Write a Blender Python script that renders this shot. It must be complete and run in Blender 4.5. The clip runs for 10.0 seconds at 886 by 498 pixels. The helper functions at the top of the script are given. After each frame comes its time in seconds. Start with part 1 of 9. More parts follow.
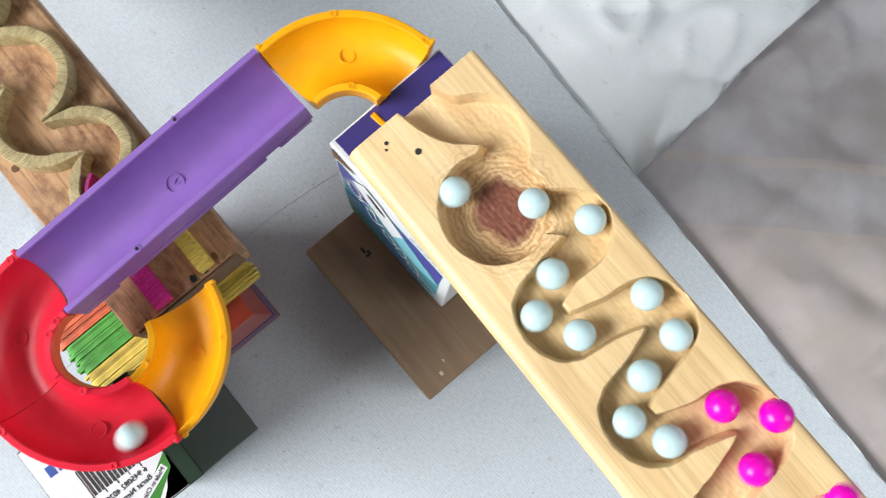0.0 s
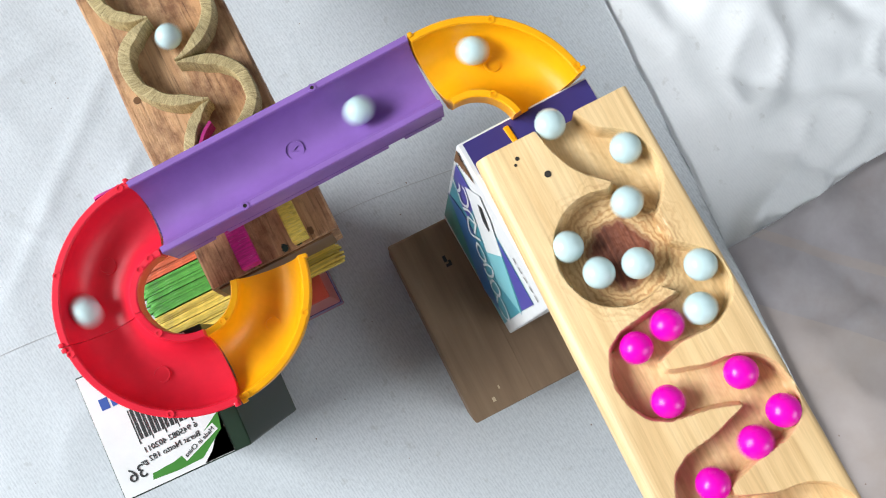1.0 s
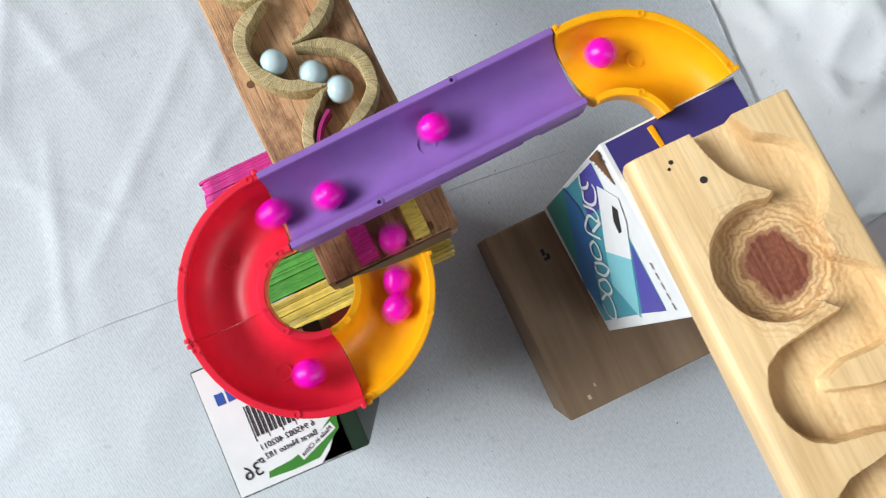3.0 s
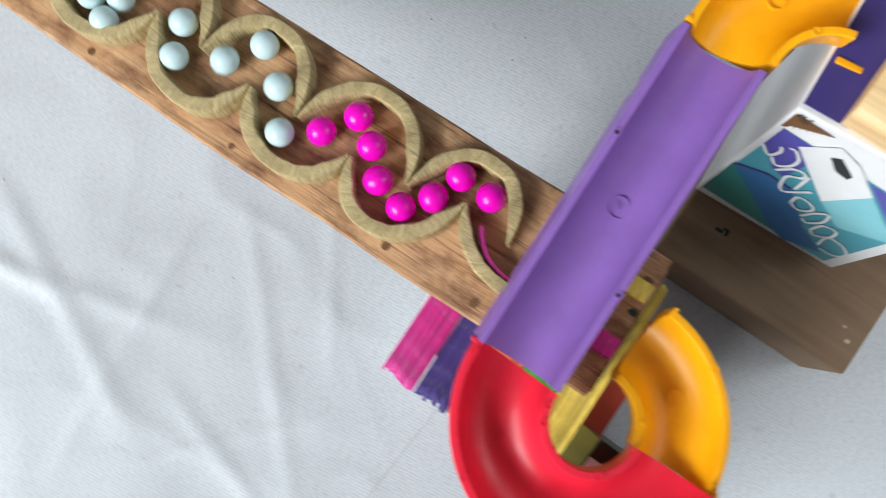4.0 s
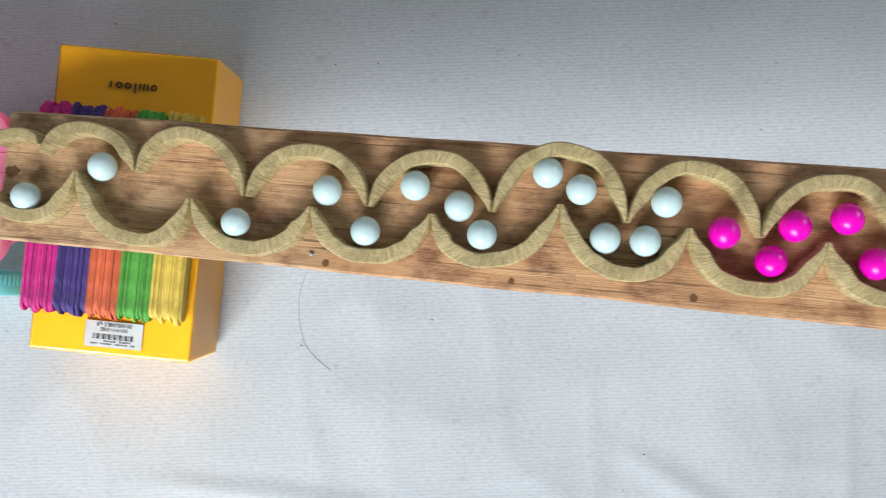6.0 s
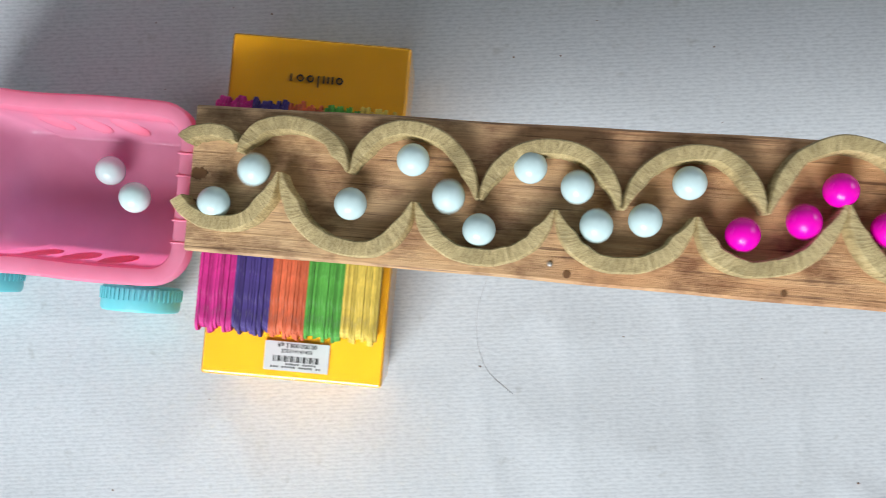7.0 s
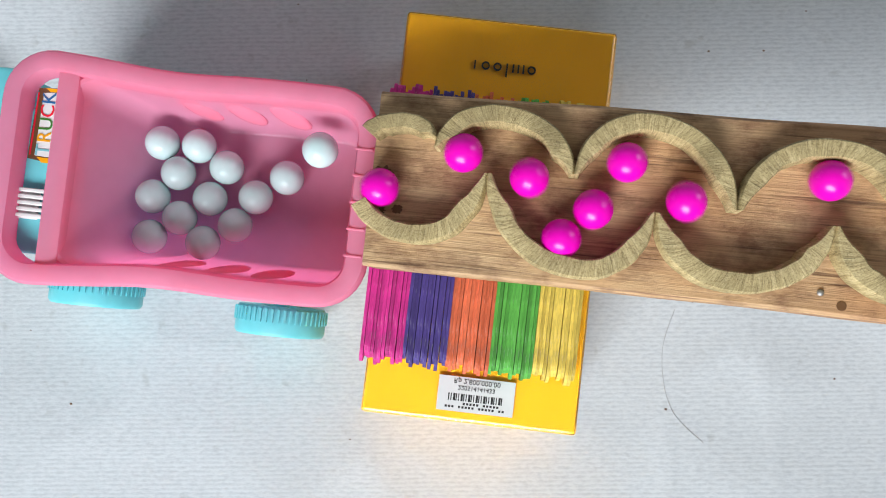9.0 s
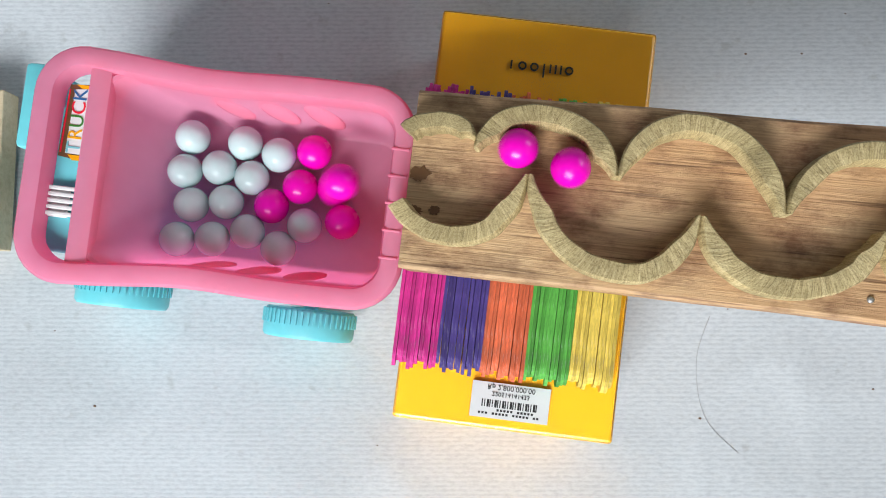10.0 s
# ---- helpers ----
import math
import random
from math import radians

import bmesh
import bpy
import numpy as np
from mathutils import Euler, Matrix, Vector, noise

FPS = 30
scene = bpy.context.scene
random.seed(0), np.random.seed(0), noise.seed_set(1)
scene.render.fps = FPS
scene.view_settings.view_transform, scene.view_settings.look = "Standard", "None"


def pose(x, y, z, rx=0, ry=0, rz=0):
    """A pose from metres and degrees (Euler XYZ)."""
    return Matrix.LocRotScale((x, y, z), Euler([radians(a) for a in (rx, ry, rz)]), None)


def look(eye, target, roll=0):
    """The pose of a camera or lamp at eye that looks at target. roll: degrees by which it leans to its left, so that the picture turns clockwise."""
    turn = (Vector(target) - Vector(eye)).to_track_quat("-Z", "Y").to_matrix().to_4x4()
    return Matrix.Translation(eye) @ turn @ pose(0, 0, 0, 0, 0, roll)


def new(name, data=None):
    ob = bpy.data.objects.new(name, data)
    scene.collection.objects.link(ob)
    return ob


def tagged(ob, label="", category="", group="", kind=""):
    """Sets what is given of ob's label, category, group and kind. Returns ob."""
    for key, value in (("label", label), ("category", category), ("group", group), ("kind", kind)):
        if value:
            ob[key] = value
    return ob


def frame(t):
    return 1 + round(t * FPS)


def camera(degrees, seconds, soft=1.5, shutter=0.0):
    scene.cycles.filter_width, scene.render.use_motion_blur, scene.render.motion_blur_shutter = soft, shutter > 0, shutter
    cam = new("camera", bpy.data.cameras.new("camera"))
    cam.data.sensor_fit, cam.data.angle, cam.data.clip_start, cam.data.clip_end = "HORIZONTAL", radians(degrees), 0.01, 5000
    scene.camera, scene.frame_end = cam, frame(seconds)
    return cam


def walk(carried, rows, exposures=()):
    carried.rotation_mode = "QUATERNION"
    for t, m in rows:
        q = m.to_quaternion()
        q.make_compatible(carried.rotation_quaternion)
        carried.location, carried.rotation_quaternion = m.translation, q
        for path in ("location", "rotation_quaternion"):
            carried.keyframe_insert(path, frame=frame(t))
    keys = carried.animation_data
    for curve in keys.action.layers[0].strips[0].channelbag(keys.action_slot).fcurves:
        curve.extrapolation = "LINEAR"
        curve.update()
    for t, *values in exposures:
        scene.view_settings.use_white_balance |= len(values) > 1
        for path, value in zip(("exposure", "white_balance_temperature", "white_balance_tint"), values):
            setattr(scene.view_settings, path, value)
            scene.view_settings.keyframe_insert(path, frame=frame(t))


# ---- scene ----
cam = camera(54.83, 10.0, soft=1.0, shutter=0.3)
PATH = [
    (0.0, 0.71373, 0.0226, 0.64869, 4.605, -3.656, 42.52),
    (0.5, 0.70162, 0.00517, 0.64443, 5.018, -3.028, 50.079),
    (1.0, 0.6933, -0.00496, 0.63811, 5.371, -2.666, 55.868),
    (1.5, 0.68464, -0.02303, 0.63518, 5.399, -2.841, 59.363),
    (2.0, 0.67168, -0.04018, 0.63146, 4.924, -3.293, 61.362),
    (2.2, 0.66971, -0.0409, 0.63143, 4.708, -3.237, 61.851),
    (3.3, 0.62773, -0.06063, 0.6105, 3.074, -2.46, 50.849),
    (3.5, 0.61312, -0.07248, 0.60058, 3.369, -1.972, 44.015),
    (4.0, 0.54156, -0.06897, 0.57089, 3.649, -0.076, 26.807),
    (4.2, 0.49539, -0.07196, 0.55984, 4.198, -0.625, 21.792),
    (4.5, 0.42352, -0.05222, 0.55289, 2.818, 0.26, 16.313),
    (5.0, 0.31371, -0.03448, 0.5391, 1.813, 0.633, 8.05),
    (5.5, 0.20331, -0.01768, 0.53841, 1.273, 0.656, 1.936),
    (6.0, 0.12059, -0.00399, 0.53357, 0.855, 0.24, -1.592),
    (6.2, 0.09905, -0.0025, 0.53095, 0.789, 0.061, -2.221),
    (7.3, -0.02139, -0.00121, 0.46407, 2.172, -0.507, -1.846),
    (7.5, -0.03279, 0.00118, 0.45323, 2.273, -0.473, -1.698),
    (8.0, -0.0552, 0.00359, 0.43263, 2.735, -0.223, -1.148),
    (8.5, -0.06933, 0.0036, 0.42296, 3.017, 0.208, -0.859),
    (9.0, -0.07507, 0.00141, 0.41725, 3.254, 0.601, -0.619),
    (9.5, -0.08309, 0.00093, 0.41474, 3.513, 0.75, -0.364),
    (10.0, -0.08616, 0.00033, 0.41038, 3.702, 1.089, -0.048),
]
walk(cam, [(t, pose(x, y, z, rx, ry, rz)) for t, x, y, z, rx, ry, rz in PATH],
     [(0.0, 0.22), (2.0, 0.12), (4.0, -0.02), (7.0, -0.10), (10.0, -0.10)])

# ---- light: an unseen room with a wide south window and an added east fill ----
world = bpy.data.worlds.new("world")
scene.world = world
world.use_nodes = True
wn, wl = world.node_tree.nodes, world.node_tree.links
sky = wn.new("ShaderNodeTexSky")
sky.sky_type, sky.sun_disc = "NISHITA", False
sky.sun_elevation, sky.sun_rotation = radians(42), radians(190)
wl.new(sky.outputs[0], wn["Background"].inputs[0])
wn["Background"].inputs[1].default_value = 0.10



def area_lamp(name, wide, tall, energy, eye, target):
    lamp = bpy.data.lights.new(name, "AREA")
    lamp.shape, lamp.size, lamp.size_y, lamp.energy, lamp.color = "RECTANGLE", wide, tall, energy, (0.90, 0.96, 1.0)
    new(name, lamp).matrix_world = look(eye, target)


area_lamp("south_window_light", 2.3, 1.5, 222.0, (-0.95, -2.66, 2.05), (0.25, 0.0, 0.1))
# no east window is known: fill lamp added to lift the north-east side
area_lamp("east_fill_light", 1.15, 1.15, 19.0, (2.36, 1.05, 1.55), (0.5, 0.2, 0.1))

# ---- materials ----


def material(name, colour, rough=0.5, metal=0.0, coat=0.0):
    m = bpy.data.materials.new(name)
    m.use_nodes = True
    b = m.node_tree.nodes["Principled BSDF"]
    b.inputs["Base Color"].default_value = (*colour, 1)
    b.inputs["Roughness"].default_value = rough
    b.inputs["Metallic"].default_value = metal
    b.inputs["Coat Weight"].default_value = coat
    b.inputs["Coat Roughness"].default_value = 0.08
    return m


def nodes_of(m):
    t = m.node_tree
    return t.nodes, t.links, t.nodes["Principled BSDF"]


def coords(m, scale=(1, 1, 1), turn=0.0):
    n, l, _ = nodes_of(m)
    c, p = n.new("ShaderNodeTexCoord"), n.new("ShaderNodeMapping")
    p.inputs["Scale"].default_value = scale
    p.inputs["Rotation"].default_value = (0, 0, radians(turn))
    l.new(c.outputs["Object"], p.inputs["Vector"])
    return p.outputs[0]


def noise_of(m, vec, scale, detail=4.0, rough=0.6, distortion=0.0):
    n, l, _ = nodes_of(m)
    t = n.new("ShaderNodeTexNoise")
    t.inputs["Scale"].default_value, t.inputs["Detail"].default_value = scale, detail
    t.inputs["Roughness"].default_value, t.inputs["Distortion"].default_value = rough, distortion
    l.new(vec, t.inputs["Vector"])
    return t.outputs["Fac"]


def ramp_of(m, fac, stops):
    n, l, _ = nodes_of(m)
    r = n.new("ShaderNodeValToRGB")
    while len(r.color_ramp.elements) < len(stops):
        r.color_ramp.elements.new(0.5)
    for e, (at, c) in zip(r.color_ramp.elements, stops):
        e.position, e.color = at, (*c, 1)
    l.new(fac, r.inputs[0])
    return r.outputs[0]


def mix_of(m, a, b, fac, how="MIX"):
    n, l, _ = nodes_of(m)
    x = n.new("ShaderNodeMix")
    x.data_type, x.blend_type = "RGBA", how
    for socket, value in ((x.inputs[0], fac), (x.inputs[6], a), (x.inputs[7], b)):
        if isinstance(value, (int, float)):
            socket.default_value = value
        elif isinstance(value, tuple):
            socket.default_value = (*value, 1)
        else:
            l.new(value, socket)
    return x.outputs[2]


def bump_of(m, height, strength, distance):
    n, l, b = nodes_of(m)
    x = n.new("ShaderNodeBump")
    x.inputs["Strength"].default_value, x.inputs["Distance"].default_value = strength, distance
    l.new(height, x.inputs["Height"])
    l.new(x.outputs[0], b.inputs["Normal"])


def math_of(m, how, a, b=0.5):
    n, l, _ = nodes_of(m)
    x = n.new("ShaderNodeMath")
    x.operation = how
    for socket, value in zip(x.inputs, (a, b)):
        if isinstance(value, (int, float)):
            socket.default_value = value
        else:
            l.new(value, socket)
    return x.outputs[0]


def colour_in(m, socket):
    n, l, b = nodes_of(m)
    l.new(socket, b.inputs["Base Color"])


def rough_in(m, socket):
    n, l, b = nodes_of(m)
    l.new(socket, b.inputs["Roughness"])


def wood(name, dark, mid, light, along, across, rough=0.55, relief=0.0004, knots=(), pores=0.55, weathered=None, spread=0.22):
    """Sawn wood, its grain along the local x axis."""
    m = material(name, mid, rough)
    n, l, b = nodes_of(m)
    v = coords(m, (along, across, across))
    a = noise_of(m, v, 1.0, 6.0, 0.62, 0.6)
    fine = noise_of(m, coords(m, (along * 2.5, across * 7, across * 7)), 1.0, 4.0, 0.75, 0.3)
    big = noise_of(m, coords(m), 14.0, 3.0, 0.5)
    c = ramp_of(m, a, ((0.5 - spread, dark), (0.5, mid), (0.5 + spread, light)))
    c = mix_of(m, c, ramp_of(m, fine, ((0.3, (0.62 - 0.3 * (pores - 0.55), 0.56 - 0.5 * (pores - 0.55), 0.5 - 0.6 * (pores - 0.55))), (0.58, (1, 1, 1)))), pores, "MULTIPLY")
    c = mix_of(m, c, ramp_of(m, big, ((0.3, (0.72, 0.68, 0.64)), (0.65, (1.05, 1.03, 1.0)))), 0.6, "MULTIPLY")
    if weathered:
        s = n.new("ShaderNodeSeparateXYZ")
        l.new(coords(m), s.inputs[0])
        k = math_of(m, "ADD", math_of(m, "MULTIPLY", s.outputs[0], -1.6), noise_of(m, coords(m, (1, 2.5, 1)), 9.0, 4.0))
        c = mix_of(m, c, mix_of(m, weathered, ramp_of(m, fine, ((0.3, (0.45, 0.4, 0.34)), (0.6, (1, 1, 1)))), 0.9, "MULTIPLY"), ramp_of(m, k, ((0.16, (0, 0, 0)), (0.50, (0.60,) * 3))))
    if weathered:
        # darker reddish-brown blotches, at random over the whole plank
        blotch = noise_of(m, coords(m, (1, 1.8, 1)), 34.0, 7.0, 0.7)
        c = mix_of(m, c, ramp_of(m, blotch, ((0.36, (0.30, 0.19, 0.14)), (0.54, (1, 1, 1)))), 0.85, "MULTIPLY")
        crack = noise_of(m, coords(m, (14, 420, 420)), 1.0, 3.0, 0.6)
        c = mix_of(m, c, ramp_of(m, crack, ((0.33, (0.20, 0.12, 0.075)), (0.41, (1, 1, 1)))), 0.7, "MULTIPLY")
    for kx, ky, kr in knots:
        s = n.new("ShaderNodeSeparateXYZ")
        l.new(coords(m), s.inputs[0])
        dx = math_of(m, "MULTIPLY", math_of(m, "SUBTRACT", s.outputs[0], kx), 0.85)
        dy = math_of(m, "SUBTRACT", s.outputs[1], ky)
        d = math_of(m, "SQRT", math_of(m, "ADD", math_of(m, "MULTIPLY", dx, dx), math_of(m, "MULTIPLY", dy, dy)))
        d = math_of(m, "ADD", d, math_of(m, "MULTIPLY", math_of(m, "SUBTRACT", noise_of(m, coords(m), 90.0, 4.0), 0.5), kr * 0.9))
        rings = math_of(m, "SINE", math_of(m, "MULTIPLY", d, 2300.0))
        ring_c = ramp_of(m, math_of(m, "ADD", math_of(m, "MULTIPLY", rings, 0.5), 0.5), ((0.0, (0.62, 0.42, 0.30)), (0.7, (1, 1, 1))))
        heart = mix_of(m, ramp_of(m, fine, ((0.3, (0.11, 0.030, 0.018)), (0.7, (0.32, 0.11, 0.06)))), ring_c, 0.35, "MULTIPLY")
        c = mix_of(m, c, ring_c, ramp_of(m, math_of(m, "DIVIDE", d, kr * 2.2), ((0.55, (0.75,) * 3), (1.0, (0, 0, 0)))), "MULTIPLY")
        c = mix_of(m, c, heart, ramp_of(m, math_of(m, "DIVIDE", d, kr), ((0.74, (1, 1, 1)), (1.0, (0, 0, 0)))))
    colour_in(m, c)
    bump_of(m, math_of(m, "ADD", a, math_of(m, "MULTIPLY", fine, 0.8)), 0.5, relief)
    return m


def plastic(name, colour, rough=0.34):
    """Moulded plastic with faint scuffs."""
    m = material(name, colour, rough)
    v = coords(m)
    n1 = noise_of(m, v, 60.0, 5.0)
    n2 = noise_of(m, v, 900.0, 2.0)
    low = tuple(c * 0.90 for c in colour)
    high = tuple(min(1.0, c * 1.05 + 0.004) for c in colour)
    colour_in(m, ramp_of(m, n1, ((0.3, low), (0.7, high))))
    rough_in(m, ramp_of(m, n1, ((0.25, (rough + 0.12,) * 3), (0.75, (rough - 0.05,) * 3))))
    bump_of(m, n2, 0.06, 0.00004)
    nodes_of(m)[2].inputs["Specular IOR Level"].default_value = 0.36
    return m


def paper(name, colour, rough=0.5):
    m = material(name, colour, rough)
    v = coords(m)
    colour_in(m, ramp_of(m, noise_of(m, v, 55.0, 5.0), ((0.3, tuple(c * 0.92 for c in colour)), (0.7, colour))))
    bump_of(m, noise_of(m, v, 500.0, 3.0), 0.15, 0.0002)
    return m


def sheet_material(name, colour, weave):
    """Plastic sheet with a fine weave, dull stains and dust."""
    m = material(name, colour, 0.55)
    n, l, b = nodes_of(m)
    v = coords(m)
    big = noise_of(m, v, 5.0, 5.0, 0.6)
    spot = noise_of(m, v, 90.0, 3.0, 0.6)
    c = ramp_of(m, big, ((0.3, tuple(x * 0.90 for x in colour)), (0.7, colour)))
    c = mix_of(m, c, ramp_of(m, spot, ((0.27, (0.80, 0.79, 0.77)), (0.36, (1, 1, 1)))), 0.7, "MULTIPLY")
    w = n.new("ShaderNodeTexWave")
    w.wave_type, w.bands_direction = "BANDS", "Y"
    w.inputs["Scale"].default_value, w.inputs["Distortion"].default_value = 150.0, 0.6
    w.inputs["Detail Scale"].default_value = 6.0
    l.new(v, w.inputs["Vector"])
    dash = noise_of(m, coords(m, (260, 620, 1)), 1.0, 3.0, 0.7)
    weft = math_of(m, "ADD", math_of(m, "MULTIPLY", w.outputs["Fac"], 0.16), math_of(m, "MULTIPLY", dash, 0.95))
    c = mix_of(m, c, ramp_of(m, weft, ((0.36, (0.72, 0.73, 0.75)), (0.66, (1, 1, 1)))), weave, "MULTIPLY")
    colour_in(m, c)
    fold = noise_of(m, coords(m, (1.0, 1.6, 1.0), 25), 12.0, 2.0, 0.45, 0.5)
    bump_of(m, math_of(m, "ADD", math_of(m, "MULTIPLY", weft, 0.10 * weave), fold), 0.5, 0.0022)
    return m


M_SHEET = sheet_material("woven_white_sheet", (0.62, 0.645, 0.665), 0.75)
M_CLOTH = sheet_material("crumpled_white_cloth", (0.81, 0.815, 0.82), 0.2)
M_FLOOR = sheet_material("thin_printed_cloth", (0.43, 0.39, 0.395), 0.1)
floor_patch = noise_of(M_FLOOR, coords(M_FLOOR), 14.0, 5.0, 0.65)
floor_c = ramp_of(M_FLOOR, floor_patch, ((0.32, (0.31, 0.265, 0.25)), (0.5, (0.36, 0.325, 0.33)), (0.68, (0.42, 0.385, 0.40))))
# printed beige bands, running aslant
floor_xyz = nodes_of(M_FLOOR)[0].new("ShaderNodeSeparateXYZ")
nodes_of(M_FLOOR)[1].new(coords(M_FLOOR), floor_xyz.inputs[0])
floor_s = math_of(M_FLOOR, "ADD", math_of(M_FLOOR, "MULTIPLY", floor_xyz.outputs[0], -0.625), math_of(M_FLOOR, "MULTIPLY", floor_xyz.outputs[1], 0.781))
floor_s = math_of(M_FLOOR, "ADD", floor_s, math_of(M_FLOOR, "MULTIPLY", math_of(M_FLOOR, "SUBTRACT", floor_patch, 0.5), 0.004))
band = math_of(M_FLOOR, "LESS_THAN", math_of(M_FLOOR, "ABSOLUTE", math_of(M_FLOOR, "ADD", floor_s, 0.2854)), 0.0040)
field = math_of(M_FLOOR, "LESS_THAN", floor_s, -0.338)
colour_in(M_FLOOR, mix_of(M_FLOOR, floor_c, (0.45, 0.36, 0.30), math_of(M_FLOOR, "MULTIPLY", math_of(M_FLOOR, "MAXIMUM", band, field), 0.45)))
M_BARE = paper("bare_floor", (0.36, 0.325, 0.32), 0.7)
M_PLASTER = paper("wall_plaster", (0.24, 0.245, 0.25), 0.8)
M_PINE = wood("pale_pine", (0.66, 0.415, 0.185), (0.82, 0.58, 0.30), (0.88, 0.66, 0.375), 5, 70, 0.45, 0.0003, ((0.0670, 0.0020, 0.0150),))
M_OLD = wood("weathered_brown_wood", (0.40, 0.185, 0.085), (0.61, 0.345, 0.170), (0.79, 0.53, 0.30), 9, 170, 0.6, 0.0012, (), 0.62, (0.64, 0.46, 0.26), 0.32)
M_BAMBOO = material("cut_bamboo", (0.42, 0.31, 0.13), 0.65)
bam_n, bam_l, _ = nodes_of(M_BAMBOO)
bam_xyz, bam_vec = bam_n.new("ShaderNodeSeparateXYZ"), bam_n.new("ShaderNodeCombineXYZ")
bam_l.new(coords(M_BAMBOO), bam_xyz.inputs[0])
bam_r = math_of(M_BAMBOO, "SQRT", math_of(M_BAMBOO, "ADD", math_of(M_BAMBOO, "MULTIPLY", bam_xyz.outputs[0], bam_xyz.outputs[0]), math_of(M_BAMBOO, "MULTIPLY", bam_xyz.outputs[1], bam_xyz.outputs[1])))
bam_a = math_of(M_BAMBOO, "ARCTAN2", bam_xyz.outputs[1], bam_xyz.outputs[0])
bam_l.new(math_of(M_BAMBOO, "ADD", math_of(M_BAMBOO, "MULTIPLY", bam_a, 36.0), math_of(M_BAMBOO, "MULTIPLY", bam_r, 420.0)), bam_vec.inputs[0])
bam_l.new(math_of(M_BAMBOO, "MULTIPLY", bam_r, 120.0), bam_vec.inputs[1])
bam_l.new(math_of(M_BAMBOO, "MULTIPLY", bam_xyz.outputs[2], 90.0), bam_vec.inputs[2])
fibre = noise_of(M_BAMBOO, bam_vec.outputs[0], 1.0, 4.0, 0.75, 0.7)
pith = noise_of(M_BAMBOO, coords(M_BAMBOO), 1500.0, 2.0, 0.6)
tone = noise_of(M_BAMBOO, coords(M_BAMBOO), 75.0, 4.0, 0.6)
bamboo = ramp_of(M_BAMBOO, fibre, ((0.30, (0.22, 0.165, 0.075)), (0.46, (0.47, 0.365, 0.17)), (0.66, (0.66, 0.55, 0.30))))
bamboo = mix_of(M_BAMBOO, bamboo, ramp_of(M_BAMBOO, pith, ((0.36, (0.45, 0.38, 0.28)), (0.50, (1, 1, 1)))), 0.55, "MULTIPLY")
colour_in(M_BAMBOO, mix_of(M_BAMBOO, bamboo, ramp_of(M_BAMBOO, tone, ((0.32, (0.55, 0.52, 0.46)), (0.58, (1.05, 1.02, 1.0)))), 0.8, "MULTIPLY"))
bump_of(M_BAMBOO, math_of(M_BAMBOO, "ADD", fibre, math_of(M_BAMBOO, "MULTIPLY", pith, 0.4)), 0.8, 0.0006)
M_PLANK = wood("pale_plank", (0.52, 0.40, 0.24), (0.62, 0.50, 0.32), (0.70, 0.58, 0.40), 4, 50)
M_PURPLE = plastic("purple_plastic", (0.255, 0.125, 0.42), 0.36)
M_RED = plastic("red_plastic", (0.80, 0.016, 0.042), 0.32)
M_YELLOW = plastic("yellow_plastic", (0.93, 0.40, 0.002), 0.32)
M_PINK = plastic("pink_plastic", (1.0, 0.40, 0.57), 0.18)
pink_n, pink_l, pink_b = nodes_of(M_PINK)
pink_glow, pink_mix = pink_n.new("ShaderNodeBsdfTranslucent"), pink_n.new("ShaderNodeMixShader")
pink_glow.inputs["Color"].default_value = (1.0, 0.20, 0.42, 1)
pink_mix.inputs[0].default_value = 0.50
pink_l.new(pink_b.outputs[0], pink_mix.inputs[1])
pink_l.new(pink_glow.outputs[0], pink_mix.inputs[2])
pink_l.new(pink_mix.outputs[0], pink_n["Material Output"].inputs["Surface"])
M_TEAL = plastic("teal_plastic", (0.16, 0.62, 0.68), 0.35)
M_WHITE_MARBLE = plastic("white_marble", (0.56, 0.71, 0.71), 0.14)
M_PINK_MARBLE = plastic("magenta_marble", (0.88, 0.0, 0.47), 0.20)
M_CARD = wood("brown_card", (0.19, 0.120, 0.070), (0.25, 0.163, 0.098), (0.31, 0.215, 0.135), 5, 55, 0.8, 0.0002, (), 0.25)
M_WHITE_CARD = paper("white_card", (0.78, 0.78, 0.77), 0.35)
M_ORANGE_CARD = paper("amber_card", (0.88, 0.41, 0.010), 0.3)
M_NAVY = paper("navy_print", (0.055, 0.042, 0.20), 0.3)
M_BLUE = paper("blue_print", (0.03, 0.15, 0.36), 0.3)
M_CYAN = paper("cyan_print", (0.22, 0.55, 0.60), 0.3)
M_TEAL_PRINT = paper("teal_print", (0.07, 0.34, 0.42), 0.3)
M_NAVY_LIGHT = paper("indigo_print", (0.085, 0.075, 0.36), 0.3)
M_GREEN = paper("green_print", (0.03, 0.22, 0.19), 0.3)
M_LEAF = paper("leaf_print", (0.05, 0.22, 0.03), 0.35)
M_VIOLET = paper("violet_label", (0.30, 0.25, 0.46), 0.35)
M_DARK = paper("dark_green_print", (0.012, 0.03, 0.015), 0.35)
M_INK = material("black_ink", (0.02, 0.02, 0.02), 0.5)
M_BLUE_INK = material("blue_ink", (0.02, 0.07, 0.32), 0.5)
# near-black colour that stands for the shade inside small holes
M_HOLE_SHADE = material("hole_shade", (0.02, 0.015, 0.01), 0.8)
M_GREY = material("grey_fibre", (0.46, 0.46, 0.47), 0.7)
M_STEEL = material("grey_steel", (0.42, 0.41, 0.40), 0.55, 1.0)
M_REDBOX = paper("red_print", (0.40, 0.05, 0.03), 0.35)
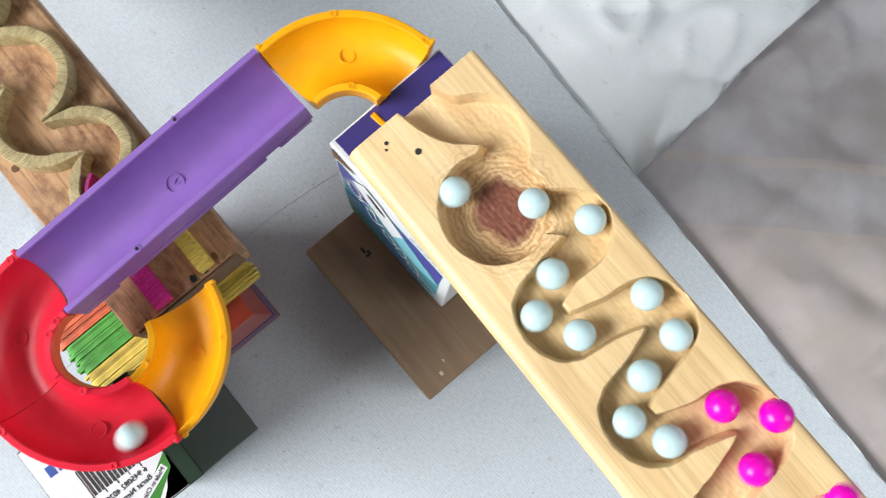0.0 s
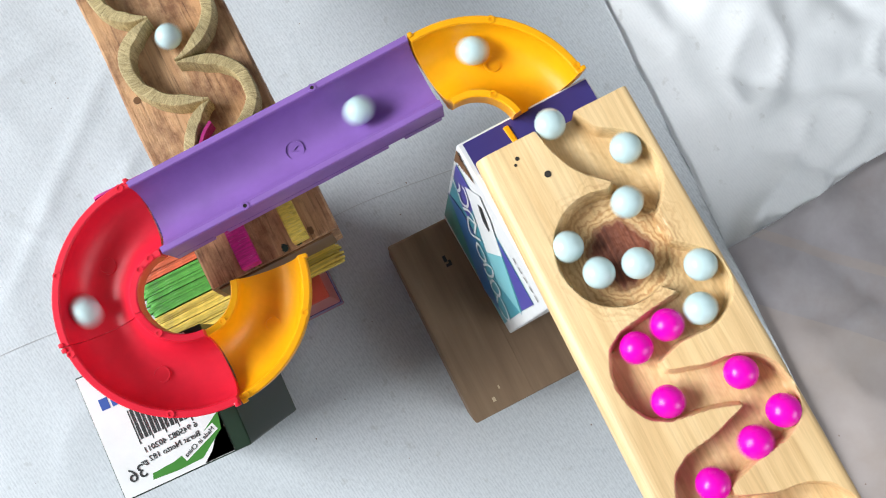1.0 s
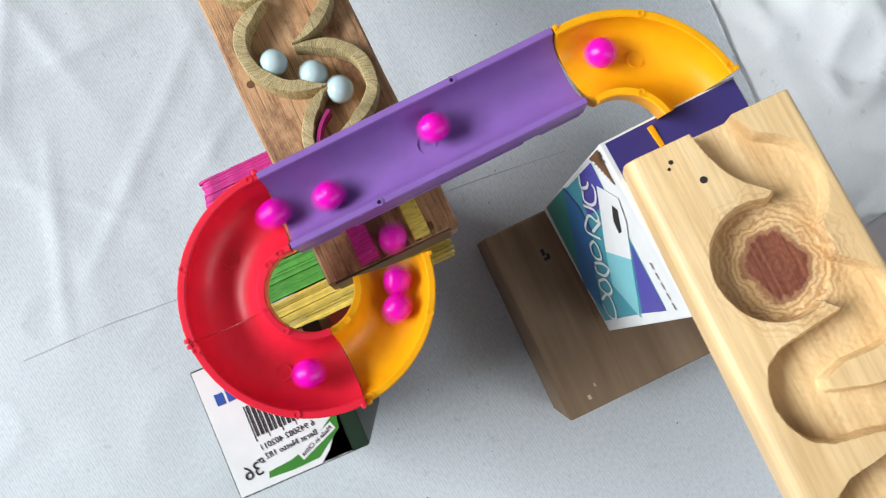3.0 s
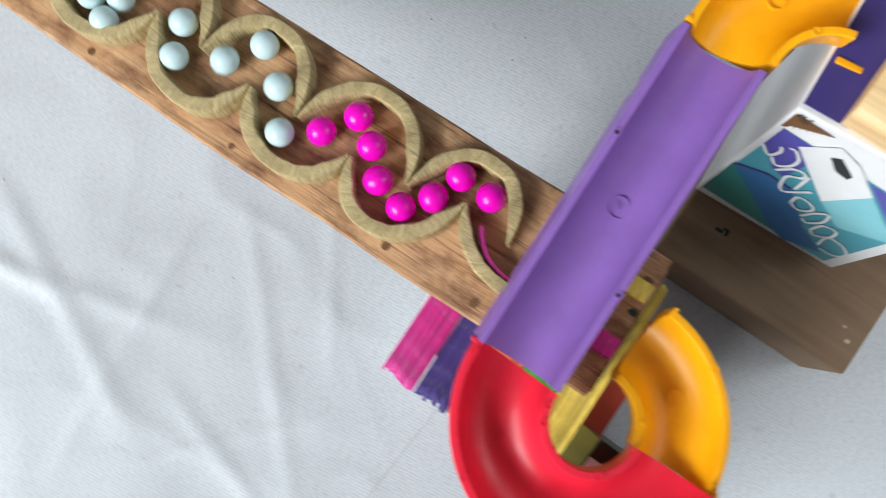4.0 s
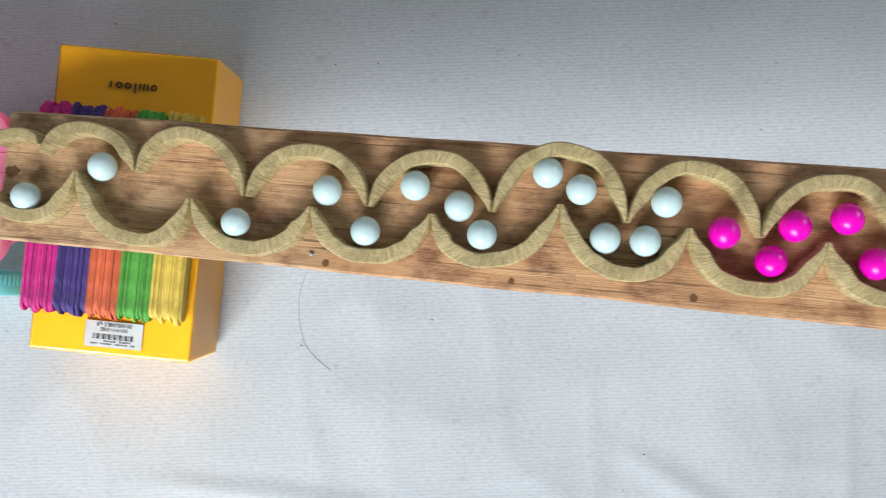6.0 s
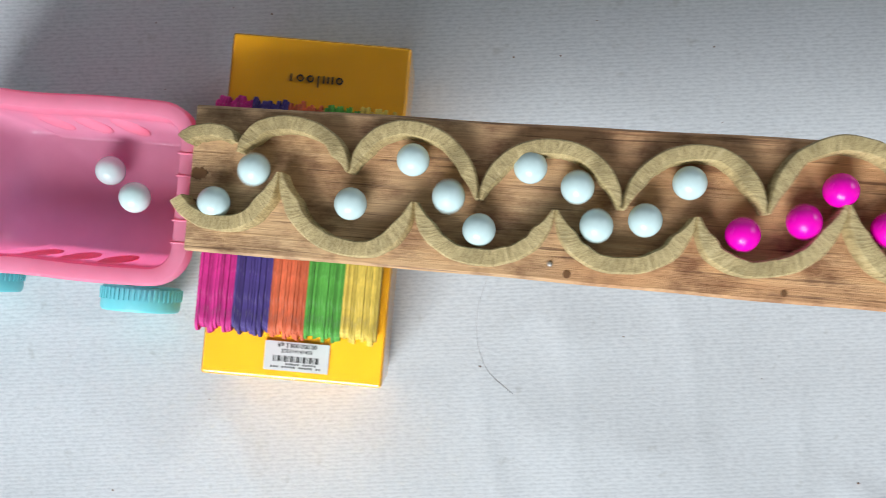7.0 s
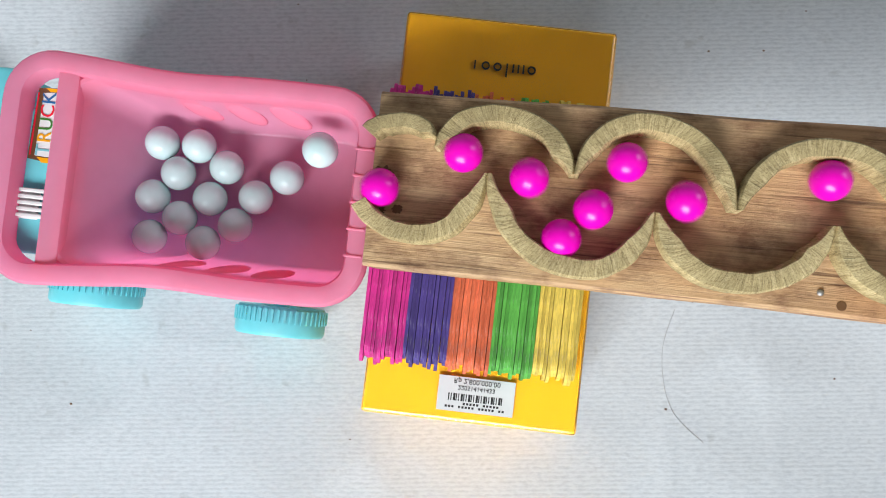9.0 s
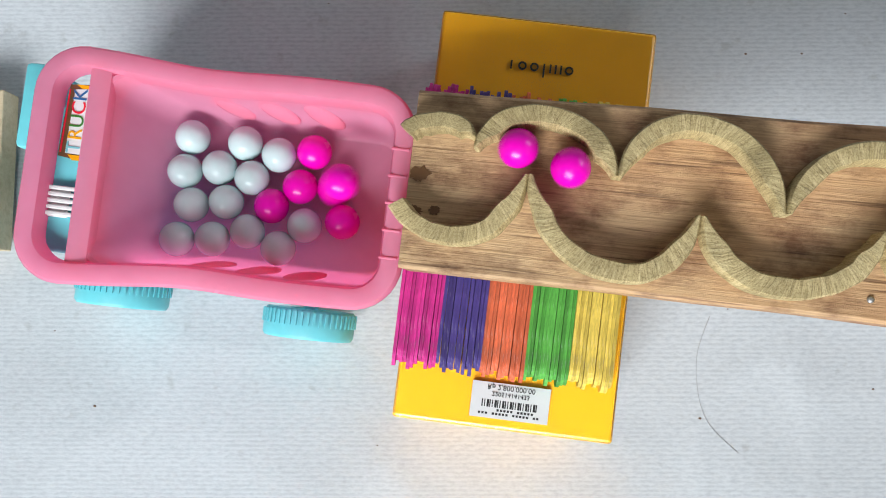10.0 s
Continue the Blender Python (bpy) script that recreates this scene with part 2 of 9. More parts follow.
M_BROWN_PRINT = paper("brown_print", (0.16, 0.075, 0.03), 0.4)
M_GLAZE = material("clear_wrap", (1, 1, 1), 0.08)
nodes_of(M_GLAZE)[2].inputs["Transmission Weight"].default_value = 1.0
nodes_of(M_GLAZE)[2].inputs["IOR"].default_value = 1.2


def stick_material(name, colour):
    m = material(name, colour, 0.7)
    n, l, b = nodes_of(m)
    o = n.new("ShaderNodeObjectInfo")
    g = noise_of(m, coords(m, (900, 110, 400)), 1.0, 5.0, 0.75)
    worn = noise_of(m, coords(m, (1400, 160, 900)), 1.0, 3.0, 0.7)
    c = ramp_of(m, o.outputs["Random"], ((0.0, tuple(x * 0.74 for x in colour)), (0.5, colour), (1.0, tuple(min(1, x * 1.22 + 0.01) for x in colour))))
    colour_in(m, mix_of(m, c, ramp_of(m, g, ((0.36, (0.42, 0.40, 0.42)), (0.56, (1, 1, 1)))), 0.70, "MULTIPLY"))
    c = nodes_of(m)[2].inputs["Base Color"].links[0].from_socket
    colour_in(m, mix_of(m, c, tuple(0.55 * x + 0.32 for x in colour), ramp_of(m, worn, ((0.60, (0, 0, 0)), (0.72, (0.5,) * 3)))))
    return m


M_STICKS = [stick_material(*a) for a in (("magenta_stick", (0.58, 0.012, 0.23)), ("violet_stick", (0.050, 0.025, 0.19)), ("orange_stick", (0.72, 0.14, 0.05)),
                                          ("green_stick", (0.08, 0.36, 0.04)), ("yellow_stick", (0.72, 0.53, 0.08)))]

# ---- mesh helpers ----


def part(name, bm, mat, parent=None, label="", smooth=False, at=None):
    """Links a bmesh as one mesh object under a thing or under a part."""
    me = bpy.data.meshes.new(name)
    bmesh.ops.recalc_face_normals(bm, faces=bm.faces)
    for f in bm.faces:
        f.smooth = smooth
    bm.to_mesh(me)
    bm.free()
    for mm in mat if isinstance(mat, (list, tuple)) else (mat,):
        me.materials.append(mm)
    ob = new(name, me)
    if parent is not None:
        ob.parent = parent
    if at is not None:
        ob.matrix_basis = at
    if smooth:
        me.set_sharp_from_angle(angle=radians(38))
    if label:
        tagged(ob, label)
    return ob


def thing(name, m, label, category, group="", kind=""):
    e = new(name)
    e.empty_display_size = 0.02
    e.matrix_basis = m
    return tagged(e, label, category, group, kind)


def axes(o, x, y, z):
    m = Matrix((x, y, z)).transposed().to_4x4()
    m.translation = o
    return m


def box_bm(x0, x1, y0, y1, z0, z1, bevel=0.0, segments=2):
    bm = bmesh.new()
    bmesh.ops.create_cube(bm, size=1)
    for v in bm.verts:
        v.co = Vector(((x0 + x1) / 2 + v.co.x * (x1 - x0), (y0 + y1) / 2 + v.co.y * (y1 - y0), (z0 + z1) / 2 + v.co.z * (z1 - z0)))
    if bevel:
        bmesh.ops.bevel(bm, geom=bm.edges[:], offset=bevel, segments=segments, affect="EDGES", profile=0.5)
    return bm


def sweep(profile, frames, closed=False):
    """A closed profile of (across, up) carried along frames of (origin, across, up)."""
    bm = bmesh.new()
    rings = [[bm.verts.new(o + a * s + b * h) for s, h in profile] for o, a, b in frames]
    n = len(profile)
    pairs = list(zip(rings, rings[1:])) + ([(rings[-1], rings[0])] if closed else [])
    for r, q in pairs:
        for i in range(n):
            bm.faces.new((r[i], r[(i + 1) % n], q[(i + 1) % n], q[i]))
    if not closed:
        bm.faces.new(rings[0])
        bm.faces.new(rings[-1][::-1])
    return bm


def prism(points, z0, z1):
    """A flat outline raised from z0 to z1."""
    bm = bmesh.new()
    low = [bm.verts.new((x, y, z0)) for x, y in points]
    top = [bm.verts.new((x, y, z1)) for x, y in points]
    bm.faces.new(low[::-1])
    bm.faces.new(top)
    for i in range(len(points)):
        j = (i + 1) % len(points)
        bm.faces.new((low[i], low[j], top[j], top[i]))
    return bm


def disc(x, y, r, n=20):
    return [(x + r * math.cos(2 * math.pi * i / n), y + r * math.sin(2 * math.pi * i / n)) for i in range(n)]


def ring_bm(r0, r1, z0, z1, n=24, x=0.0, y=0.0):
    prof = [(r0, z0), (r1, z0), (r1, z1), (r0, z1)]
    fr = [(Vector((x, y, 0)), Vector((math.cos(a), math.sin(a), 0)), Vector((0, 0, 1))) for a in (2 * math.pi * i / n for i in range(n))]
    return sweep(prof, fr, True)


def lettering(name, body, size, mat, parent, m, mirrored=True, label="", depth=0.00015):
    """Printed words, mirrored as in the film."""
    cu = bpy.data.curves.new(name, "FONT")
    cu.body, cu.size, cu.align_x, cu.align_y, cu.extrude, cu.resolution_u = body, size, "CENTER", "CENTER", depth, 3
    tmp = bpy.data.objects.new("text_form", cu)
    me = bpy.data.meshes.new_from_object(tmp)
    bpy.data.objects.remove(tmp)
    me.transform(Matrix.Diagonal((-1 if mirrored else 1, 1, 1, 1)))
    if mirrored:
        me.flip_normals()
    me.name = name
    me.materials.append(mat)
    ob = new(name, me)
    ob.parent, ob.matrix_basis = parent, m
    if label:
        tagged(ob, label)
    return ob

# ---- room: unseen walls and ceiling, added to shape the bounced light ----


def slab(name, x0, x1, y0, y1, z0, z1, mat, label=""):
    ob = part(name, box_bm(x0, x1, y0, y1, z0, z1), mat)
    return tagged(ob, label, "", "", "structure")


floor = slab("floor", -3.0, 2.4, -2.7, 2.0, -0.20, -0.014, M_BARE, "dusty grey-brown floor under the white sheets")
slab("unseen_wall_north", -3.1, 2.5, 2.0, 2.1, -0.2, 3.2, M_PLASTER)
slab("unseen_wall_west", -3.1, -3.0, -2.8, 2.0, -0.2, 3.2, M_PLASTER)
# the opening in the east wall is made up for the fill lamp
slab("unseen_wall_east", 2.4, 2.5, -2.8, 0.45, -0.2, 3.2, M_PLASTER)
slab("unseen_wall_east", 2.4, 2.5, 1.65, 2.0, -0.2, 3.2, M_PLASTER)
slab("unseen_wall_east", 2.4, 2.5, 0.45, 1.65, -0.2, 0.95, M_PLASTER)
slab("unseen_wall_east", 2.4, 2.5, 0.45, 1.65, 2.15, 3.2, M_PLASTER)
slab("unseen_wall_south", -3.0, -2.15, -2.8, -2.7, -0.2, 3.2, M_PLASTER)
slab("unseen_wall_south", 0.25, 2.4, -2.8, -2.7, -0.2, 3.2, M_PLASTER)
slab("unseen_wall_south", -2.15, 0.25, -2.8, -2.7, -0.2, 1.20, M_PLASTER)
slab("unseen_wall_south", -2.15, 0.25, -2.8, -2.7, 3.00, 3.2, M_PLASTER)
slab("unseen_ceiling", -3.1, 2.5, -2.8, 2.1, 3.2, 3.3, M_PLASTER)


def sheet(name, inside, height, mat, x0, x1, y0, y1, step):
    """A thin sheet, cut by inside(x, y), its folds by height(x, y)."""
    nx, ny = int((x1 - x0) / step), int((y1 - y0) / step)
    verts, index, faces = [], {}, []
    for j in range(ny + 1):
        for i in range(nx + 1):
            x, y = x0 + i * step, y0 + j * step
            index[i, j] = len(verts)
            verts.append((*inside(x, y), height(x, y)))
    for j in range(ny):
        for i in range(nx):
            faces.append((index[i, j], index[i + 1, j], index[i + 1, j + 1], index[i, j + 1]))
    me = bpy.data.meshes.new(name)
    me.from_pydata(verts, [], faces)
    me.shade_smooth()
    me.materials.append(mat)
    ob = new(name, me)
    return tagged(ob, "", "", "", "structure")


def crease(x, y, ax, ay, bx, by, w, h):
    """A soft ridge along the line from a to b."""
    dx, dy = bx - ax, by - ay
    k = max(0.0, min(1.0, ((x - ax) * dx + (y - ay) * dy) / (dx * dx + dy * dy)))
    d = math.hypot(x - ax - k * dx, y - ay - k * dy)
    w *= 0.75
    return 0.6 * h * math.exp(-((d / w) ** 2)) * min(1.0, 4 * k + 0.15) * min(1.0, 4 * (1 - k) + 0.15)


CREASES = ((-0.08, -0.135, 0.10, -0.160, 0.007, 0.0022), (0.10, -0.160, 0.34, -0.185, 0.008, 0.0022), (0.209, -0.070, 0.208, -0.180, 0.006, 0.0016), (0.36, -0.30, 0.37, -0.08, 0.007, 0.0018),
           (0.22, -0.12, 0.40, -0.24, 0.010, 0.0026), (0.38, -0.05, 0.52, -0.24, 0.008, 0.0018), (0.44, -0.03, 0.50, -0.15, 0.006, 0.0016), (0.40, -0.20, 0.55, -0.27, 0.007, 0.0018), (0.10, -0.20, 0.42, -0.16, 0.010, 0.0022), (0.02, -0.16, 0.30, -0.24, 0.016, 0.0020), (0.28, -0.28, 0.34, -0.10, 0.006, 0.0014), (0.52, -0.16, 0.40, -0.26, 0.004, 0.0012),
           (0.43, -0.06, 0.58, -0.20, 0.0025, 0.0010), (0.20, -0.24, 0.22, -0.10, 0.005, 0.0012), (0.24, 0.12, 0.50, 0.24, 0.014, 0.0016), (0.58, 0.10, 0.45, 0.20, 0.006, 0.0014),
           (0.66, 0.07, 0.62, 0.02, 0.004, 0.001), (-0.20, -0.14, 0.10, -0.20, 0.012, 0.0012), (0.46, 0.16, 0.50, 0.30, 0.004, 0.0015), (0.05, 0.10, 0.05, 0.26, 0.003, 0.0008))


def sheet_height(x, y):
    z = 0.0011 * noise.noise(Vector((x * 9, y * 14, 0.3))) + 0.0006 * noise.noise(Vector((x * 30, y * 26, 4.1)))
    r = 1 - abs(noise.noise(Vector((x * 6 + y * 5, y * 9 - x * 3, 2.2))))
    q = 1 - abs(noise.noise(Vector((x * 13 - y * 4, y * 8 + x * 6, 7.7))))
    return z + 0.0007 * r ** 6 + 0.0008 * q ** 9 + sum(crease(x, y, *c) for c in CREASES) - 0.0028


def sheet_edge(x):
    return 0.2700 - 0.154 * (x - 0.557)


def sheet_cut(x, y):
    return x, min(y, sheet_edge(x) + 0.0012 * noise.noise(Vector((x * 30, 0, 0))))


ground = sheet("ground", sheet_cut, sheet_height, M_SHEET, -0.50, 1.20, -0.42, 0.36, 0.004)
tagged(ground, "white woven plastic sheet with soft folds spread on the floor")


def laid_line(points, w, mat, name, label):
    """A thin line lying on the sheet through the points."""
    fine = smooth_points(points)
    frames = []
    for i, (x, y) in enumerate(fine):
        (xa, ya), (xb, yb) = fine[max(i - 1, 0)], fine[min(i + 1, len(fine) - 1)]
        d = Vector((yb - ya, xa - xb, 0)).normalized()
        frames.append((Vector((x, y, sheet_height(x, y) + 0.0002)), d, Vector((0, 0, 1))))
    return part(name, sweep([(-w, -0.0006), (w, -0.0006), (w, 0.0001), (0, 0.0001 + w * 0.5), (-w, 0.0001)], frames), mat, ground, label)


def smooth_points(points, n=10):
    pts, out = [np.array(p) for p in points], []
    for i in range(len(pts) - 1):
        p0, p1, p2, p3 = pts[max(i - 1, 0)], pts[i], pts[i + 1], pts[min(i + 2, len(pts) - 1)]
        for k in range(n):
            t = k / n
            out.append(tuple(float(x) for x in 0.5 * (2 * p1 + (p2 - p0) * t + (2 * p0 - 5 * p1 + 4 * p2 - p3) * t * t + (3 * p1 - p0 - 3 * p2 + p3) * t ** 3)))
    return out + [tuple(float(x) for x in pts[-1])]


laid_line([(0.0336, -0.0055), (0.0271, -0.0269), (0.0305, -0.0534), (0.046, -0.0705)], 0.0001, M_GREY, "hair", "fine dark hair on the sheet")
laid_line([(0.5390, -0.30), (0.5481, -0.240), (0.5583, -0.1914), (0.5750, -0.11), (0.5901, -0.040), (0.5976, 0.0237), (0.6182, 0.1107)], 0.0003, M_GREY, "seam", "grey seam line across the sheet")


def cloth_height(x, y):
    p = Vector((x * 7 + 3 * y, y * 15 - 6 * x, 1.7))
    z = 0.021 * abs(noise.noise(p)) + 0.0045 * noise.noise(Vector((x * 24, y * 24, 9.0))) + 0.0045 * abs(noise.noise(Vector((x * 34 + y * 20, y * 26 - x * 22, 2.0))))
    z += 0.007 * (1 - abs(noise.noise(Vector((x * 16 + y * 9, y * 11 - x * 5, 4.4))))) ** 8
    near = max(0.0, min(1.0, (y - sheet_edge(x)) / 0.03))
    return -0.0078 + (z + 0.0035) * near


def cloth_cut(x, y):
    """The cloth ends along a slanting border, beyond which the floor lies bare."""
    border = 0.782 + 0.06 * (y - 0.242) + 0.004 * noise.noise(Vector((0, y * 12, 5)))
    return min(x, border), y


cloth = sheet("crumpled_cloth", cloth_cut, cloth_height, M_CLOTH, -0.30, 0.84, 0.14, 0.70, 0.0045)
tagged(cloth, "crumpled thin white cloth lying beyond the sheet's edge", "cloth")
thin_cloth = sheet("thin_cloth", lambda x, y: (x, y), lambda x, y: cloth_height(x, y) * 0.7 - 0.0045, M_FLOOR, 0.66, 1.40, 0.00, 0.70, 0.006)
tagged(thin_cloth, "thin greyish pink cloth with beige bands under the white one", "cloth")
plank = thing("wooden_plank", pose(-0.302, 0.064, 0.0, 0, 0, -1), "pale bare wooden plank lying flat on the sheet", "plank")
part("board", box_bm(-0.30, 0.0, -0.038, 0.038, 0.0015, 0.016, 0.001), M_PLANK, plank)

# ---- weathered board with bamboo pockets ----
U_OLD = Vector((1, -0.1195, 0.112)).normalized()
V_OLD = Vector((0.1195, 1, 0)).normalized()
W_OLD = U_OLD.cross(V_OLD)
OLD = axes(Vector((-0.105, 0.0455, 0.0968)), U_OLD, V_OLD, W_OLD)
OLD_LONG, WALL = 0.738, 0.0115


def rough_plank(long, half, thick, wobble, seed):
    """A sawn board with uneven edges, its top at z = 0; half gives the sides' offsets at both ends."""
    bm = bmesh.new()
    n, rings = 60, []
    for i in range(n + 1):
        x = long * i / n
        k = min(1.0, x / 0.5)
        a = half[0] + (half[1] - half[0]) * k + wobble * noise.noise(Vector((x * 18, seed, 0)))
        b = -half[2] - (half[3] - half[2]) * k * k + wobble * noise.noise(Vector((x * 18, seed + 7, 0)))
        c = 0.0012
        prof = [(b + c, 0), (a - c, 0), (a, -c), (a, -thick + c), (a - c, -thick), (b + c, -thick), (b, -thick + c), (b, -c)]
        rings.append([bm.verts.new((x, y, z)) for y, z in prof])
    for r, q in zip(rings, rings[1:]):
        for i in range(8):
            bm.faces.new((r[i], r[(i + 1) % 8], q[(i + 1) % 8], q[i]))
    bm.faces.new(rings[0])
    bm.faces.new(rings[-1][::-1])
    return bm


old_board = thing("marble_run_board", OLD, "weathered brown wooden board with glued bamboo half rings as marble pockets", "marble run")
part("plank", rough_plank(OLD_LONG, (0.0350, 0.0385, 0.0318, 0.0362), 0.028, 0.0008, 2.0), M_OLD, old_board, "weathered brown plank with knots and saw marks")


def pocket(left, right, bulge, parent, thick=0.0068, cut=(0.0, 180.0), drop=0.0):
    """One bent bamboo wall on the board, between two tips, its outer side bulging to v = bulge."""
    (u0, v0), (u1, v1) = left, right
    cx, a = (u0 + u1) / 2, (u1 - u0) / 2
    cy = (v0 + v1) / 2
    up = 1 if bulge > cy else -1
    n, frames = 40, []
    h = WALL + 0.0009 * noise.noise(Vector((cx * 70, cy * 90, 3)))

    def outer(deg):
        th = radians(deg)
        e = (0.5 - 0.5 * math.cos(th))
        x = -a * math.copysign(abs(math.cos(th)) ** 0.94, math.cos(th))
        return Vector((x, (v0 - cy) * (1 - e) + (v1 - cy) * e + (bulge - cy) * math.sin(th) ** 0.94 - up * drop * (1 - math.sin(th)), 0))

    bm, rows = bmesh.new(), []
    for i in range(n + 1):
        deg = cut[0] + (cut[1] - cut[0]) * i / n
        d = (outer(min(deg + 0.5, 180)) - outer(max(deg - 0.5, 0))).normalized()
        inward = Vector((d.y, -d.x, 0)) if up > 0 else Vector((-d.y, d.x, 0))
        # the ends are pared thin on their inner side where they meet the next wall
        ends = min(1.0, 0.16 + (deg if cut[0] == 0 else 90) / 30.0, 0.16 + (180 - deg if cut[1] == 180 else 90) / 30.0)
        t = thick * ends ** 0.8 * (1 + 0.08 * noise.noise(Vector((cx * 50 + i * 0.25, cy * 80, 1))))
        wob = 0.0005 * noise.noise(Vector((cx * 90, cy * 50, i * 0.3)))
        saw = 0.00035 * noise.noise(Vector((cx * 200, i * 0.9, 6)))
        o = outer(deg) + inward * wob
        prof = ((0.0, -0.0008), (0.0, h - 0.0016), (0.0007, h - 0.0003 + saw), (t * 0.5, h + saw), (t - 0.0005, h - 0.0002 - saw), (t, h - 0.0010), (t * 1.03, -0.0008))
        rows.append([bm.verts.new(o + inward * s + Vector((0, 0, z))) for s, z in prof])
    m = len(rows[0])
    for r, q in zip(rows, rows[1:]):
        for i in range(m):
            bm.faces.new((r[i], r[(i + 1) % m], q[(i + 1) % m], q[i]))
    bm.faces.new(rows[0])
    bm.faces.new(rows[-1][::-1])
    return part("bamboo_arc", bm, M_BAMBOO, parent, "", True, pose(cx, cy, 0))


# tips between neighbouring walls and the outer bulge of each wall, (u, v) on the board
UPPER = ((0.0239, 0.0175), (0.0752, 0.0120), (0.1320, 0.0045), (0.1924, 0.0047), (0.2512, 0.0070), (0.3140, 0.0075), (0.3735, 0.0056), (0.4326, 0.0110), (0.4930, 0.0055), (0.5530, 0.0028), (0.6161, 0.0043), (0.6720, 0.0060))
UPPER_OUT = (0.0307, 0.0317, 0.0283, 0.0298, 0.0380, 0.0342, 0.0328, 0.0355, 0.0342, 0.0340, 0.0340)
LOWER = ((0.0444, 0.0055), (0.1046, -0.0030), (0.1648, -0.0020), (0.2231, -0.0005), (0.2829, 0.0090), (0.3420, 0.0030), (0.4026, 0.0017), (0.4640, 0.0053), (0.5250, -0.0008), (0.5858, -0.0030), (0.6445, 0.0077))
LOWER_OUT = (-0.0287, -0.0280, -0.0268, -0.0235, -0.0240, -0.0258, -0.0250, -0.0280, -0.0290, -0.0285)
for k in range(11):
    pocket(UPPER[k], UPPER[k + 1], UPPER_OUT[k], old_board, drop=0.0040)
for k in range(10):
    pocket(LOWER[k], LOWER[k + 1], LOWER_OUT[k], old_board, thick=0.0072)
pocket((-0.0085, 0.0055), LOWER[0], -0.0222, old_board, cut=(34.0, 180.0))
pocket((-0.0050, 0.0150), UPPER[0], 0.0250, old_board, thick=0.0060, cut=(26.0, 180.0))
pocket(LOWER[10], (0.7230, 0.0077), -0.0190, old_board, thick=0.0066, cut=(0.0, 104.0))
for u, v, r in ((0.172, -0.0285, 0.0024), (0.263, -0.0290, 0.0020), (0.440, -0.0290, 0.0028), (0.622, -0.0290, 0.0030), (0.672, -0.0285, 0.0032), (0.348, -0.0290, 0.0026), (0.53, -0.0300, 0.0022)):
    part("knot", prism(disc(u, v, r * 0.72, 14), -0.0005, 0.0003), M_BROWN_PRINT, old_board, "dark wood knot")
for u, v in ((0.1645, -0.0245),):
    bm = bmesh.new()
    bmesh.ops.create_uvsphere(bm, u_segments=10, v_segments=6, radius=0.0013, matrix=Matrix.Translation((u, v, 0.0004)) @ Matrix.Diagonal((1, 1, 0.6, 1)))
    part("nail", bm, M_STEEL, old_board, "bent steel nail head", True)
random.seed(11)
for u, v, r, mt in ((0.004, 0.0035, 0.0040, M_BROWN_PRINT), (0.0035, -0.0105, 0.0030, M_BROWN_PRINT), (0.011, -0.0095, 0.0022, M_BROWN_PRINT), (0.735, 0.016, 0.0030, M_DARK), (0.7355, 0.008, 0.0026, M_DARK), (0.733, 0.0245, 0.0024, M_BROWN_PRINT)):
    pts = [(u + r * (0.7 + 0.5 * random.random()) * math.cos(2 * math.pi * i / 40), v + r * (0.5 + 0.4 * random.random()) * math.sin(2 * math.pi * i / 40)) for i in range(40)]
    part("char_mark", prism([(max(0.0004, min(0.7376, x)), y) for x, y in pts], -0.0004, 0.00035), mt, old_board, "dark burnt or glued spot")
part("charred_end", box_bm(0.7378, 0.7392, -0.0330, 0.0340, -0.0270, -0.0035, 0.0004), M_BROWN_PRINT, old_board, "dark charred end grain")
# strips at the mouth of the board
part("strip", box_bm(0.683, 0.737, 0.0135, 0.0225, 0.0005, 0.0085, 0.0008), M_STICKS[4], old_board, "short yellow craft stick")
part("strip", box_bm(0.700, 0.7375, -0.0165, -0.006, 0.0005, 0.0075, 0.0008), M_STICKS[0], old_board, "short magenta craft stick")
part("strip", sweep([(-0.0009, 0), (0.0009, 0), (0.0009, 0.0098), (-0.0009, 0.0098)],
                    [(Vector((0.6800 + 0.0268 * math.cos(a), 0.0155 + 0.0268 * math.sin(a), 0.0003)), Vector((math.cos(a), math.sin(a), 0)), Vector((0, 0, 1))) for a in (radians(208 + 9 * k) for k in range(10))]),
     M_STICKS[0], old_board, "bent magenta craft stick lining the pocket", True)

# ---- pale board with a carved channel ----
U_LIGHT = Vector((0.96904, -0.16086, 0.18731)).normalized()
V_LIGHT = Vector((0.13302, 0.97926, 0.15282)).normalized()
W_LIGHT = U_LIGHT.cross(V_LIGHT)
LIGHT = axes(Vector((0.65271, 0.10265, 0.25783)), U_LIGHT, V_LIGHT, W_LIGHT)
CHANNEL = [(-0.01, 0.0020, 0.0096), (0.0015, 0.0026, 0.0096), (0.0185, 0.0090, 0.0108), (0.0290, 0.0205, 0.0118), (0.0400, 0.0240, 0.0100), (0.0495, 0.0165, 0.0115), (0.0560, 0.0020, 0.0110), (0.0660, -0.0010, 0.0120),
           (0.0790, 0.0140, 0.0100), (0.0925, 0.0258, 0.0110), (0.1025, 0.0205, 0.0104), (0.1050, 0.0030, 0.0090), (0.1115, -0.0150, 0.0108), (0.1285, -0.0142, 0.0110),
           (0.1345, 0.0050, 0.0090), (0.1400, 0.0235, 0.0108), (0.1545, 0.0240, 0.0108), (0.1615, 0.0040, 0.0090), (0.1685, -0.0145, 0.0108), (0.1850, -0.0137, 0.0110)]
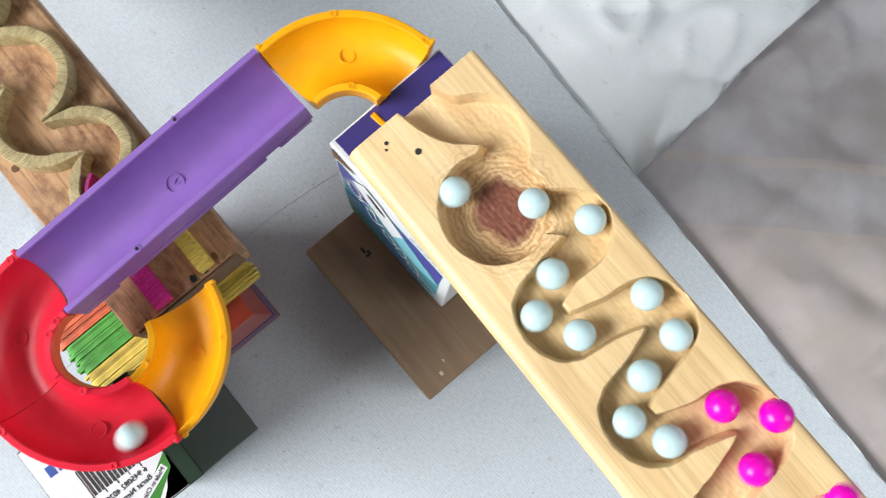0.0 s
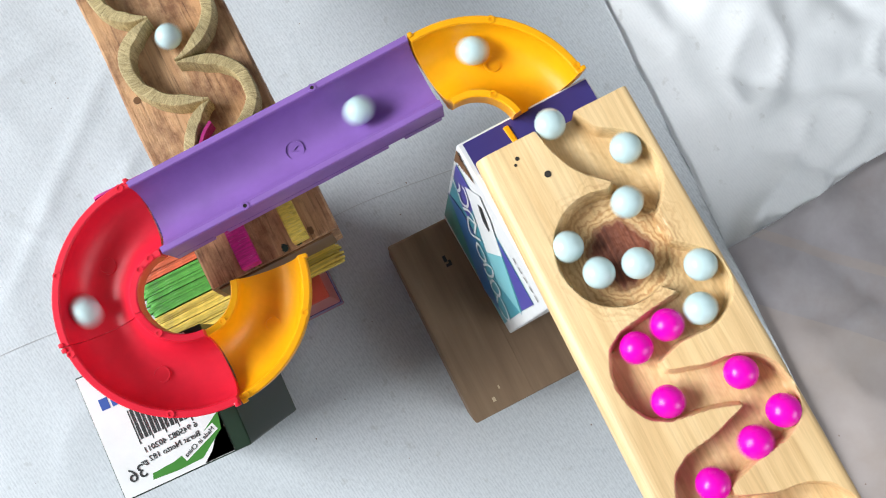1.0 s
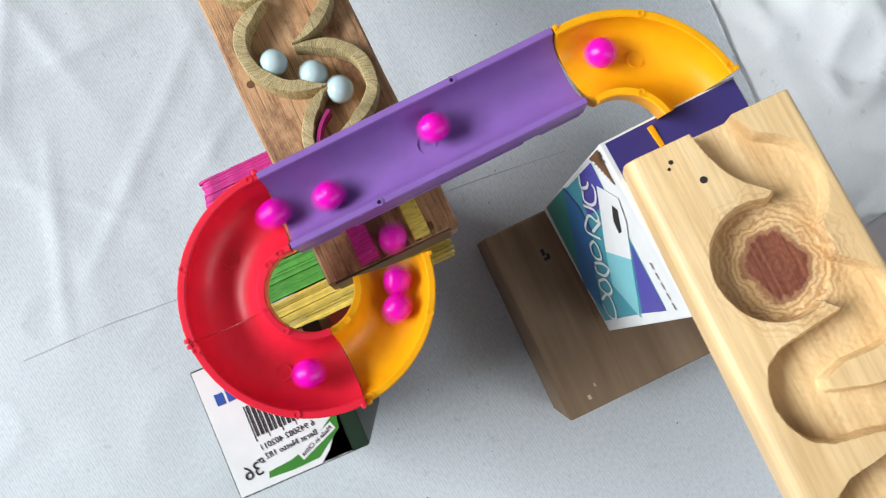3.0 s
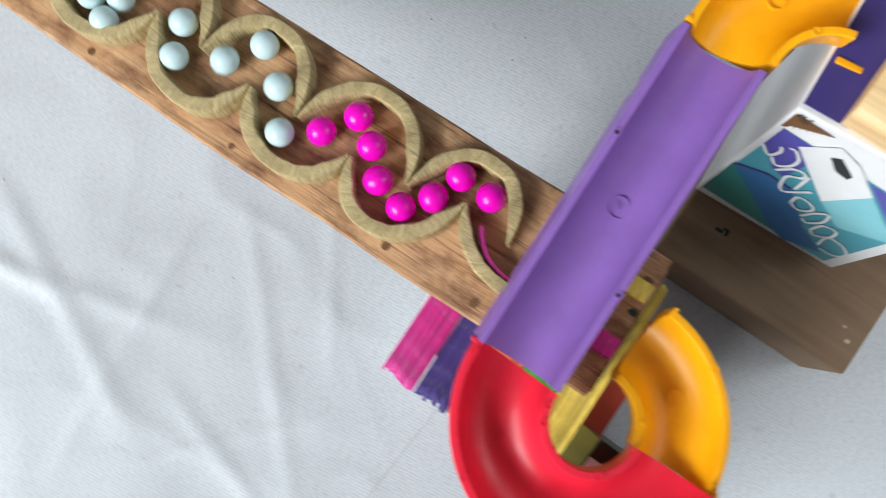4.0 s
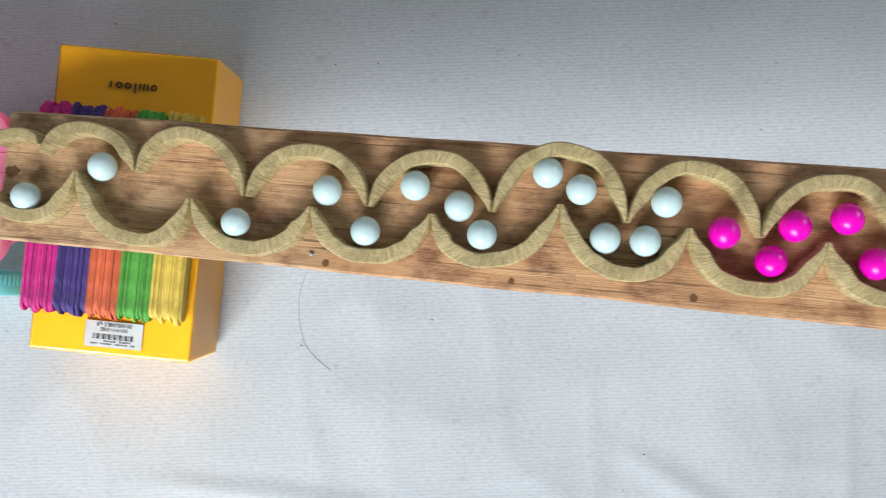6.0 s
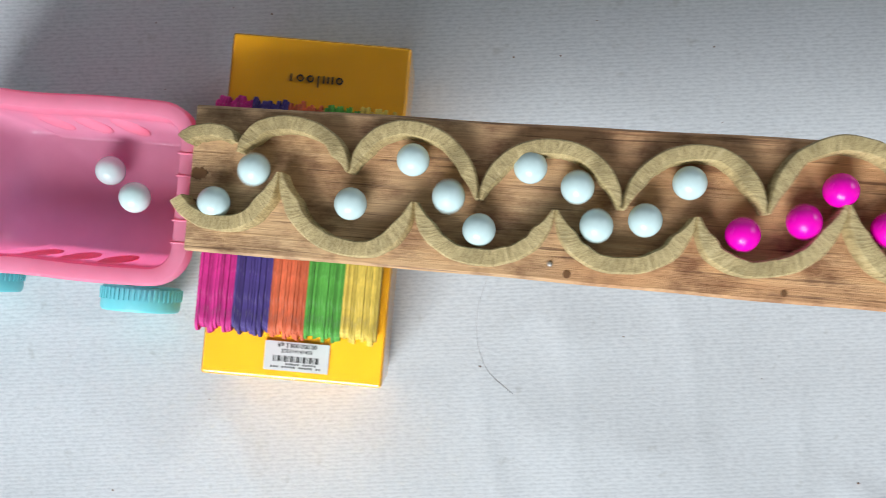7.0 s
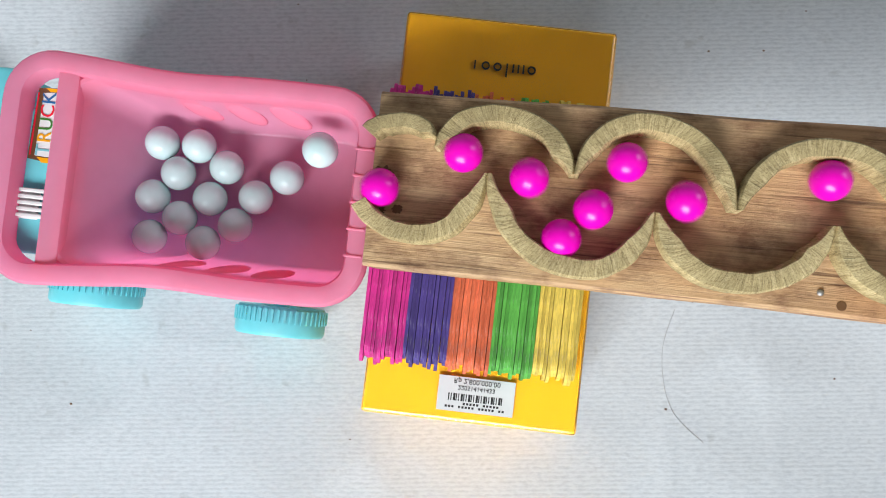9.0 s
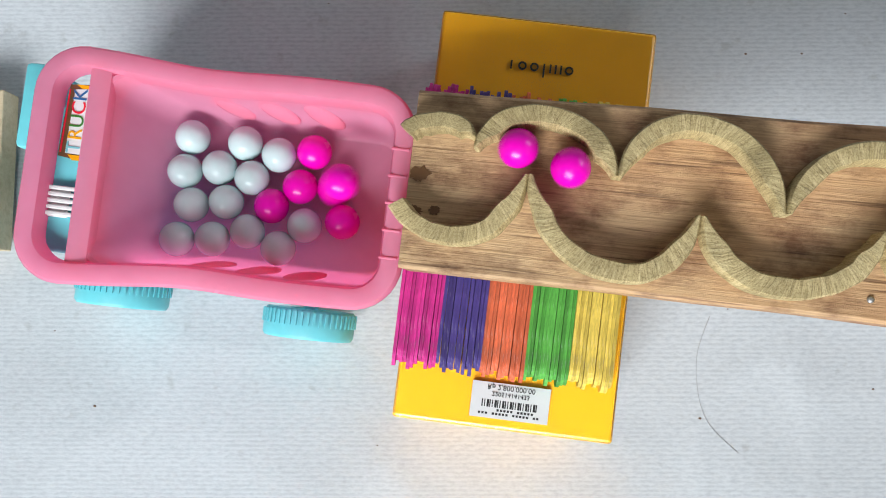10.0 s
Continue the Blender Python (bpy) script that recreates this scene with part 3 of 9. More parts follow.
for k in (1, 2):
    CHANNEL += [(u + 0.0570 * k, v, r) for u, v, r in ((0.1345, 0.0050, 0.0090), (0.1400, 0.0235, 0.0108), (0.1545, 0.0240, 0.0108), (0.1615, 0.0040, 0.0090), (0.1685, -0.0145, 0.0108), (0.1850, -0.0137, 0.0110))]


LINE = smooth_points(CHANNEL, 4)


def channel_depth(u, v):
    """How deep the carved channel lies below the top."""
    d = 1.0
    for (a, b, r), (c, e, q) in zip(LINE, LINE[1:]):
        if min(a, c) - 0.03 > u or max(a, c) + 0.03 < u:
            continue
        dx, dy = c - a, e - b
        k = max(0.0, min(1.0, ((u - a) * dx + (v - b) * dy) / (dx * dx + dy * dy)))
        d = min(d, math.hypot(u - a - k * dx, v - b - k * dy) - (r + k * (q - r)))
    pit = math.hypot((u - 0.0645) / 1.06, v + 0.0015) - 0.0248
    d = min(d, pit)
    d += 0.0003 * noise.noise(Vector((u * 130, v * 130, 0)))
    deep = 0.0105 + (0.002 if pit < 0 else 0.0)
    k = max(0.0, min(1.0, (0.0004 - d) / 0.0016))
    low = deep * k * k * (3 - 2 * k)
    return low + (0.0003 * noise.noise(Vector((u * 500, v * 500, 2))) if k > 0.5 else 0.0)


def carved_board():
    long, half, thick, step = 0.335, 0.0385, 0.0250, 0.0006
    nu, nv = int(long / step), int(2 * half / step)
    verts, faces = [], []
    for i in range(nu + 1):
        for j in range(nv + 1):
            u, v = long * i / nu, -half + 2 * half * j / nv
            r = 0.0065 if v < 0 else 0.0030
            k = max(0.0, 1 - (half - abs(v)) / r)
            verts.append((u, v, -channel_depth(u, v) - r * 0.8 * (1 - math.sqrt(max(0.0, 1 - k * k))) - (0.0012 if u < 0.0006 else 0.0)))
    w = nv + 1
    for i in range(nu):
        for j in range(nv):
            faces.append((i * w + j, (i + 1) * w + j, (i + 1) * w + j + 1, i * w + j + 1))
    rim = [i * w for i in range(nu + 1)] + [nu * w + j for j in range(1, nv + 1)] + [i * w + nv for i in range(nu - 1, -1, -1)] + [j for j in range(nv - 1, 0, -1)]
    base = len(verts)
    verts += [(verts[k][0], verts[k][1], -thick) for k in rim]
    for a in range(len(rim)):
        b = (a + 1) % len(rim)
        faces.append((rim[b], rim[a], base + a, base + b))
    faces.append(tuple(base + a for a in range(len(rim))))
    me = bpy.data.meshes.new("carved_plank")
    me.from_pydata(verts, [], faces)
    me.shade_smooth()
    me.set_sharp_from_angle(angle=radians(33))
    me.materials.append(M_PINE)
    return me


light_board = thing("carved_marble_board", LIGHT, "pale pine board with a carved winding channel and dark knot", "marble run")
carved = new("carved_plank", carved_board())
carved.parent = light_board
# flat dark discs paint the shade of the nail holes; nothing is bored
for u, v, r in ((0.0085, -0.0205, 0.0010), (0.0110, -0.0225, 0.0007), (0.0215, -0.0115, 0.0016)):
    part("nail_hole", prism(disc(u, v, r, 12), -0.0004, 0.0003), M_HOLE_SHADE, light_board, "small nail hole, its inner shade painted as a dark disc")

# ---- plastic track ----
GROOVE = [(-0.0200, -0.0006), (-0.0194, 0), (-0.0168, 0), (-0.0162, -0.0007)] + \
         [(0.0162 * math.sin(a), -0.0012 - 0.0158 * math.cos(a)) for a in (radians(-84 + 12 * k) for k in range(15))] + \
         [(0.0162, -0.0007), (0.0168, 0), (0.0194, 0), (0.0200, -0.0006), (0.0198, -0.0120), (0.0165, -0.0192), (-0.0165, -0.0192), (-0.0198, -0.0120)]


def curve_frames(cx, cy, r, a0, a1, z0, z1, n=26):
    out = []
    for i in range(n + 1):
        k = i / n
        a = radians(a0 + (a1 - a0) * k)
        out.append((Vector((cx + r * math.cos(a), cy + r * math.sin(a), z0 + (z1 - z0) * k)), Vector((math.cos(a), math.sin(a), 0)), Vector((0, 0, 1))))
    return out


def rim_hole(parent, x, y, z, mat):
    part("peg_hole", ring_bm(0.0010, 0.0019, -0.001, 0.0006, 16), mat, parent, "", True, pose(x, y, z))
    # on purple the base disc is dark, painting the shade down the hole
    part("peg_hole_base", prism(disc(0, 0, 0.0010, 12), -0.0005, 0.00012), M_HOLE_SHADE if mat is M_PURPLE else mat, parent, "", False, pose(x, y, z))


def curved_track(name, cx, cy, r, a0, a1, z0, z1, mat, label, holes):
    t = thing(name, pose(0, 0, 0), label, "marble track", "pieces of the plastic track")
    part("channel", sweep(GROOVE, curve_frames(cx, cy, r, a0, a1, z0, z1)), mat, t, "", True)
    for ang, side in holes:
        a, k = radians(ang), (ang - a0) / (a1 - a0)
        rr = r + 0.0181 * side
        rim_hole(t, cx + rr * math.cos(a), cy + rr * math.sin(a), z0 + (z1 - z0) * k, mat)
    a, k = radians((a0 + a1) / 2), 0.5
    m = pose(cx + (r + 0.002) * math.cos(a), cy + (r + 0.002) * math.sin(a), z0 + (z1 - z0) * k - 0.0171)
    part("mould_mark", ring_bm(0.0035, 0.0043, 0, 0.0011, 24), mat, t, "faint round mould mark", True, m)
    # a small peg on the outer rim at each end
    for ang, z in ((a0 + 1.2, z0), (a1 - 1.2, z1)):
        peg = box_bm(-0.0013, 0.0013, -0.0011, 0.0011, -0.0060, 0.0008, 0.0005, 2)
        part("peg", peg, mat, t, "", True, pose(cx + (r + 0.0200) * math.cos(radians(ang)), cy + (r + 0.0200) * math.sin(radians(ang)), z, 0, 0, ang))
    return t


RC = (0.6190, -0.0838)
curved_track("curved_track", *RC, 0.0396, 171, 261.85, 0.2270, 0.2247, M_RED, "red plastic quarter-circle marble track piece", ((176, 1), (228, 1), (205, -1), (186, -1)))
curved_track("curved_track", *RC, 0.0396, 262.05, 354, 0.2238, 0.2165, M_RED, "red plastic quarter-circle marble track piece", ((266, 1), (322, 1), (298, -1)))
curved_track("curved_track", *RC, 0.0398, 354.05, 437, 0.2105, 0.1990, M_YELLOW, "yellow plastic quarter-circle marble track piece", ((357, 1), (407, 1), (378, -1)))
curved_track("curved_track", 0.6385, 0.0750, 0.0403, 89, 180, 0.2440, 0.2390, M_YELLOW, "yellow plastic quarter-circle marble track piece", ((93, 1), (140, 1), (128, -1)))

purple = thing("straight_track", pose(0, 0, 0), "purple plastic straight marble track piece", "marble track", "pieces of the plastic track")
PA, PB = Vector((0.5800, -0.0775, 0.2280)), Vector((0.5962, 0.0722, 0.2385))
along = (PB - PA).normalized()
side = Vector((along.y, -along.x, 0)).normalized()
upward = side.cross(along)
P_GROOVE = [(-0.0196, -0.0006), (-0.0190, 0), (-0.0166, 0), (-0.0160, -0.0007)] + [(0.0160 * math.sin(a), -0.0012 - 0.0160 * math.cos(a)) for a in (radians(-84 + 12 * k) for k in range(15))] + \
           [(0.0160, -0.0007), (0.0166, 0), (0.0190, 0), (0.0196, -0.0006), (0.0206, -0.0190), (0.0170, -0.0196), (-0.0170, -0.0196), (-0.0206, -0.0190)]
part("channel", sweep(P_GROOVE, [(PA.lerp(PB, k / 12), side, upward) for k in range(13)]), M_PURPLE, purple, "", True)
for k0, k1 in ((0.0, 0.14), (0.19, 0.79), (0.85, 0.99)):
    for s in (1, -1):
        part("skirt", sweep([(0.0186 * s, -0.017), (0.0207 * s, -0.017), (0.0209 * s, -0.0235), (0.0189 * s, -0.0235)], [(PA.lerp(PB, k), side, upward) for k in (k0, k1)]), M_PURPLE, purple)
for k, s in ((0.66, -1), (0.30, 1)):
    p = PA.lerp(PB, k) + side * 0.0178 * s
    rim_hole(purple, p.x, p.y, p.z, M_PURPLE)
mark = PA.lerp(PB, 0.51) + side * 0.001 - upward * 0.0170
part("mould_mark", ring_bm(0.0044, 0.0050, 0, 0.0006, 24), M_PURPLE, purple, "faint round mould mark with a letter", True, axes(mark, side, along, upward))
lettering("mould_letter", "V", 0.0052, M_PURPLE, purple, axes(mark, side, along, upward), False, "", 0.0005)
tongue = thing("track_tongue", pose(0, 0, 0), "small yellow plastic tongue below the track's end", "track clip")
part("clip", box_bm(0.6395, 0.6510, 0.0895, 0.0925, 0.2285, 0.2320, 0.0006), M_YELLOW, tongue)

# ---- boxes below the track ----
DX = Vector((0.130, -0.0165, 0)).normalized()
DY = Vector((-DX.y, DX.x, 0))
brown_box = thing("cardboard_box", axes(Vector((0.6413, 0.0170, 0)), DX, DY, Vector((0, 0, 1))), "closed brown cardboard box under the upright white box", "box")
part("carton", box_bm(0, 0.1325, 0, 0.150, 0.0008, 0.0625, 0.0016), M_CARD, brown_box)
part("flap", box_bm(0.0020, 0.1312, 0.0440, 0.1480, 0.0622, 0.0630, 0.0003), M_CARD, brown_box, "upper closing flap of the carton")
for x, y, w, h in ((0.0225, 0.030, 0.0045, 0.0022), (0.0265, 0.0325, 0.0035, 0.0018), (0.0285, 0.0300, 0.0020, 0.004)):
    part("print_mark", box_bm(x, x + w, y, y + h, 0.0623, 0.0627), M_INK, brown_box)
for x, y, w, h in ((0.1220, 0.0170, 0.0030, 0.0022), (0.1165, 0.0240, 0.0022, 0.0012)):
    part("torn_spot", box_bm(x, x + w, y, y + h, 0.0623, 0.0627), M_PLANK, brown_box, "pale torn spot in the paper")

# the white box leans a little, resting on its lower back corner
FX = Vector((0.9934, -0.0887, 0.0730)).normalized()
FY = Vector((0.0910, 0.9954, -0.0285)).normalized()
FZ = FX.cross(FY).normalized()
FY = FZ.cross(FX)
phone_box = thing("phone_box", axes(Vector((0.6455, 0.0600, 0.0655)), FX, FY, FZ), "white phone box with a blue-green printed front standing upright", "box")
part("carton", box_bm(0, 0.0905, 0, 0.0740, 0.0004, 0.1660, 0.0010), M_WHITE_CARD, phone_box)
part("top_print", box_bm(0.0012, 0.0893, 0.0030, 0.0728, 0.1657, 0.1664), M_NAVY, phone_box, "navy printed top")


def face_patch(name, pts, mat, lift, label=""):
    """A printed patch on the front, from millimetres of width and height."""
    bm = prism([(w / 1000, h / 1000) for w, h in pts], 0, 0.0001)
    return part(name, bm, mat, phone_box, label, False, axes(Vector((0, -lift, 0)), Vector((1, 0, 0)), Vector((0, 0, 1)), Vector((0, -1, 0))))


def script_mark(points):
    """A white brush stroke of the printed flourish."""
    fine = smooth_points(points, 5)
    fr = []
    for i, (x, y) in enumerate(fine):
        (xa, ya), (xb, yb) = fine[max(i - 1, 0)], fine[min(i + 1, len(fine) - 1)]
        d = Vector((yb - ya, xa - xb, 0)).normalized()
        fr.append((Vector((x / 1000, y / 1000, 0)), d, Vector((0, 0, 1))))
    part("script_mark", sweep([(-0.0009, 0), (0.0009, 0), (0.0009, 0.0001), (-0.0009, 0.0001)], fr), M_WHITE_CARD, phone_box, "", False, axes(Vector((0, -0.0011, 0)), Vector((1, 0, 0)), Vector((0, 0, 1)), Vector((0, -1, 0))))


face_patch("front_print", [(2.0, 14.6), (3.3, 118.0), (3.4, 142.9), (18.5, 141.0), (45.3, 138.4), (84.7, 135.2), (83.5, 91.3), (83.0, 6.0)], M_TEAL_PRINT, 0.0003, "blue-green printed front")
face_patch("print_green", [(1.5, 12.7), (1.5, 75.0), (36.3, 25.5), (57.4, 9.4), (82.4, 5.0)], M_GREEN, 0.0005)
face_patch("print_blue", [(1.5, 75.0), (17.2, 85.3), (31.0, 83.9), (55.0, 40.8), (75.8, 18.0), (57.3, 3.1), (46.9, 10.2)], M_BLUE, 0.0006)
face_patch("print_edge", [(1.5, 76.3), (16.7, 86.5), (30.5, 85.2), (31.1, 82.6), (17.2, 84.0), (1.5, 73.7)], M_NAVY, 0.0008)
face_patch("print_navy", [(3.3, 118.0), (3.4, 142.9), (17.8, 140.9), (14.4, 133.9), (24.3, 122.2), (23.3, 92.5), (16.0, 94.7)], M_NAVY_LIGHT, 0.0005)
face_patch("phone_print_top", [(14.2, 134.4), (25.7, 155.4), (37.5, 148.5), (54.8, 125.9), (44.9, 89.8)], M_WHITE_CARD, 0.0007, "pale upper back of the pictured phone")
face_patch("phone_print", [(44.9, 89.8), (54.8, 125.9), (85.3, 87.7), (63.1, 68.2)], M_CYAN, 0.0007, "cyan lower back of the pictured phone")
face_patch("print_violet", [(47.5, 137.1), (84.7, 135.2), (83.4, 93.8)], M_NAVY_LIGHT, 0.0005)
face_patch("camera_print", [(26.7, 141.9), (30.2, 146.3), (40.4, 134.8), (40.4, 129.5), (33.6, 131.4)], M_INK, 0.0009)
face_patch("print_brown", [(1.5, 144.3), (1.5, 162.2), (20.2, 160.4)], M_BROWN_PRINT, 0.0005)
for stroke in ([(3.1, 117.4), (8.8, 109.5), (11.2, 118.9), (9.6, 125.4)],
               [(10.7, 109.1), (15.2, 102.6), (19.7, 109.7), (20.0, 120.6), (15.4, 129.3), (12.3, 128.9)],
               [(17.4, 96.7), (22.4, 109.4), (27.7, 110.7), (28.6, 104.3), (23.4, 95.7), (28.8, 75.6), (37.7, 94.5)],
               [(31.9, 87.3), (30.2, 109.8)],
               [(37.3, 67.9), (36.6, 78.8), (41.2, 80.7), (46.7, 76.1), (46.5, 67.8), (42.4, 62.9), (37.5, 67.2)],
               [(47.5, 57.2), (49.7, 71.1), (54.1, 78.6), (56.7, 65.1), (52.9, 52.1), (49.2, 55.2)],
               [(58.1, 45.2), (58.8, 60.4), (65.5, 62.9), (67.6, 50.6), (62.4, 40.5), (58.4, 44.5)],
               [(69.4, 29.6), (67.2, 48.3), (75.8, 48.1), (83.0, 37.5), (80.6, 26.5), (72.3, 25.1)]):
    script_mark(stroke)
for k in range(4):
    for j in range(3):
        if (k + j) % 4:
            face_patch("code_mark", [(3.0 + 1.5 * k, 158.0 + 2.2 * j), (4.1 + 1.5 * k, 158.0 + 2.2 * j), (4.1 + 1.5 * k, 159.7 + 2.2 * j), (3.0 + 1.5 * k, 159.7 + 2.2 * j)], M_INK, 0.0005)
for k in range(6):
    face_patch("text_bar", [(4.0 + 2.3 * k, 146.5 + 1.7 * k), (5.6 + 2.3 * k, 147.3 + 1.7 * k), (5.6 + 2.3 * k, 150.0 + 1.7 * k), (4.0 + 2.3 * k, 149.2 + 1.7 * k)], M_WHITE_CARD, 0.0007)
for k in range(5):
    face_patch("word_bar", [(60 + 5.4 * k, 149), (63.5 + 5.4 * k, 149), (63.5 + 5.4 * k, 150.6), (60 + 5.4 * k, 150.6)], M_STEEL, 0.0005)

CX = Vector((0.0115, 0.0680, 0)).normalized()
CY = Vector((-CX.y, CX.x, 0))
crayon_box = thing("crayon_box", axes(Vector((0.6870, -0.1700, 0)), CX, CY, Vector((0, 0, 1))), "white and dark green barcoded crayon box under the red track", "box")
part("carton", box_bm(0, 0.069, 0, 0.068, 0.0008, 0.1875, 0.0008), M_DARK, crayon_box, "dark green printed carton")
part("top_print", box_bm(0.0008, 0.0600, 0.0008, 0.0672, 0.1872, 0.1879), M_WHITE_CARD, crayon_box, "white printed end")
TOP = 0.1880
for k in range(26):
    w = (0.0006, 0.0011, 0.0004, 0.0009)[(k * 7) % 4]
    part("barcode_bar", box_bm(0.0180 + 0.00118 * k, 0.0180 + 0.00118 * k + w, 0.0235 + (0.0022 if k % 6 else 0), 0.0420, TOP - 0.0002, TOP + 0.0001), M_INK, crayon_box)


def top_text(body, size, x, y, mat=M_INK):
    lettering("print", body, size, mat, crayon_box, Matrix.Translation((x, y, TOP + 0.0001)) @ pose(0, 0, 0, 0, 0, 3), True)


top_text("36", 0.0100, 0.0110, 0.0105)
top_text("6 945082 402011", 0.0042, 0.0330, 0.0205)
top_text("Berat Netto 182 gr", 0.0042, 0.0310, 0.0155)
for k, (x, w) in enumerate(((0.0070, 0.0045), (0.0128, 0.0040), (0.0180, 0.0040), (0.0232, 0.0046), (0.0290, 0.0040))):
    part("logo_bar", box_bm(x, x + w, 0.0470, 0.0530 + (0.003 if k % 2 else 0), TOP - 0.0002, TOP + 0.0001), M_BLUE_INK, crayon_box, "plain blue shape of a printed mark")
part("leaf_print", prism([(0.017, 0.0045), (0.030, 0.0035), (0.044, 0.0040), (0.058, 0.0140), (0.0598, 0.0230), (0.052, 0.0180), (0.042, 0.0115), (0.030, 0.0085), (0.018, 0.0075)], TOP - 0.0003, TOP - 0.00005), M_LEAF, crayon_box, "green leafy ribbon print")
part("text_strip", prism([(0.036, 0.0060), (0.0565, 0.0145), (0.0550, 0.0185), (0.0345, 0.0100)], TOP - 0.0003, TOP), M_WHITE_CARD, crayon_box)
lettering("print", "Made in China", 0.0034, M_INK, crayon_box, Matrix.Translation((0.0455, 0.0123, TOP + 0.0001)) @ pose(0, 0, 0, 0, 0, 22), True)
part("dark_corner", prism([(0.044, 0.001), (0.0600, 0.001), (0.0600, 0.034), (0.0585, 0.018), (0.050, 0.006)], TOP - 0.0003, TOP - 0.0001), M_DARK, crayon_box)

small_box = thing("printed_box", axes(Vector((0.6530, -0.0300, 0)), DX, DY, Vector((0, 0, 1))), "red and blue printed box holding up the craft sticks", "box")
part("carton", box_bm(-0.0560, 0, -0.0750, 0.0, 0.0008, 0.1285, 0.0008), M_REDBOX, small_box)
part("band", box_bm(-0.0564, 0.0004, -0.0754, 0.0004, 0.020, 0.042), M_NAVY, small_box, "navy printed band")

can = thing("tin_can", pose(0.5640, -0.0700, 0), "round tin can with a violet and white label under the sticks", "can")
part("body", sweep([(0.0290, 0.0008), (0.0318, 0.0008), (0.0318, 0.0900), (0.0290, 0.0900)], [(Vector(), Vector((math.cos(a), math.sin(a), 0)), Vector((0, 0, 1))) for a in (2 * math.pi * i / 48 for i in range(48))], True), M_WHITE_CARD, can, "", True)
part("foot_rim", ring_bm(0.0318, 0.0330, 0.0006, 0.0036, 48), M_STEEL, can, "dull steel foot rim", True)
part("label", ring_bm(0.0319, 0.0321, 0.046, 0.078, 48), M_VIOLET, can, "violet paper label", True)
part("label_band", ring_bm(0.0319, 0.0322, 0.0835, 0.0865, 48), M_BLUE, can, "blue printed line", True)
part("rim", ring_bm(0.0288, 0.0323, 0.0900, 0.0935, 48), M_WHITE_CARD, can, "pale rolled rim", True)
part("lid", prism(disc(0, 0, 0.0290, 48), 0.0800, 0.0815), M_STEEL, can, "sunken steel lid")


def stick_bundle(name, m, colour, count, label):
    """Flat craft sticks standing on edge side by side, their length along y."""
    b = thing(name, m, label, "craft sticks", "bundles of craft sticks")
    first = None
    for k in range(count):
        if first is None:
            n = 7
            pts = [(0.0048 * math.sin(radians(-90 + 180 * i / n)), 0.0525 + 0.0048 * math.cos(radians(-90 + 180 * i / n))) for i in range(n + 1)]
            pts += [(-x, -y) for x, y in pts]
            bm = prism(pts, -0.00070, 0.00070)
            bm.transform(Matrix(((0, 0, 1, 0), (0, 1, 0, 0), (1, 0, 0, 0), (0, 0, 0, 1))))
            first = part("stick", bm, M_STICKS[colour], b)
            ob = first
        else:
            ob = new("stick", first.data)
            ob.parent = b
        ob.matrix_basis = pose(0.00147 * (k - (count - 1) / 2), random.uniform(-0.0019, 0.0019), random.uniform(-0.0007, 0.0003), 0, random.uniform(-1.6, 1.6), random.uniform(-0.25, 0.25))
    return b


# ---- amber box and sticks under the low end ----
BX = Vector((0.0880, -0.0110, 0)).normalized()
BY = Vector((-BX.y, BX.x, 0))
amber_box = thing("phone_box", axes(Vector((-0.1130, -0.0440, 0)), BX, BY, Vector((0, 0, 1))), "shrink-wrapped amber phone box lying flat on the sheet", "box")
part("carton", box_bm(0, 0.0890, -0.0010, 0.1690, 0.0008, 0.0575, 0.0010), M_ORANGE_CARD, amber_box)
part("wrap", box_bm(-0.0006, 0.0896, -0.0016, 0.1696, 0.0012, 0.0582, 0.0014), M_GLAZE, amber_box, "thin clear wrap").visible_shadow = False
AT = 0.0590
part("price_label", box_bm(0.0305, 0.0625, 0.0030, 0.0175, AT - 0.0006, AT), M_WHITE_CARD, amber_box, "white price sticker with a barcode")
for k in range(22):
    w = (0.0005, 0.0009, 0.0004)[(k * 5) % 3]
    part("barcode_bar", box_bm(0.0350 + 0.00105 * k, 0.0350 + 0.00105 * k + w, 0.0075, 0.0105, AT, AT + 0.0001), M_INK, amber_box)
for x0, x1, y in ((0.034, 0.060, 0.0045), (0.040, 0.057, 0.0060)):
    n = int((x1 - x0) / 0.0014)
    for k in range(n):
        if (k * 5 + int(y * 1e4)) % 6:
            part("text_bar", box_bm(x0 + 0.0014 * k, x0 + 0.0014 * k + 0.0009, y, y + 0.0009, AT, AT + 0.0001), M_INK, amber_box)
lettering("print", "Rp 2,800,000.00", 0.0030, M_INK, amber_box, Matrix.Translation((0.0465, 0.0158, AT + 0.0001)) @ pose(0, 0, 0, 0, 0, 180), True)
lettering("print", "220514141433", 0.0026, M_INK, amber_box, Matrix.Translation((0.0465, 0.0130, AT + 0.0001)) @ pose(0, 0, 0, 0, 0, 180), True)
for x, r in ((0.0054, 0.0018), (0.0104, 0.0018), (0.0250, 0.0018)):
    part("logo_mark", ring_bm(r - 0.0007, r, AT - 0.0010, AT - 0.0003, 20, 0.0298 + x, 0.1494), M_INK, amber_box, "plain dark shape of a printed mark")
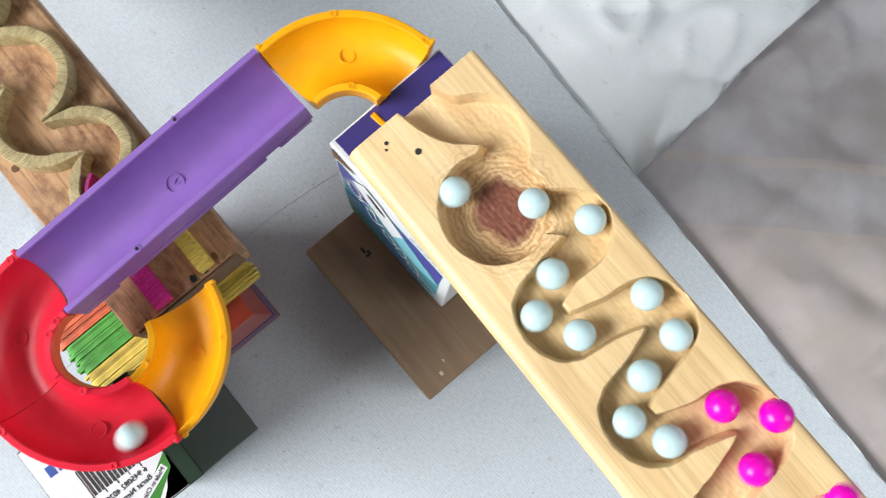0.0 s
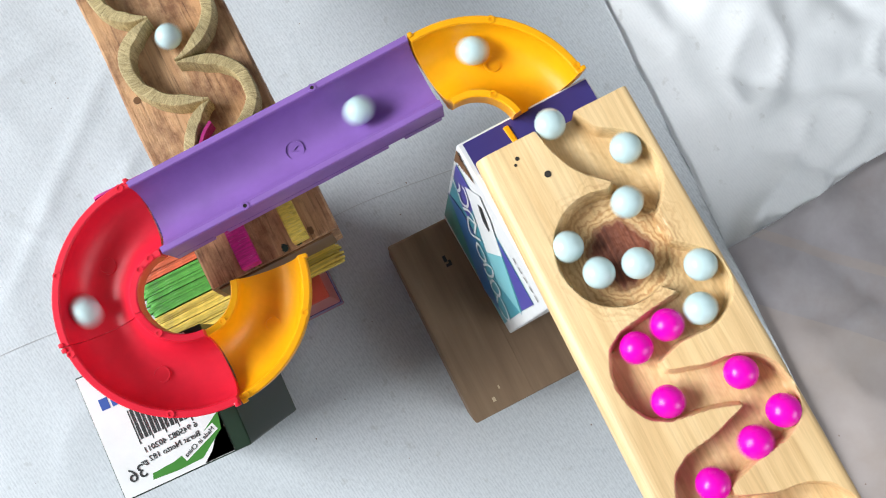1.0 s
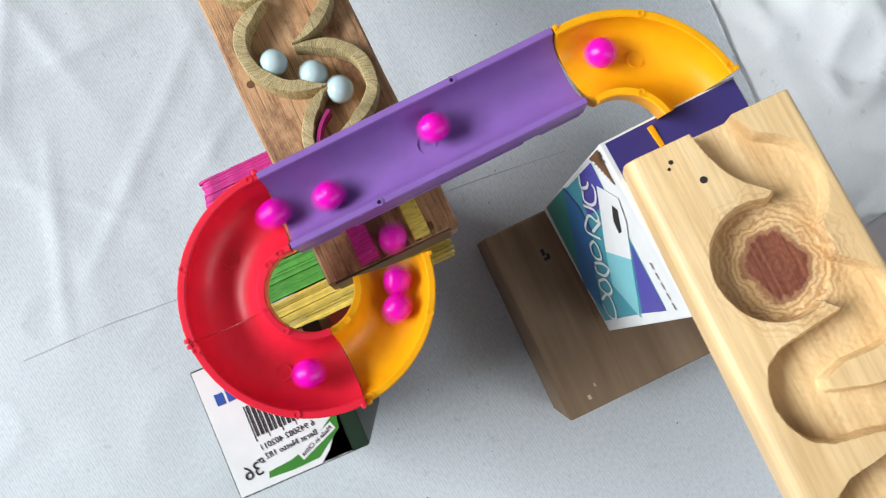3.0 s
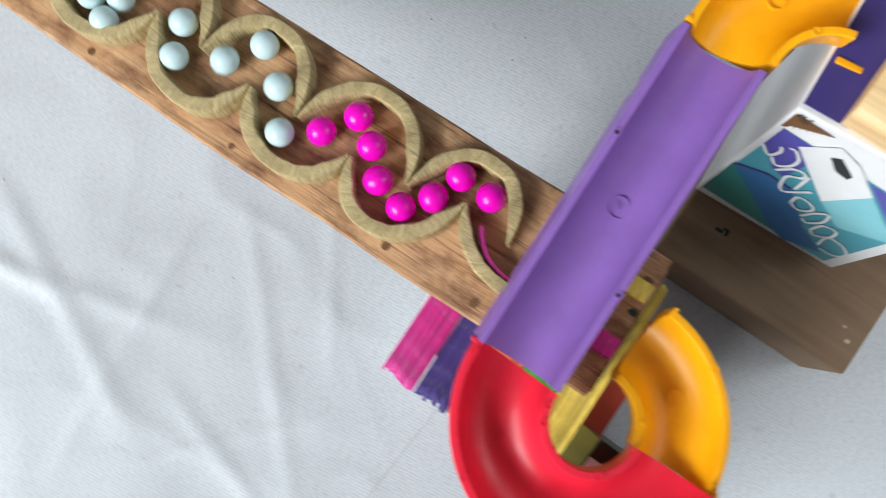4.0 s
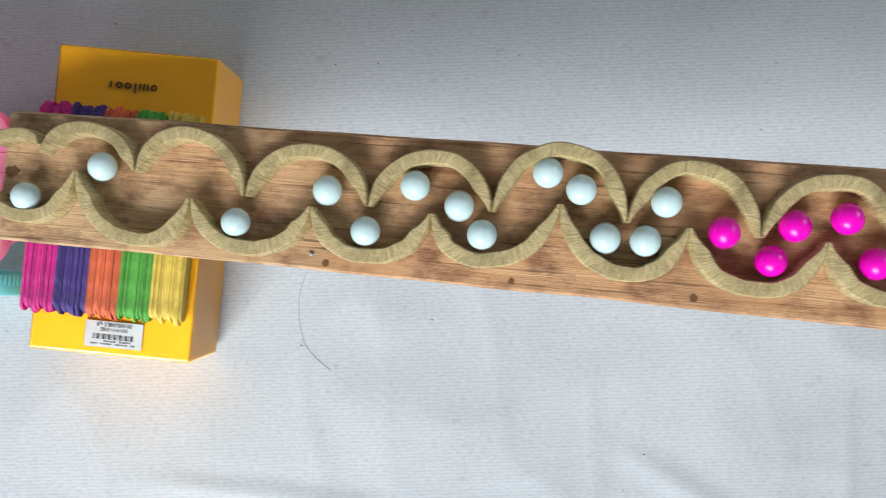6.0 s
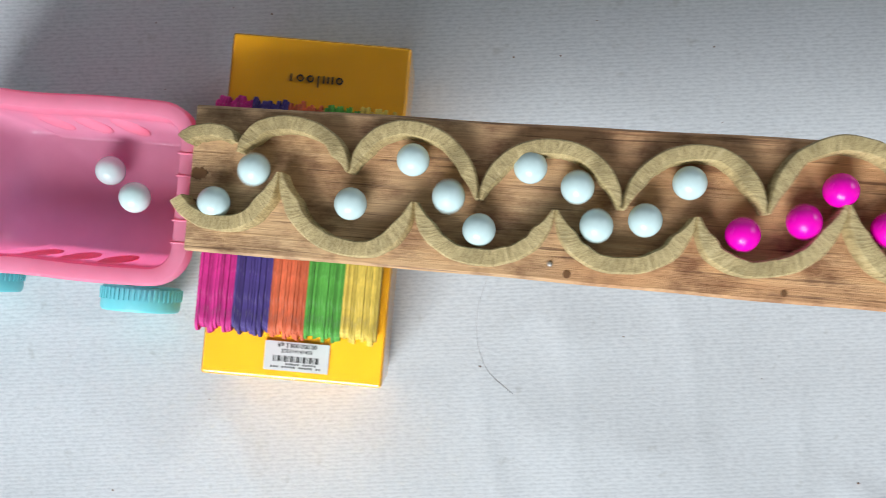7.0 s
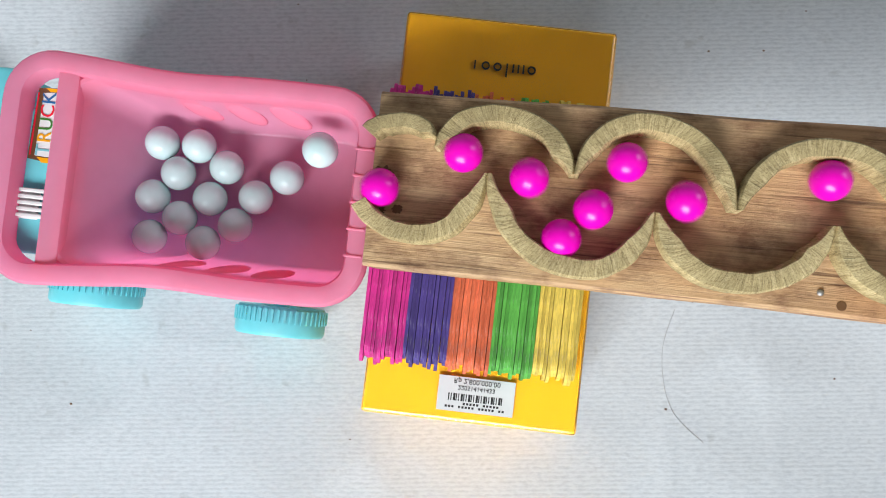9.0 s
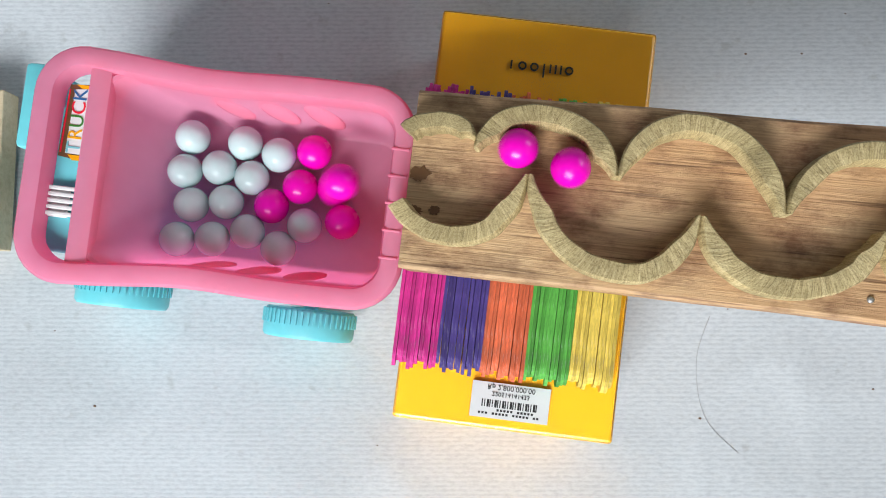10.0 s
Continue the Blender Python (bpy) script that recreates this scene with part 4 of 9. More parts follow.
for x, y0 in ((0.0004, 0.1476), (0.0141, 0.1476), (0.0168, 0.1476), (0.0190, 0.1476), (0.0212, 0.1476)):
    part("logo_mark", box_bm(0.0298 + x, 0.0298 + x + 0.0007, y0 - (0.0022 if x == 0.0141 else 0.0), 0.1512, AT - 0.0010, AT - 0.0003), M_INK, amber_box, "plain dark shape of a printed mark")

S_NAMES = ("magenta", "violet", "orange", "green", "yellow")
for k in range(5):
    o = Vector((-0.1062, 0.0336, 0.0631)) + BX * (0.0085 + 0.0177 * k)
    stick_bundle("stick_bundle", axes(o, BX, BY, Vector((0, 0, 1))), k, 12, f"bundle of {S_NAMES[k]} wooden craft sticks on edge under the board")
for k in range(5):
    o = Vector((0.5420, -0.0560, 0.1352)) + U_OLD * (0.0035 + 0.0200 * k)
    stick_bundle("stick_bundle", axes(Vector((o.x, o.y, 0.1345)), V_OLD.cross(Vector((0, 0, 1))).normalized(), V_OLD, Vector((0, 0, 1))), k, 13, f"bundle of {S_NAMES[k]} wooden craft sticks on edge under the board")

# ---- toy truck ----
TX = Vector((0.145, -0.0170, 0)).normalized()
TY = Vector((-TX.y, TX.x, 0))
truck = thing("toy_truck", axes(Vector((-0.2520, 0.0560, 0)), TX, TY, Vector((0, 0, 1))), "pink and teal plastic toy dump truck catching the marbles", "toy truck")


def outline(x0, x1, half0, half1, r, waist=0.0, n=8):
    """A rounded oblong, narrower by waist at its middle."""
    pts = []
    for cx, sy, a0, h in ((x1 - r, 1, 0, half1), (x0 + r, 1, 90, half0), (x0 + r, -1, 180, half0), (x1 - r, -1, 270, half1)):
        for i in range(n + 1):
            a = radians(a0 + 90 * i / n)
            pts.append((cx + r * math.cos(a), sy * (h - r) + r * math.sin(a)))
    full = []
    for i, (x, y) in enumerate(pts):
        x2, y2 = pts[(i + 1) % len(pts)]
        m = max(1, int(math.hypot(x2 - x, y2 - y) / 0.006))
        for k in range(m):
            full.append((x + (x2 - x) * k / m, y + (y2 - y) * k / m))
    return [(x, y * (1 - waist * math.exp(-(((x - 0.066) / 0.028) ** 2)))) for x, y in full]


def loft(rings, cap_last=False):
    bm = bmesh.new()
    rows = [[bm.verts.new(p) for p in r] for r in rings]
    n = len(rows[0])
    for r, q in zip(rows, rows[1:]):
        for i in range(n):
            bm.faces.new((r[i], r[(i + 1) % n], q[(i + 1) % n], q[i]))
    if cap_last:
        bm.faces.new(rows[-1])
    return bm


def ring_of(pts, inset, z):
    """The outline shrunk towards its inside by inset, at height z."""
    out = []
    n = len(pts)
    for i, (x, y) in enumerate(pts):
        (xa, ya), (xb, yb) = pts[i - 1], pts[(i + 1) % n]
        tx, ty = xb - xa, yb - ya
        d = math.hypot(tx, ty) or 1
        out.append((x - ty / d * inset, y + tx / d * inset, z))
    return out


RIM = 0.0930
OUT = outline(0.0, 0.1480, 0.0460, 0.0430, 0.0190, 0.055)
part("bed_rim", loft([ring_of(OUT, 0.0020, RIM - 0.0100), ring_of(OUT, 0.0, RIM - 0.0080), ring_of(OUT, 0.0, RIM - 0.0025), ring_of(OUT, 0.0012, RIM - 0.0006), ring_of(OUT, 0.0030, RIM), ring_of(OUT, 0.0062, RIM),
                      ring_of(OUT, 0.0078, RIM - 0.0006), ring_of(OUT, 0.0086, RIM - 0.0030), ring_of(OUT, 0.0090, RIM - 0.0100)]), M_PINK, truck, "pink rounded rim of the bed", True)
TUB = outline(0.0275, 0.1405, 0.0372, 0.0352, 0.0100, 0.05)
FLOOR = 0.0545


def tub_ring(k, z):
    sx, sy = 1 - 0.10 * k, 1 - 0.20 * k
    return [(0.0870 + (x - 0.0870) * sx + 0.004 * k + 0.0145 * max(0, k) * max(0.0, min(1.0, (0.060 - x) / 0.02)), y * sy, z) for x, y in TUB]


part("bed", loft([tub_ring(-0.16, RIM - 0.0032), tub_ring(-0.01, RIM - 0.0036), tub_ring(0.04, RIM - 0.0050), tub_ring(0.10, RIM - 0.0085), tub_ring(0.35, RIM - 0.0180), tub_ring(0.58, RIM - 0.0270), tub_ring(0.76, FLOOR + 0.0062), tub_ring(0.88, FLOOR + 0.0030), tub_ring(1.00, FLOOR + 0.0012), tub_ring(1.10, FLOOR + 0.0003), tub_ring(1.22, FLOOR)], True), M_PINK, truck, "pink inside of the bed", True)
bar_bm = prism([(0.0205, RIM - 0.0130), (0.0296, RIM - 0.0130), (0.0296, RIM - 0.0042), (0.0288, RIM - 0.0028), (0.0268, RIM - 0.0020), (0.0224, RIM - 0.0018), (0.0211, RIM - 0.0022), (0.0205, RIM - 0.0034)], -0.0400, 0.0400)
bar_bm.transform(Matrix(((1, 0, 0, 0), (0, 0, -1, 0), (0, 1, 0, 0), (0, 0, 0, 1))))
part("crossbar", bar_bm, M_PINK, truck, "pink bar between the bed and the window slot", True)
for k in range(5):
    y = -0.022 + 0.0103 * k
    part("rim_groove", box_bm(0.1392, 0.1462, y - 0.0005, y + 0.0005, RIM - 0.0006, RIM + 0.0004, 0.0003), M_PINK, truck)
for s in (1, -1):
    for k in range(3):
        x = 0.072 + 0.0185 * k
        rib = bmesh.new()
        bmesh.ops.create_uvsphere(rib, u_segments=16, v_segments=8, radius=1.0)
        rib.transform(Matrix.Translation((x, s * 0.0322, FLOOR + 0.0175)) @ Matrix.Rotation(s * radians(-14), 4, "X") @ Matrix.Rotation(radians(-32), 4, "Y") @ Matrix.Diagonal((0.0058, 0.0011, 0.0115, 1)))
        part("bed_rib", rib, M_PINK, truck, "", True)
part("cab", box_bm(0.0045, 0.0260, -0.0340, 0.0250, 0.0200, 0.0835, 0.0030, 3), M_TEAL, truck, "teal plastic cab under the bed", True)
part("cab_back", box_bm(-0.0085, 0.0000, 0.0050, 0.0390, 0.0200, 0.0840, 0.0020, 2), M_TEAL, truck, "teal plastic bumper", True)
part("chassis", box_bm(0.0100, 0.1360, -0.0200, 0.0200, 0.0160, 0.0450, 0.0030, 2), M_TEAL, truck, "teal chassis")
sticker = part("sticker", prism([(0.0092, 0.0035), (0.0198, 0.0020), (0.0206, 0.0325), (0.0104, 0.0318), (0.0096, 0.0180)], 0.0833, 0.0837), M_BROWN_PRINT, truck, "colourful printed sticker")
part("sticker_field", prism([(0.0120, 0.0048), (0.0196, 0.0045), (0.0200, 0.0308), (0.0126, 0.0300)], 0.0836, 0.0839), M_WHITE_CARD, sticker, "white field of the sticker")
part("sticker_band", prism([(0.0098, 0.0050), (0.0104, 0.0050), (0.0108, 0.0300), (0.0102, 0.0300)], 0.0836, 0.0839), M_RED, sticker, "red line along the sticker")
for y0, y1 in ((0.0022, 0.0042), (0.0306, 0.0320)):
    part("sticker_corner", prism([(0.0150, y0), (0.0200, y0), (0.0202, y1), (0.0130, y1)], 0.0836, 0.0839), M_YELLOW, sticker, "yellow corner of the sticker")
for k in range(7):
    part("text_bar", box_bm(0.0188, 0.0194, 0.0085 + 0.0025 * k, 0.0102 + 0.0025 * k, 0.0838, 0.0840), M_BLUE, sticker)
for k, (ch, mt) in enumerate((("T", M_CYAN), ("R", M_ORANGE_CARD), ("U", M_LEAF), ("C", M_RED), ("K", M_BLUE))):
    lettering("letter", ch, 0.0078, mt, sticker, Matrix.Translation((0.0152, 0.0072 + 0.0052 * k, 0.0840)) @ pose(0, 0, 0, 0, 0, 90), False)
part("vent", box_bm(0.0085, 0.0165, -0.0205, -0.0085, 0.0833, 0.0845, 0.0004), M_WHITE_CARD, truck, "white plastic vent")
for k in range(5):
    part("vent_rib", box_bm(0.0075, 0.0190, -0.0200 + 0.0025 * k, -0.0184 + 0.0025 * k, 0.0838, 0.0862, 0.0004), M_WHITE_CARD, truck, "white plastic vent rib")


def wheel(x, y):
    w = part("wheel", sweep([(0.0090, -0.0065), (0.0195, -0.0065), (0.0205, -0.0050), (0.0205, 0.0050), (0.0195, 0.0065), (0.0090, 0.0065)],
                            [(Vector(), Vector((math.cos(a), 0, math.sin(a))), Vector((0, 1, 0))) for a in (2 * math.pi * i / 40 for i in range(40))], True), M_TEAL, truck, "teal ribbed wheel", True, pose(x, y, 0.0217))
    part("hub", prism(disc(0, 0, 0.0095, 20), -0.0050, 0.0050), M_TEAL, w, "", True, pose(0, 0, 0, 90, 0, 0))
    bm = bmesh.new()
    for i in range(48):
        a = 2 * math.pi * i / 48
        m = Matrix.Rotation(-a, 4, "Y") @ Matrix.Translation((0.0206, 0.0025, 0)) @ Matrix.Diagonal((0.0012, 0.0060, 0.0011, 1))
        bmesh.ops.create_cube(bm, size=1, matrix=m)
    part("tread", bm, M_TEAL, w)
    return w


for x in (0.0180, 0.1045):
    for s in (1, -1):
        wheel(x, ((0.0480 if x < 0.1 else 0.0525) if s < 0 else 0.0340) * s)
    part("axle", box_bm(x - 0.003, x + 0.003, -0.0500, 0.0330, 0.0190, 0.0245, 0.0010), M_TEAL, truck)

# ---- specks on the sheet ----
random.seed(5)
specks = bmesh.new()
for _ in range(130):
    x, y = random.uniform(-0.3, 1.0), random.uniform(-0.3, 0.24)
    s = random.uniform(0.0002, 0.0006)
    bmesh.ops.create_icosphere(specks, subdivisions=1, radius=s, matrix=Matrix.Translation((x, y, sheet_height(x, y) + s * 0.2)) @ Matrix.Diagonal((1.4, 1, 0.5, 1)))
tagged(part("dust_specks", specks, M_BROWN_PRINT), "dark crumbs and dust scattered on the white sheet", "dust", "", "stuff")

# ---- marbles ----
R_BALL = 0.0072


def marble(mat, label, first=None):
    if first is not None:
        ob = new("marble", first.data)
    else:
        bm = bmesh.new()
        bmesh.ops.create_uvsphere(bm, u_segments=32, v_segments=20, radius=R_BALL)
        ob = part("marble", bm, mat, None, "", True)
    return tagged(ob, label, "marble", "rolling marbles")


WHITES, PINKS = [], []
for k in range(13):
    WHITES.append(marble(M_WHITE_MARBLE, "pale mint-white glossy marble rolling down the track", WHITES[0] if WHITES else None))
for k in range(8):
    PINKS.append(marble(M_PINK_MARBLE, "bright magenta glossy marble rolling down the track", PINKS[0] if PINKS else None))


def motions():
    """The marbles roll one behind another down the boards and the track."""
    def roll(ball, rows):
        walk(ball, [(t, pose(x, y, z)) for t, x, y, z in rows])

    roll(WHITES[0], [(0, 0.5812, -0.0325, 0.1808), (0.1, 0.5641, -0.0439, 0.1791), (0.2, 0.5482, -0.0302, 0.1772), (0.3, 0.5330, -0.0156, 0.1753), (0.4, 0.5162, -0.0270, 0.1736), (0.5, 0.5001, -0.0362, 0.1719), (0.6, 0.4882, -0.0238, 0.1705), (0.7, 0.4779, -0.0099, 0.1691), (0.8, 0.4626, -0.0136, 0.1675), (0.9, 0.4501, -0.0257, 0.1663), (1, 0.4350, -0.0255, 0.1646), (1.1, 0.4255, -0.0113, 0.1634), (1.2, 0.4130, -0.0010, 0.1619), (1.3, 0.3993, -0.0104, 0.1605), (1.4, 0.3866, -0.0213, 0.1592), (1.5, 0.3729, -0.0150, 0.1576), (1.6, 0.3639, -0.0010, 0.1564), (1.7, 0.3504, 0.0051, 0.1549), (1.8, 0.3379, -0.0054, 0.1536), (1.9, 0.3249, -0.0148, 0.1523), (2, 0.3124, -0.0065, 0.1508), (2.1, 0.3037, 0.0070, 0.1497), (2.2, 0.2903, 0.0119, 0.1481), (2.3, 0.2783, 0.0015, 0.1470), (2.4, 0.2658, -0.0077, 0.1457), (2.5, 0.2534, -0.0002, 0.1442), (2.6, 0.2452, 0.0129, 0.1431), (2.7, 0.2327, 0.0195, 0.1417), (2.8, 0.2207, 0.0103, 0.1405), (2.9, 0.2093, 0.0002, 0.1393), (3, 0.1962, 0.0040, 0.1379), (3.1, 0.1880, 0.0166, 0.1368), (3.2, 0.1778, 0.0268, 0.1355), (3.3, 0.1650, 0.0209, 0.1342), (3.4, 0.1545, 0.0106, 0.1332), (3.5, 0.1415, 0.0069, 0.1318), (3.6, 0.1322, 0.0177, 0.1306), (3.7, 0.1243, 0.0297, 0.1296), (3.8, 0.1120, 0.0328, 0.1282), (3.9, 0.1012, 0.0237, 0.1271), (4, 0.0907, 0.0145, 0.1261), (4.1, 0.0784, 0.0168, 0.1247), (4.2, 0.0707, 0.0282, 0.1237), (4.3, 0.0626, 0.0391, 0.1226), (4.4, 0.0502, 0.0385, 0.1213), (4.5, 0.0405, 0.0293, 0.1203), (4.6, 0.0302, 0.0210, 0.1193), (4.7, 0.0187, 0.0243, 0.1180), (4.8, 0.0114, 0.0351, 0.1170), (4.9, 0.0039, 0.0455, 0.1161), (5, -0.0078, 0.0463, 0.1148), (5.1, -0.0171, 0.0381, 0.1138), (5.2, -0.0258, 0.0301, 0.1130), (5.3, -0.0362, 0.0278, 0.1119), (5.4, -0.0438, 0.0353, 0.1109), (5.5, -0.0494, 0.0443, 0.1102), (5.6, -0.0557, 0.0526, 0.1094), (5.7, -0.0651, 0.0545, 0.1083), (5.8, -0.0735, 0.0484, 0.1075), (5.9, -0.0810, 0.0410, 0.1068), (6, -0.0897, 0.0347, 0.1059), (6.1, -0.0943, 0.0342, 0.1054), (6.2, -0.0992, 0.0372, 0.1048), (6.3, -0.1031, 0.0420, 0.1043), (6.4, -0.1121, 0.0454, 0.1039), (6.5, -0.1186, 0.0470, 0.1022), (6.6, -0.1252, 0.0487, 0.0986), (6.7, -0.1321, 0.0504, 0.0931), (6.8, -0.1390, 0.0521, 0.0856), (6.9, -0.1461, 0.0539, 0.0758), (7, -0.1534, 0.0557, 0.0638), (7.1, -0.1607, 0.0575, 0.0617), (7.2, -0.1681, 0.0593, 0.0617), (7.3, -0.1757, 0.0612, 0.0617), (7.4, -0.1833, 0.0631, 0.0617), (7.5, -0.1910, 0.0650, 0.0617), (8, -0.1929, 0.0663, 0.0617), (8.3, -0.1953, 0.0704, 0.0617), (8.5, -0.1953, 0.0705, 0.0617), (9, -0.1962, 0.0678, 0.0617), (9.5, -0.1962, 0.0683, 0.0617), (10, -0.1964, 0.0696, 0.0617)])
    roll(WHITES[1], [(0, 0.6594, -0.1068, 0.2085), (0.1, 0.6612, -0.0722, 0.1962), (0.2, 0.6291, -0.0434, 0.1884), (0.3, 0.5889, -0.0307, 0.1814), (0.4, 0.5581, -0.0356, 0.1782), (0.5, 0.5422, -0.0120, 0.1763), (0.6, 0.5258, -0.0161, 0.1745), (0.7, 0.5150, -0.0275, 0.1735), (0.8, 0.5042, -0.0352, 0.1724), (0.9, 0.4936, -0.0318, 0.1712), (1, 0.4858, -0.0225, 0.1702), (1.1, 0.4768, -0.0116, 0.1690), (1.2, 0.4639, -0.0142, 0.1677), (1.3, 0.4535, -0.0241, 0.1666), (1.4, 0.4412, -0.0310, 0.1654), (1.5, 0.4304, -0.0221, 0.1641), (1.6, 0.4226, -0.0096, 0.1630), (1.7, 0.4108, -0.0027, 0.1616), (1.8, 0.3989, -0.0111, 0.1604), (1.9, 0.3880, -0.0209, 0.1594), (2, 0.3748, -0.0197, 0.1579), (2.1, 0.3664, -0.0074, 0.1568), (2.2, 0.3570, 0.0041, 0.1556), (2.3, 0.3435, 0.0008, 0.1542), (2.4, 0.3328, -0.0096, 0.1531), (2.5, 0.3197, -0.0151, 0.1517), (2.6, 0.3094, -0.0045, 0.1505), (2.7, 0.3011, 0.0082, 0.1494), (2.8, 0.2880, 0.0115, 0.1479), (2.9, 0.2766, 0.0017, 0.1468), (3, 0.2647, -0.0073, 0.1456), (3.1, 0.2524, -0.0009, 0.1441), (3.2, 0.2443, 0.0120, 0.1431), (3.3, 0.2328, 0.0207, 0.1417), (3.4, 0.2203, 0.0129, 0.1404), (3.5, 0.2092, 0.0027, 0.1393), (3.6, 0.1957, 0.0030, 0.1378), (3.7, 0.1871, 0.0154, 0.1367), (3.8, 0.1778, 0.0272, 0.1355), (3.9, 0.1643, 0.0240, 0.1341), (4, 0.1535, 0.0137, 0.1330), (4.1, 0.1405, 0.0080, 0.1316), (4.2, 0.1302, 0.0183, 0.1304), (4.3, 0.1221, 0.0309, 0.1293), (4.4, 0.1093, 0.0351, 0.1278), (4.5, 0.0980, 0.0257, 0.1267), (4.6, 0.0868, 0.0165, 0.1256), (4.7, 0.0742, 0.0206, 0.1242), (4.8, 0.0662, 0.0329, 0.1231), (4.9, 0.0564, 0.0433, 0.1219), (5, 0.0436, 0.0387, 0.1205), (5.1, 0.0333, 0.0287, 0.1195), (5.2, 0.0208, 0.0233, 0.1182), (5.3, 0.0109, 0.0332, 0.1170), (5.4, 0.0033, 0.0452, 0.1160), (5.5, -0.0083, 0.0515, 0.1146), (5.6, -0.0178, 0.0426, 0.1137), (5.7, -0.0260, 0.0325, 0.1129), (5.8, -0.0364, 0.0291, 0.1118), (5.9, -0.0435, 0.0378, 0.1109), (6, -0.0490, 0.0481, 0.1102), (6.1, -0.0574, 0.0538, 0.1092), (6.2, -0.0654, 0.0543, 0.1083), (6.3, -0.0730, 0.0490, 0.1075), (6.4, -0.0800, 0.0420, 0.1069), (6.5, -0.0879, 0.0357, 0.1061), (6.6, -0.0977, 0.0358, 0.1050), (6.7, -0.1045, 0.0441, 0.1041), (6.8, -0.1167, 0.0431, 0.1024), (6.9, -0.1253, 0.0414, 0.0966), (7, -0.1339, 0.0397, 0.0866), (7.1, -0.1427, 0.0380, 0.0722), (7.2, -0.1516, 0.0362, 0.0617), (7.3, -0.1607, 0.0345, 0.0617), (7.4, -0.1698, 0.0327, 0.0617), (7.5, -0.1791, 0.0309, 0.0617), (7.8, -0.1819, 0.0280, 0.0617), (7.9, -0.1853, 0.0252, 0.0617), (8, -0.1819, 0.0280, 0.0617), (8.3, -0.1777, 0.0284, 0.0617), (8.4, -0.1779, 0.0262, 0.0617), (8.5, -0.1777, 0.0284, 0.0617), (9, -0.1790, 0.0254, 0.0617), (9.1, -0.1810, 0.0261, 0.0617), (9.2, -0.1846, 0.0274, 0.0617), (9.3, -0.1870, 0.0283, 0.0617), (9.5, -0.1870, 0.0283, 0.0617), (10, -0.1877, 0.0273, 0.0617)])
